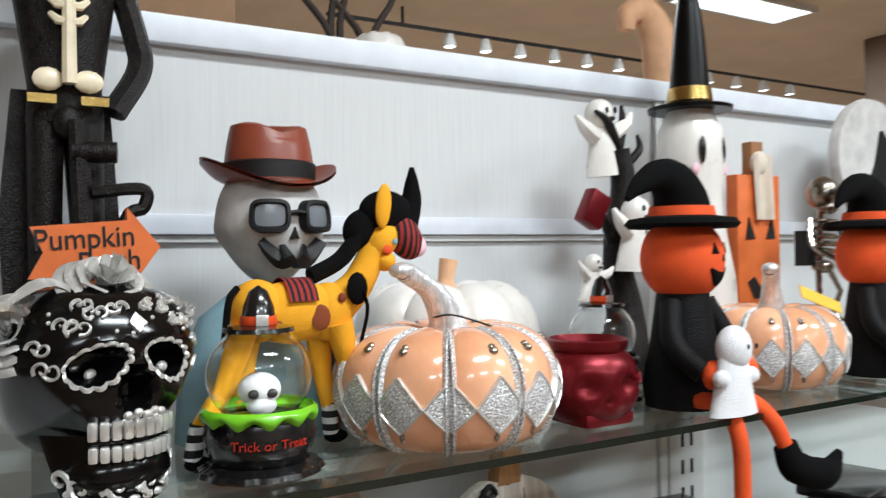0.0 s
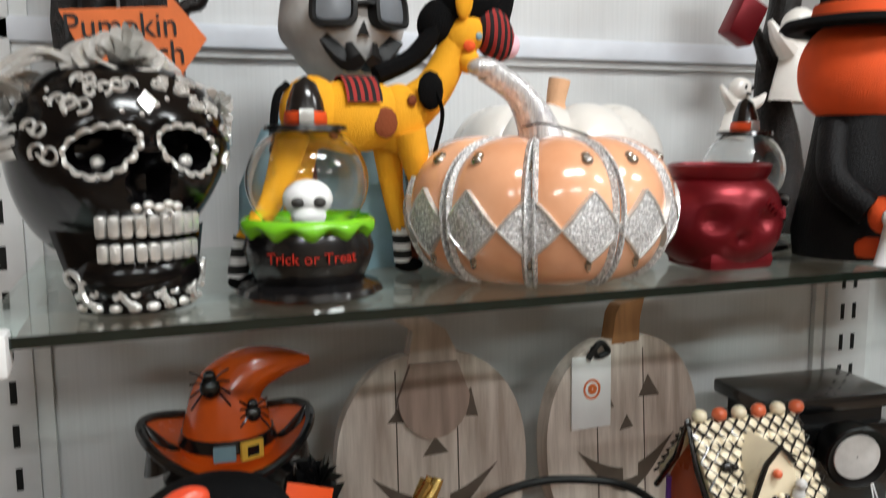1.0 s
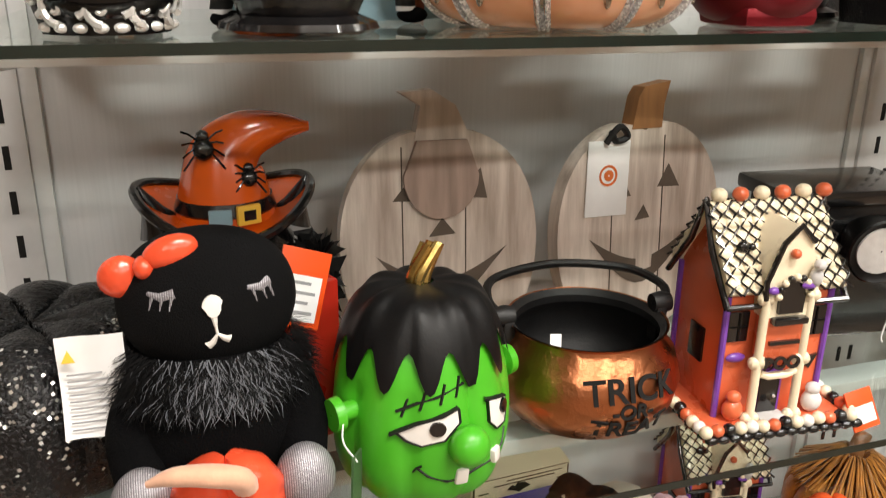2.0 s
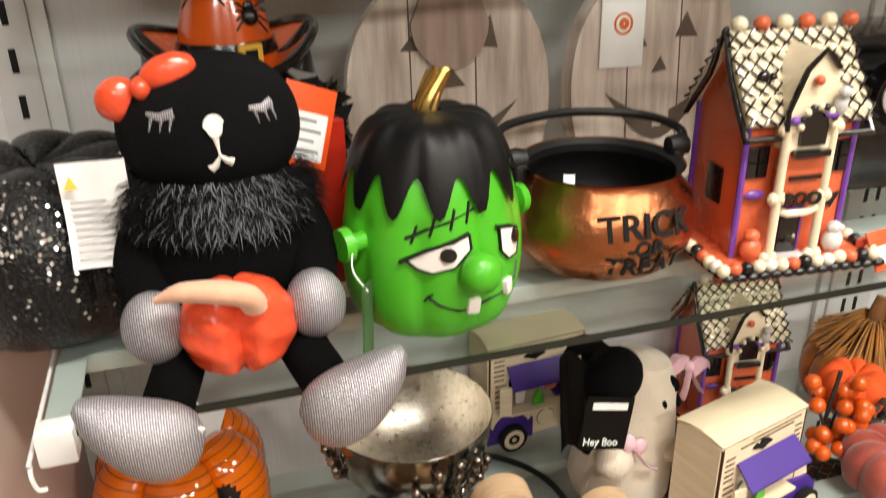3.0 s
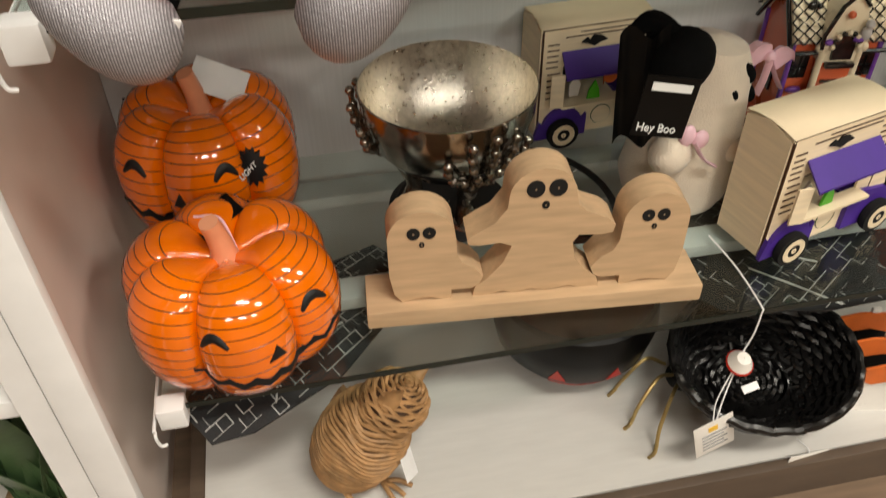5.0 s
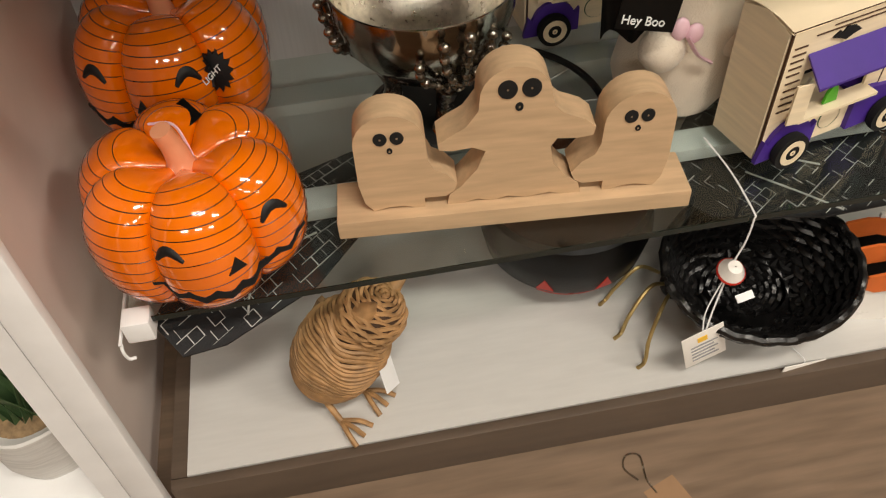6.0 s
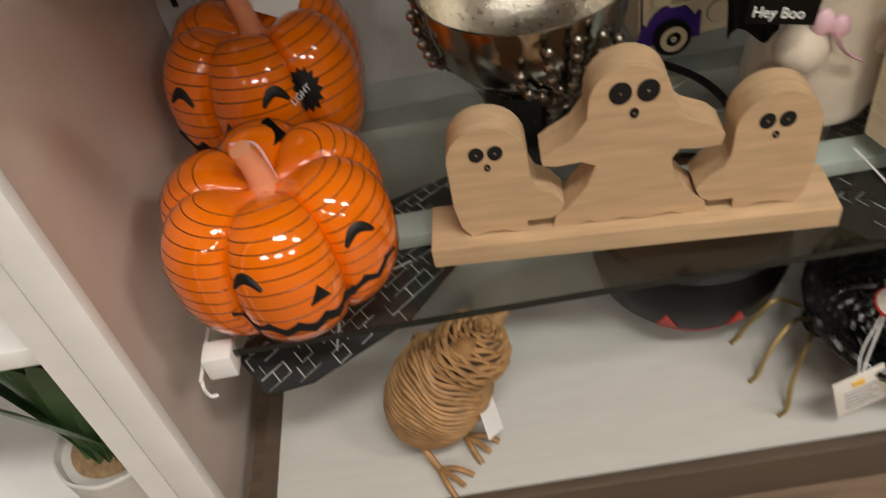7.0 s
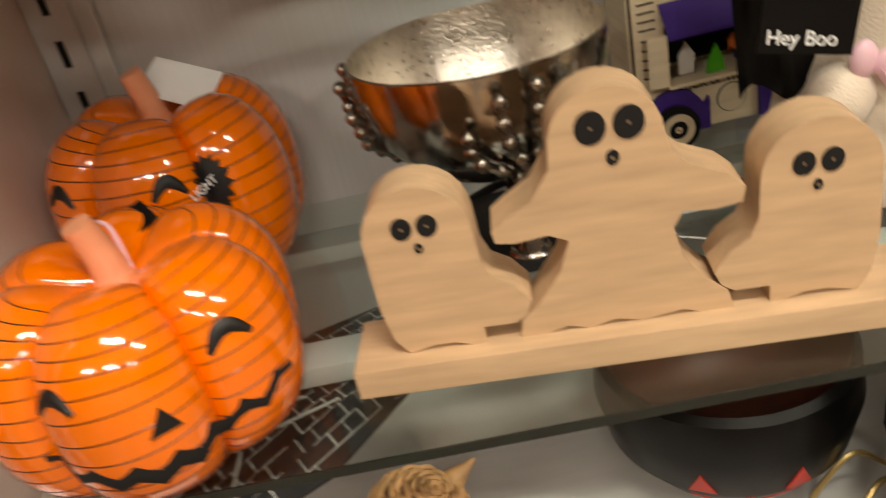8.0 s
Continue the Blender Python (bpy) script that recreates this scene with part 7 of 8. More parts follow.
part("arm", Geo().ball((0.05, -0.050, 0.085), (0.022, 0.018, 0.014), n=18), FURW, B)
for x, z in ((0.052, 0.178), (0.060, 0.150), (0.030, 0.160)):
    part("eye", Geo().ball((x, -0.048 + 0.5 * max(0, x - 0.025), z), (0.008, 0.007, 0.014), n=12, tilt=pose(0, 0, 0, 0, -25, 0)), FELTBLK, B)
part("chest_bow", Geo().ball((-0.028, -0.07, 0.128), (0.010, 0.006, 0.014), n=12).ball((-0.012, -0.072, 0.122), (0.010, 0.006, 0.012), n=12).tube(smoothstep_pts([(-0.02, -0.074, 0.12), (-0.008, -0.08, 0.10), (0.01, -0.078, 0.086)]), 0.005, 6, flat=0.4), PINK, B, "pink ribbon bow")
def ribbon_loop(cx, cz, s, tilt):
    """One soft loop of a ribbon bow, pinched at its knot."""
    T = Matrix.Translation((cx, -0.006, cz)) @ pose(0, 0, 0, 0, tilt, 0)
    return lambda u, v: T @ Vector((s * 0.030 * v, (u - 0.5) * 0.012 * (0.3 + v), 0.016 * math.sin(math.pi * v) ** 0.7 * math.cos(2 * math.pi * u) + 0.002 * math.sin(9 * v)))


for s_, tilt in ((1, 14), (-1, 20)):
    part("head_bow", Geo().grid(ribbon_loop(0.092, 0.180, s_, tilt), 14, 12), PINK, B, "pale pink ribbon loop")
part("bow_knot", Geo().ball((0.092, -0.008, 0.180), (0.007, 0.007, 0.008), n=10).tube(smoothstep_pts([(0.092, -0.010, 0.178), (0.100, -0.016, 0.158), (0.110, -0.016, 0.142)]), 0.006, 6, flat=0.3).tube(smoothstep_pts([(0.092, -0.010, 0.178), (0.084, -0.018, 0.156), (0.080, -0.018, 0.138)]), 0.006, 6, flat=0.3), PINK, B, "pale pink ribbon tails")
cd = part("greeting_card", Geo().box(-0.032, 0.032, -0.0008, 0.0008, -0.034, 0.034), DARKGLAZE, B, "black card with white script", m=pose(-0.072, -0.088, 0.182, -8, 13, 0))
lettering("lettering", "Hey Boo", 0.0135, WHITEP, cd, pose(-0.004, -0.0016, -0.028, 90, 0, 0), "white script letters")
part("white_strip", Geo().box(-0.024, 0.024, -0.0018, -0.0010, 0.018, 0.027), WHITEP, cd)
part("witch_fabric", Geo().grid(lambda u, v: (-0.10 + 0.06 * u, -0.03 + 0.02 * v + 0.006 * math.sin(9 * u), 0.10 + 0.13 * v + 0.008 * math.sin(7 * u)), 10, 8, wrap=False), DARKGLAZE, B, "black patterned cloth")

# gold and russet velvet pumpkins, berries
P = thing("velvet_pumpkin", pose(1.205, 1.093, S3), "large gold velvet pumpkin with a fringed top", "pumpkin decoration", "velvet pumpkins")
fn = gourd(0.095, 0.13, 12, 0.1, dip=0.15)
part("body", gourd_geo(Geo(), fn, 96, 28), GOLDVEL, P)
g = Geo()
rnd = random.Random(12)
for i in range(240):
    a = rnd.uniform(0, 2 * math.pi)
    g.tube(smoothstep_pts([(0.01 * math.sin(a), -0.01 * math.cos(a), 0.15), (0.03 * math.sin(a), -0.03 * math.cos(a), 0.15 + rnd.uniform(-0.01, 0.01)), (0.085 * math.sin(a), -0.085 * math.cos(a), 0.10 + rnd.uniform(-0.02, 0.02))], 3), 0.0016, 4)
tagged(part("fringe", g, GOLDVEL, P, "gold thread fringe"), kind="stuff")
part("stem", Geo().tube(smoothstep_pts([(0, 0, 0.12), (0, 0, 0.16), (0.01, 0, 0.19)]), 0.012, 10), STEMWOOD, P)
P = thing("velvet_pumpkin", pose(1.105, 0.913, S3), "russet velvet pumpkin with deep soft ribs", "pumpkin decoration", "velvet pumpkins")
part("body", gourd_geo(Geo(), gourd(0.075, 0.085, 10, 0.2, dip=0.2), 90, 28), REDVEL, P)
part("stem", Geo().tube(smoothstep_pts([(0, 0, 0.07), (0, 0, 0.1), (0.01, 0, 0.115)]), 0.009, 8), STEMWOOD, P)
BE = thing("berry_spray", pose(1.06, 0.998, S3), "spray of glossy orange berries with an orange pumpkin and dark leaves", "artificial spray")
rnd = random.Random(9)
for i in range(22):
    x, y, z = rnd.uniform(-0.05, 0.035), rnd.uniform(-0.03, 0.03), rnd.uniform(0.03, 0.15)
    part("berry", Geo().ball((x, y, z), 0.0115, n=12), ORANGEG, BE)
part("twig", Geo().tube(smoothstep_pts([(0, 0, 0), (-0.01, 0, 0.06), (0.0, 0, 0.15)]), 0.003, 6).tube(smoothstep_pts([(0, 0, 0.04), (-0.03, -0.01, 0.09), (-0.04, 0, 0.12)]), 0.0025, 6).tube(smoothstep_pts([(0, 0, 0.03), (0.02, 0.01, 0.08), (0.03, 0, 0.12)]), 0.0025, 6), BRANCH, BE)
part("mini_pumpkin", gourd_geo(Geo(), gourd(0.05, 0.07, 8, 0.1), 48, 18), ORANGE, BE, m=pose(0.06, 0.03, 0.06))
for i in range(16):
    a = rnd.uniform(0, 6.28)
    part("pine_scale", Geo().ball((0.055 + 0.03 * math.cos(a), -0.01 + 0.02 * math.sin(a), 0.05 + 0.004 * i), (0.012, 0.008, 0.005), n=6), BRANCH, BE)

# black web-patterned mats under the third shelf
def web_mat(m, outline, label, drop, density):
    Wm = thing("web_mat", m, label, "placemat", "web placemats")
    n = len(outline)
    g = Geo()
    cx, cy = sum(p[0] for p in outline) / n, sum(p[1] for p in outline) / n
    zz = lambda x, y: -drop * max(0.0, (cy - y)) / 0.1
    verts = [(cx, cy, zz(cx, cy))]
    for k in (0.5, 1.0):
        verts += [(cx + (x - cx) * k, cy + (y - cy) * k, zz(cx + (x - cx) * k, cy + (y - cy) * k)) for x, y in outline]
    low = [(x, y, z - 0.002) for x, y, z in verts]
    faces = [(0, 1 + i, 1 + (i + 1) % n) for i in range(n)] + [(1 + i, 1 + n + i, 1 + n + (i + 1) % n, 1 + (i + 1) % n) for i in range(n)]
    k = len(verts)
    part("cloth", Geo().add(verts + low, faces + [tuple(j + k for j in reversed(f)) for f in faces] + [(1 + n + i, 1 + n + i + k, 1 + n + (i + 1) % n + k, 1 + n + (i + 1) % n) for i in range(n)]), CLOTHB, Wm)

    def inside(x, y):
        return all((outline[(i + 1) % n][0] - outline[i][0]) * (y - outline[i][1]) - (outline[(i + 1) % n][1] - outline[i][1]) * (x - outline[i][0]) > 0 for i in range(n))
    g = Geo()
    x0, x1 = min(p[0] for p in outline), max(p[0] for p in outline)
    y0, y1 = min(p[1] for p in outline), max(p[1] for p in outline)
    rot = 0.6
    st = 0.0135
    span = int(0.5 / st)
    rr = random.Random(int(cx * 100))
    for i in range(-span, span):
        for j in range(-span, span):
            shift = 0.5 * st * (i % 2)
            for u0, v0, u1, v1 in ((j * st, i * st, (j + 1) * st, i * st), (j * st + shift, i * st, j * st + shift, (i + 1) * st)):
                a = (cx + u0 * math.cos(rot) - v0 * math.sin(rot), cy + u0 * math.sin(rot) + v0 * math.cos(rot))
                b = (cx + u1 * math.cos(rot) - v1 * math.sin(rot), cy + u1 * math.sin(rot) + v1 * math.cos(rot))
                if inside(*a) and inside(*b) and rr.random() < density:
                    d = Vector((b[0] - a[0], b[1] - a[1], 0)).normalized()
                    s = Vector((-d.y, d.x, 0)) * rr.uniform(0.00025, 0.0007)
                    pa, pb = Vector((*a, zz(*a) + 0.0006)), Vector((*b, zz(*b) + 0.0006))
                    g.add([pa + s, pb + s, pb - s, pa - s], [(0, 1, 2, 3)])
                    g.add([p + Vector((0, 0, -0.0034)) for p in (pa + s, pb + s, pb - s, pa - s)], [(3, 2, 1, 0)])
    for k in range(7):
        a0 = rr.uniform(0, math.pi)
        mx, my = cx + rr.uniform(-0.3, 0.3) * (x1 - x0), cy + rr.uniform(-0.3, 0.3) * (y1 - y0)
        L = rr.uniform(0.03, 0.07)
        pa, pb = (mx - L * math.cos(a0), my - L * math.sin(a0)), (mx + L * math.cos(a0), my + L * math.sin(a0))
        if inside(*pa) and inside(*pb):
            g.tube([(*pa, zz(*pa) + 0.001), (mx, my, zz(mx, my) + 0.002), (*pb, zz(*pb) + 0.001)], 0.0012, 5)
    tagged(part("thread", g, WEB, Wm, "pale cobweb threads"), kind="stuff")


web_mat(pose(0, 0.013, S3 - 0.029), [(0.125, 0.835), (0.155, 0.795), (0.20, 0.80), (0.30, 0.845), (0.375, 0.915), (0.40, 0.98), (0.36, 1.03), (0.28, 1.00), (0.18, 0.93)], "black cobweb placemat sagging under the glass shelf", 0.035, 0.75)
web_mat(pose(0, 0.013, S3 - 0.029), [(0.69, 0.90), (0.74, 0.84), (0.86, 0.815), (1.02, 0.82), (1.12, 0.88), (1.12, 1.0), (1.0, 1.08), (0.82, 1.06)], "black cobweb placemat under the glass shelf", 0.01, 0.4)

# ---- on the deck ----
O = thing("wicker_owl", pose(0.276, 0.848, DZ, 0, 0, 48), "woven straw owl with wire feet and a white tag", "owl decoration")
BT = pose(0, 0, 0, 0, 0, -48) @ pose(-0.012, 0, 0.006, 0, 31, 0) @ pose(0, 0, 0, 0, 0, 48)
ofn = lambda th, ph: tuple(BT @ Vector((0.050 * math.cos(ph) ** 0.8 * math.sin(th), -0.052 * math.cos(ph) ** 0.8 * math.cos(th), 0.088 + 0.072 * math.sin(ph))))
# Dark core colour stands for the shade between the straw strands.
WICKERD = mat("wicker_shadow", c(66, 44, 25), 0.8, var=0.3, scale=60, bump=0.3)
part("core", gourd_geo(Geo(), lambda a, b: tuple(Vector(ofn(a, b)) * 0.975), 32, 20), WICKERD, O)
g = Geo()
rnd = random.Random(21)
for i in range(30):
    b0 = -1.3 + i * 0.083
    pts = [Vector(ofn(a, b0 + 0.10 * abs(((a / 0.7 + i * 0.13) % 2) - 1) - 0.05)) for a in np.linspace(-math.pi, math.pi, 40)]
    k = rnd.uniform(-0.02, 0.02)
    g.tube([p * (1.004 + 0.012 * math.sin(j * 0.9 + i * 2.1 + k) + rnd.uniform(-0.004, 0.004)) for j, p in enumerate(pts)], rnd.uniform(0.0022, 0.0031), 5)
tagged(part("weave", g, WICKER, O, "plaited straw strands"), kind="stuff")
# Head ball in the same dark brown, as shade behind the coils.
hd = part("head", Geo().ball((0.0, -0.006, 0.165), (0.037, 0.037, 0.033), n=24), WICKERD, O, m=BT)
g = Geo()
for i in range(17):
    b0 = -0.9 + i * 0.148
    g.tube([(0.038 * math.cos(b0) * math.sin(a), -0.006 - 0.038 * math.cos(b0) * math.cos(a), 0.165 + 0.034 * math.sin(b0 + 0.10 * math.sin(6 * a + 2.6 * i))) for a in np.linspace(-math.pi, math.pi, 48)], rnd.uniform(0.0019, 0.0028), 5)
tagged(part("head_weave", g, WICKER, hd, "coiled straw strands"), kind="stuff")
for sx in (-1, 1):
    part("ear_tuft", Geo().lathe([(0.001, 0.035), (0.006, 0.02), (0.014, 0.0), (0.001, 0.0)], 10, M=pose(sx * 0.024, -0.004, 0.180, 10, sx * 18, 0)), WICKER, hd)
    ft = Geo().tube([(sx * 0.018, -0.02, 0.03), (sx * 0.024, -0.048, 0.008)], 0.004, 7)
    for k in (-1, 0, 1):
        ft.tube(smoothstep_pts([(sx * 0.024, -0.048, 0.008), (sx * 0.024 + k * 0.010, -0.066, 0.010), (sx * 0.024 + k * 0.016, -0.082, 0.003)]), 0.0032, 6)
    part("foot", ft, WICKER, O, "wrapped wire foot")
part("wing", Geo().prism([(-0.03, 0.03), (0.02, 0.02), (0.04, 0.08), (0.02, 0.12), (-0.02, 0.10)], -0.004, 0.004, M=pose(0.048, 0.0, 0, 0, 0, 82)), WICKER, O)
part("paper_tag", Geo().box(-0.018, 0.018, -0.001, 0.0, -0.022, 0.022, M=pose(0.033, -0.082, 0.066, -30, 35, 10)), WHITEP, O, "white paper tag")

DB = thing("dark_bowl", pose(0.622, 1.000, DZ, 0, 0, -8), "black bowl with a red pumpkin face and copper inside", "bowl")
part("bowl", Geo().lathe([(0.001, 0), (0.05, 0.0), (0.082, 0.018), (0.106, 0.05), (0.114, 0.090), (0.110, 0.126), (0.104, 0.132), (0.107, 0.100), (0.098, 0.052), (0.075, 0.024), (0.001, 0.008)], 64), DARKGLAZE, DB)
dfn = lambda th, ph: (float(np.interp(ph, [0.0, 0.018, 0.05, 0.082, 0.104], [0.05, 0.082, 0.106, 0.112, 0.106])) * math.sin(th), -float(np.interp(ph, [0.0, 0.018, 0.05, 0.082, 0.104], [0.05, 0.082, 0.106, 0.112, 0.106])) * math.cos(th), ph)
for a in (-0.36, 0.36):
    part("eye", Geo().patch(dfn, [(a - 0.11, 0.052), (a + 0.11, 0.052), (a, 0.076)], 0.0012), REDGLAZE, DB, "red painted triangle")
part("nose", Geo().patch(dfn, [(-0.06, 0.036), (0.06, 0.036), (0.0, 0.048)], 0.0012), REDGLAZE, DB)
part("mouth", Geo().strip(dfn, [(-0.5 + 0.1 * i, 0.022 + 0.002 * (i % 2) + 0.0004 * (i - 5) ** 2) for i in range(11)], 0.007, 0.0012), REDGLAZE, DB)
part("inner", Geo().lathe([(0.1035, 0.124), (0.095, 0.06), (0.07, 0.03), (0.001, 0.014)], 48), mat("brown_glaze", c(92, 44, 28), 0.45, var=0.2, scale=30, bump=0.1), DB, "dull copper-brown inside")

BK = thing("woven_basket", pose(0.826, 0.872, DZ, 0, 0, 0), "shallow black woven rattan basket lying tilted on the deck", "basket")
BM = pose(0, 0, 0.022, 12, 0, 0)
prof = lambda v: (0.055 + 0.062 * v ** 0.6, 0.075 * v)
g = Geo()
for j in range(13):
    r, z = prof(j / 12)
    ph0 = j % 2
    g.tube([((r + 0.004 * math.cos(13 * a + math.pi * ph0)) * math.sin(a), -(r + 0.004 * math.cos(13 * a + math.pi * ph0)) * math.cos(a) * 0.86, z) for a in np.linspace(0, 2 * math.pi, 105)], 0.0050, 6, M=BM)
for j in range(7):
    r = 0.006 + 0.0082 * j
    g.tube([(r * math.sin(a), -r * 0.86 * math.cos(a), 0.003 + 0.0025 * math.cos(13 * a + math.pi * (j % 2))) for a in np.linspace(0, 2 * math.pi, 60)], 0.0046, 6, M=BM)
tagged(part("weave", g, WICKERB, BK, "woven black strands"), kind="stuff")
for i in range(26):
    a = 2 * math.pi * i / 26
    part("stake", Geo().tube([(prof(v)[0] * math.sin(a), -prof(v)[0] * math.cos(a) * 0.86, prof(v)[1]) for v in np.linspace(0, 1, 7)], 0.003, 5, M=BM), WICKERB, BK)
part("rim", Geo().tube([(0.119 * math.sin(a), -0.119 * 0.86 * math.cos(a), 0.078 + 0.002 * math.sin(24 * a)) for a in np.linspace(0, 2 * math.pi, 97)], 0.0065, 8, M=BM), WICKERB, BK)
part("liner", Geo().lathe([(0.120, 0.072), (0.104, 0.036), (0.064, 0.0), (0.001, -0.002)], 40, M=BM @ Matrix.Diagonal((1, 0.86, 1, 1))), MATTEBLK, BK)
part("sticker", Geo().box(-0.012, 0.012, -0.005, 0.005, 0, 0.001, M=pose(-0.03, -0.045, 0.075, 30, 0, 12)), WHITEP, BK, "small white sticker")
part("foot_ring", Geo().lathe([(0.03, 0.0), (0.06, 0.0), (0.058, 0.02), (0.05, 0.036)], 30), WICKERB, BK)
SPD = thing("wire_spider", pose(0.735, 0.870, DZ), "dark spider body with bent brass wire legs", "spider decoration")
part("body", Geo().ball((0.012, 0.035, 0.016), (0.018, 0.022, 0.014), n=18), MATTEBLK, SPD)
for x0, y0, x1, y1 in ((-0.005, 0.05, -0.088, 0.034), (-0.002, 0.03, -0.086, -0.022), (0.006, 0.02, -0.072, -0.070)):
    part("leg", Geo().tube(smoothstep_pts([(x0, y0, 0.03), (x0 * 0.6 + x1 * 0.4, y0 * 0.6 + y1 * 0.4, 0.056), (x0 * 0.25 + x1 * 0.75, y0 * 0.25 + y1 * 0.75, 0.03), (x1 + 0.012, y1 + 0.008, 0.003), (x1, y1, 0.003)]), 0.0026, 7), BRONZE, SPD, "brass wire leg")

# ghost garland cards further along the deck
GC = thing("ghost_card_stack", pose(0.990, 0.812, DZ, 0, 0, -12), "row of white ghost cut-outs wearing orange pumpkin hats", "garland")
for r in range(3):
    gd = part("ghost_card", Geo().prism([(-0.05, 0), (0.06, 0), (0.058, 0.05), (0.052, 0.068), (0.03, 0.078), (0.0, 0.075), (-0.03, 0.08), (-0.05, 0.066)], -0.003 + r * 0.045, 0.001 + r * 0.045), WHITEC if r == 0 else DARKGLAZE, GC)
    part("hat", Geo().prism([(-0.048, 0.066), (-0.03, 0.058), (0.0, 0.066), (0.03, 0.058), (0.052, 0.068), (0.048, 0.086), (0.02, 0.094), (-0.02, 0.094), (-0.044, 0.086)], -0.007 + r * 0.045, -0.0032 + r * 0.045), ORANGESIGN, gd, "orange pumpkin hat")
    part("knob", Geo().box(-0.006, 0.006, -0.006 + r * 0.045, 0.0 + r * 0.045, 0.094, 0.102, bev=0.002), WHITEC, gd)
    if r == 0:
        for k in range(3):
            part("print_bar", Geo().box(0.008 + k * 0.012, 0.014 + k * 0.012, -0.0042, -0.0031, 0.03, 0.046), MATTEBLK, gd)

# string with a bell and tags hanging over the shelf edge
TS = thing("bell_tag_string", pose(0.757, 0.938, S3), "white string with a small bell and paper tag", "hang tag")
part("string", Geo().tube(smoothstep_pts([(0.0, 0.0, 0.002), (0.006, -0.06, 0.002), (0.004, -0.122, 0.0025), (0.003, -0.1285, -0.004), (0.0, -0.131, -0.035), (-0.008, -0.133, -0.068), (-0.024, -0.148, -0.12), (-0.032, -0.158, -0.148)]), 0.0011, 5).tube(smoothstep_pts([(-0.008, -0.133, -0.068), (-0.032, -0.148, -0.12), (-0.036, -0.158, -0.148)]), 0.0009, 5), WHITEP, TS)
part("bell", Geo().lathe([(0.001, 0.014), (0.008, 0.013), (0.013, 0.004), (0.016, -0.002), (0.014, -0.003), (0.001, -0.002)], 20, M=pose(-0.008, -0.135, -0.076, 20, 0, 0)), WHITEC, TS, "small white bell with a red rim")
part("bell_rim", Geo().lathe([(0.001, -0.0035), (0.0155, -0.0035), (0.0165, -0.001), (0.015, 0.001)], 20, M=pose(-0.008, -0.135, -0.076, 20, 0, 0)), REDGLAZE, TS)
tg = part("paper_tag", Geo().box(-0.022, 0.022, -0.001, 0.0, -0.056, 0.0, bev=0.0004), TABLETAG, TS, "white printed paper tag", m=pose(-0.038, -0.160, -0.145, 0, -16, 8) @ Matrix.Scale(1.2, 4))
for i in range(5):
    part("print_line", Geo().box(-0.014, 0.014 - 0.004 * (i % 2), -0.0018, -0.0012, -0.0008, 0.0008), PRINT, tg, m=pose(0, 0, -0.022 - i * 0.006))
part("mark", Geo().box(-0.006, 0.004, -0.0018, -0.0012, -0.016, -0.008), YELTAG, tg)
PT = thing("price_tag", pose(0.862, 0.7645, DZ - 0.008, 0, 0, 6), "white price tag hanging over the deck edge", "price tag")
part("card", Geo().box(-0.03, 0.03, -0.0016, 0.0, -0.042, 0.012, bev=0.0005, M=pose(0, 0, 0, 0, 8, 0)), TABLETAG, PT)
part("loop", Geo().tube(smoothstep_pts([(0.0, -0.001, 0.008), (0.002, 0.004, 0.014), (0.0, 0.024, 0.0105)]), 0.0009, 5), WHITEP, PT)
for i in range(3):
    part("print_bar", Geo().box(-0.02, 0.02 - 0.01 * (i == 1), -0.0026, -0.0018, -0.002, 0.002), PRINT, PT, m=pose(0, 0, -0.006 - i * 0.008, 0, 8, 0))
for i in range(14):
    part("barcode_bar", Geo().box(-0.0007, 0.0007 - 0.0006 * (i % 3 == 0), -0.0026, -0.0018, -0.005, 0.005), MATTEBLK, PT, m=pose(-0.014 + i * 0.0022, 0, -0.032, 0, 8, 0))

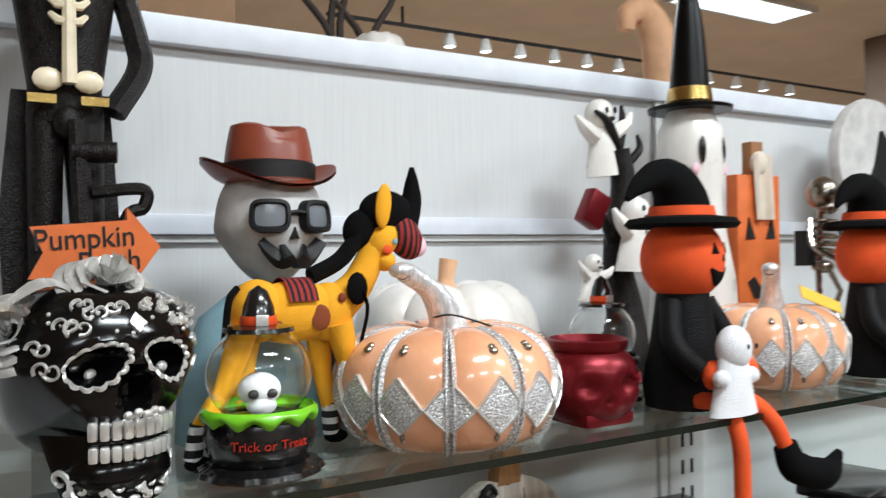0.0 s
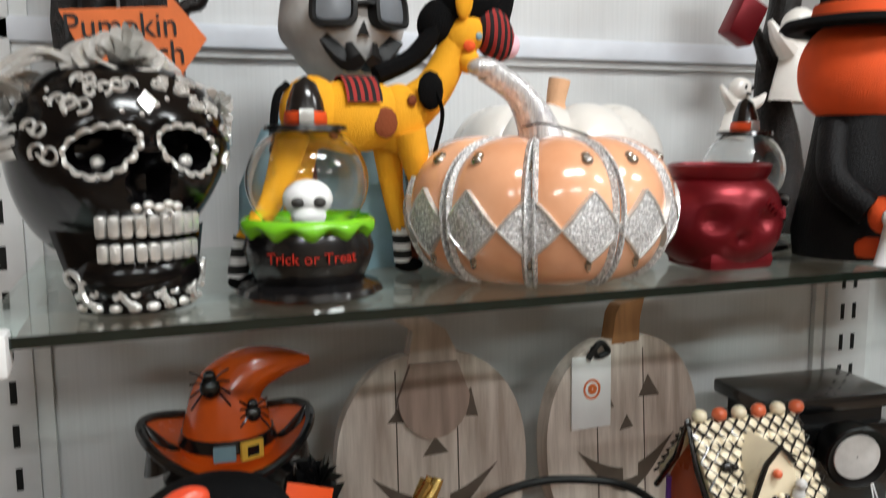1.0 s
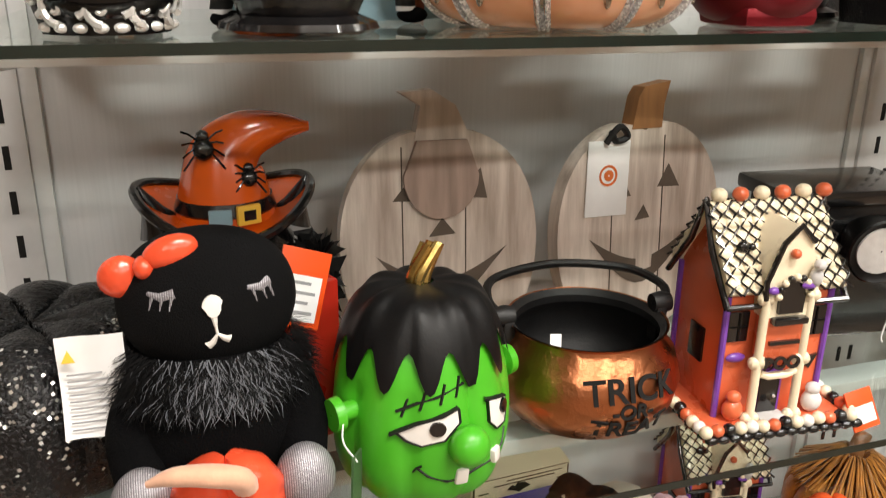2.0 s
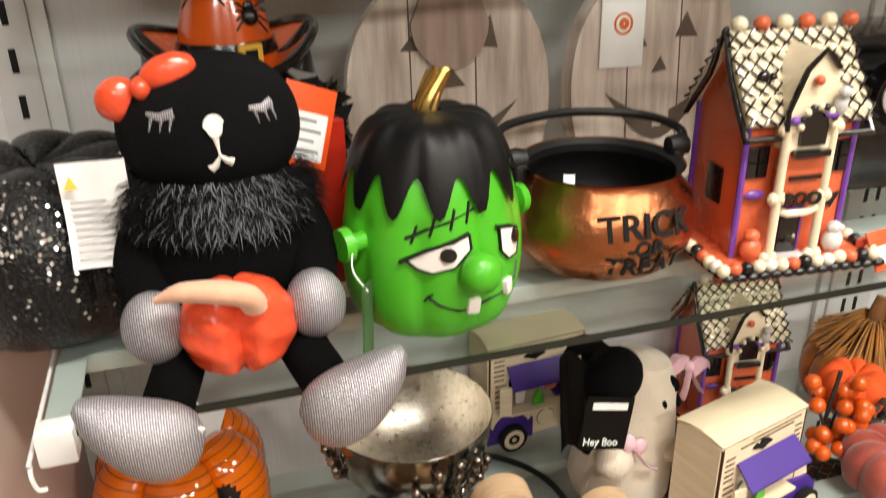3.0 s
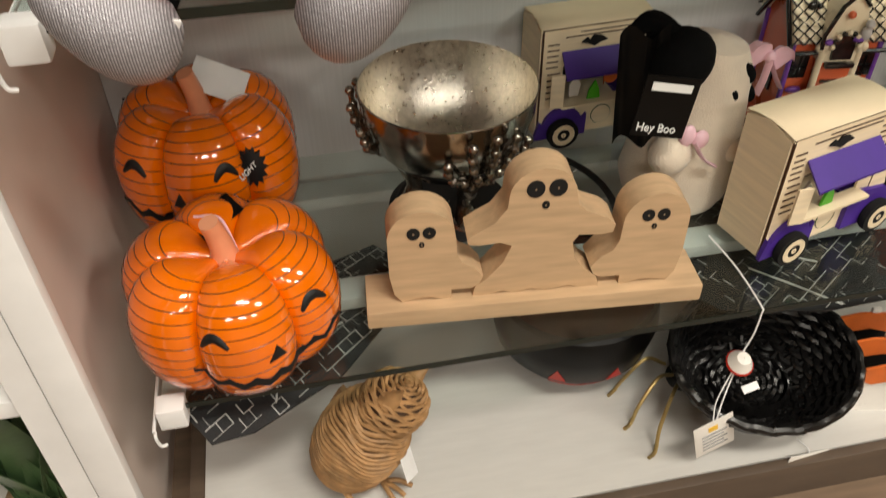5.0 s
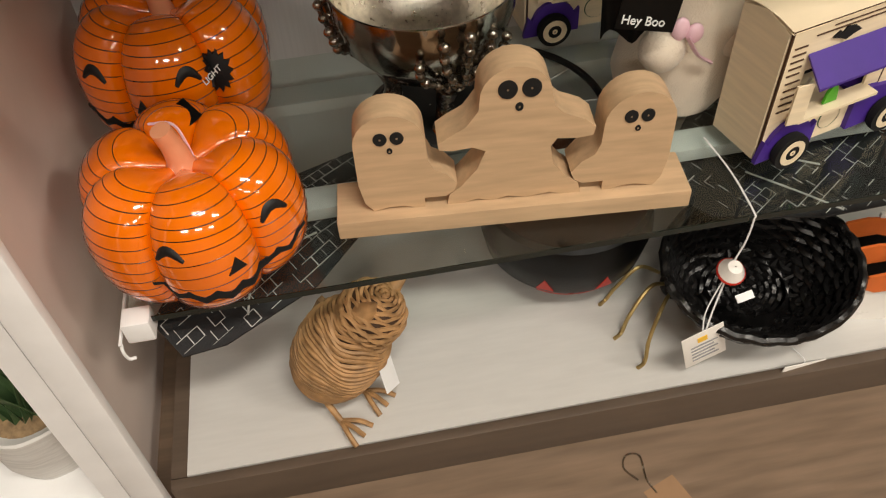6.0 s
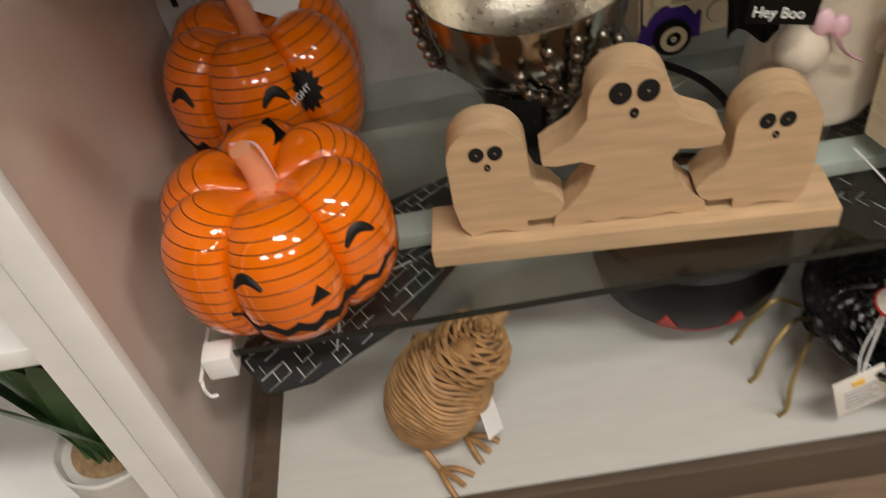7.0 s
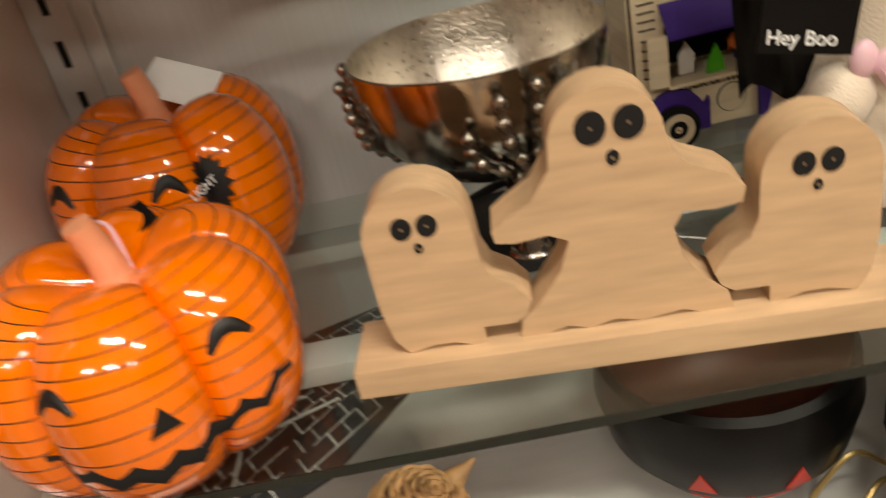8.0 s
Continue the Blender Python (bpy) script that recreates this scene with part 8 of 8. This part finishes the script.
# ---- neighbour bay: aloe in a pot ----
AL = thing("aloe_plant", pose(-0.030, 0.828, 0.1755) @ Matrix.Scale(1.32, 4), "small green aloe in a ribbed white pot", "potted plant")
part("pot", Geo().lathe([(0.001, 0), (0.036, 0), (0.042, 0.02), (0.045, 0.07), (0.043, 0.072), (0.040, 0.066), (0.001, 0.062)], 40, rib=lambda t: 1 + 0.01 * math.cos(30 * t)), POT, AL, "ribbed white pot")
tagged(part("gravel", Geo().lathe([(0.040, 0.064), (0.02, 0.068), (0.001, 0.069)], 24), SOIL, AL), kind="stuff")
rnd = random.Random(31)
for i in range(16):
    a = 2.399 * i
    ln = 0.13 + 0.07 * rnd.random()
    out = 0.08 + 0.2 * rnd.random()

    def lf(u, v, a=a, ln=ln, out=out):
        w = 0.022 * (1 - v) ** 0.6
        x = 0.008 + ln * out * v + 0.02 * v * v
        z = 0.066 + ln * v * (1.1 - 0.35 * v * out)
        s = (u - 0.5) * 2
        th = 0.004 * (1 - v)
        yy = w * math.sin(math.pi * s)
        zz = z - th * math.cos(math.pi * s) - 0.5 * w * (1 - abs(math.sin(math.pi * s)))
        return (x * math.cos(a) - yy * math.sin(a), x * math.sin(a) + yy * math.cos(a), zz)
    part("leaf", Geo().grid(lf, 10, 10), LEAF, AL)

# round wire charger lying round the foot of the silver bowl
RG = thing("wire_charger", pose(0.528, 1.033, S3), "round black wire charger with pale web threads on the glass", "charger plate")
part("ring", Geo().tube([(0.138 * math.cos(a), 0.138 * math.sin(a), 0.005) for a in np.linspace(0, 2 * math.pi, 65)], 0.0045, 8), MATTEBLK, RG)
for k in range(6):
    a0 = math.pi * k / 6
    part("spoke", Geo().tube([(0.136 * math.cos(a0), 0.136 * math.sin(a0), 0.002), (-0.136 * math.cos(a0), -0.136 * math.sin(a0), 0.002)], 0.0010, 5), WEB, RG, "pale thread")

# wire hanger with a tag dropped on the floor
HG = thing("wire_hanger", pose(0.635, 0.690, FZ), "thin wire hook with a small printed card on the floor", "hanger")
part("hook", Geo().tube(smoothstep_pts([(0.0, 0, 0.002), (-0.012, 0.018, 0.002), (-0.004, 0.034, 0.002), (0.012, 0.030, 0.002), (0.010, 0.0, 0.002), (0.016, -0.02, 0.002)]), 0.0014, 5), ANTIQUE, HG)
part("card", Geo().box(-0.014, 0.03, -0.06, -0.012, 0, 0.002, M=pose(0.01, 0, 0, 0, 0, 20)), CARD, HG, "brown printed card")

# floor planks
for r in range(4):
    for q in range(3):
        o = part("plank", Geo().box(-0.598, 0.598, -0.0885, 0.0885, 0, 0.0016), FLOORM, bpy.data.objects["floor"], m=pose(-0.4 + q * 1.2 + 0.37 * (r % 3), 0.67 - r * 0.18, FZ))
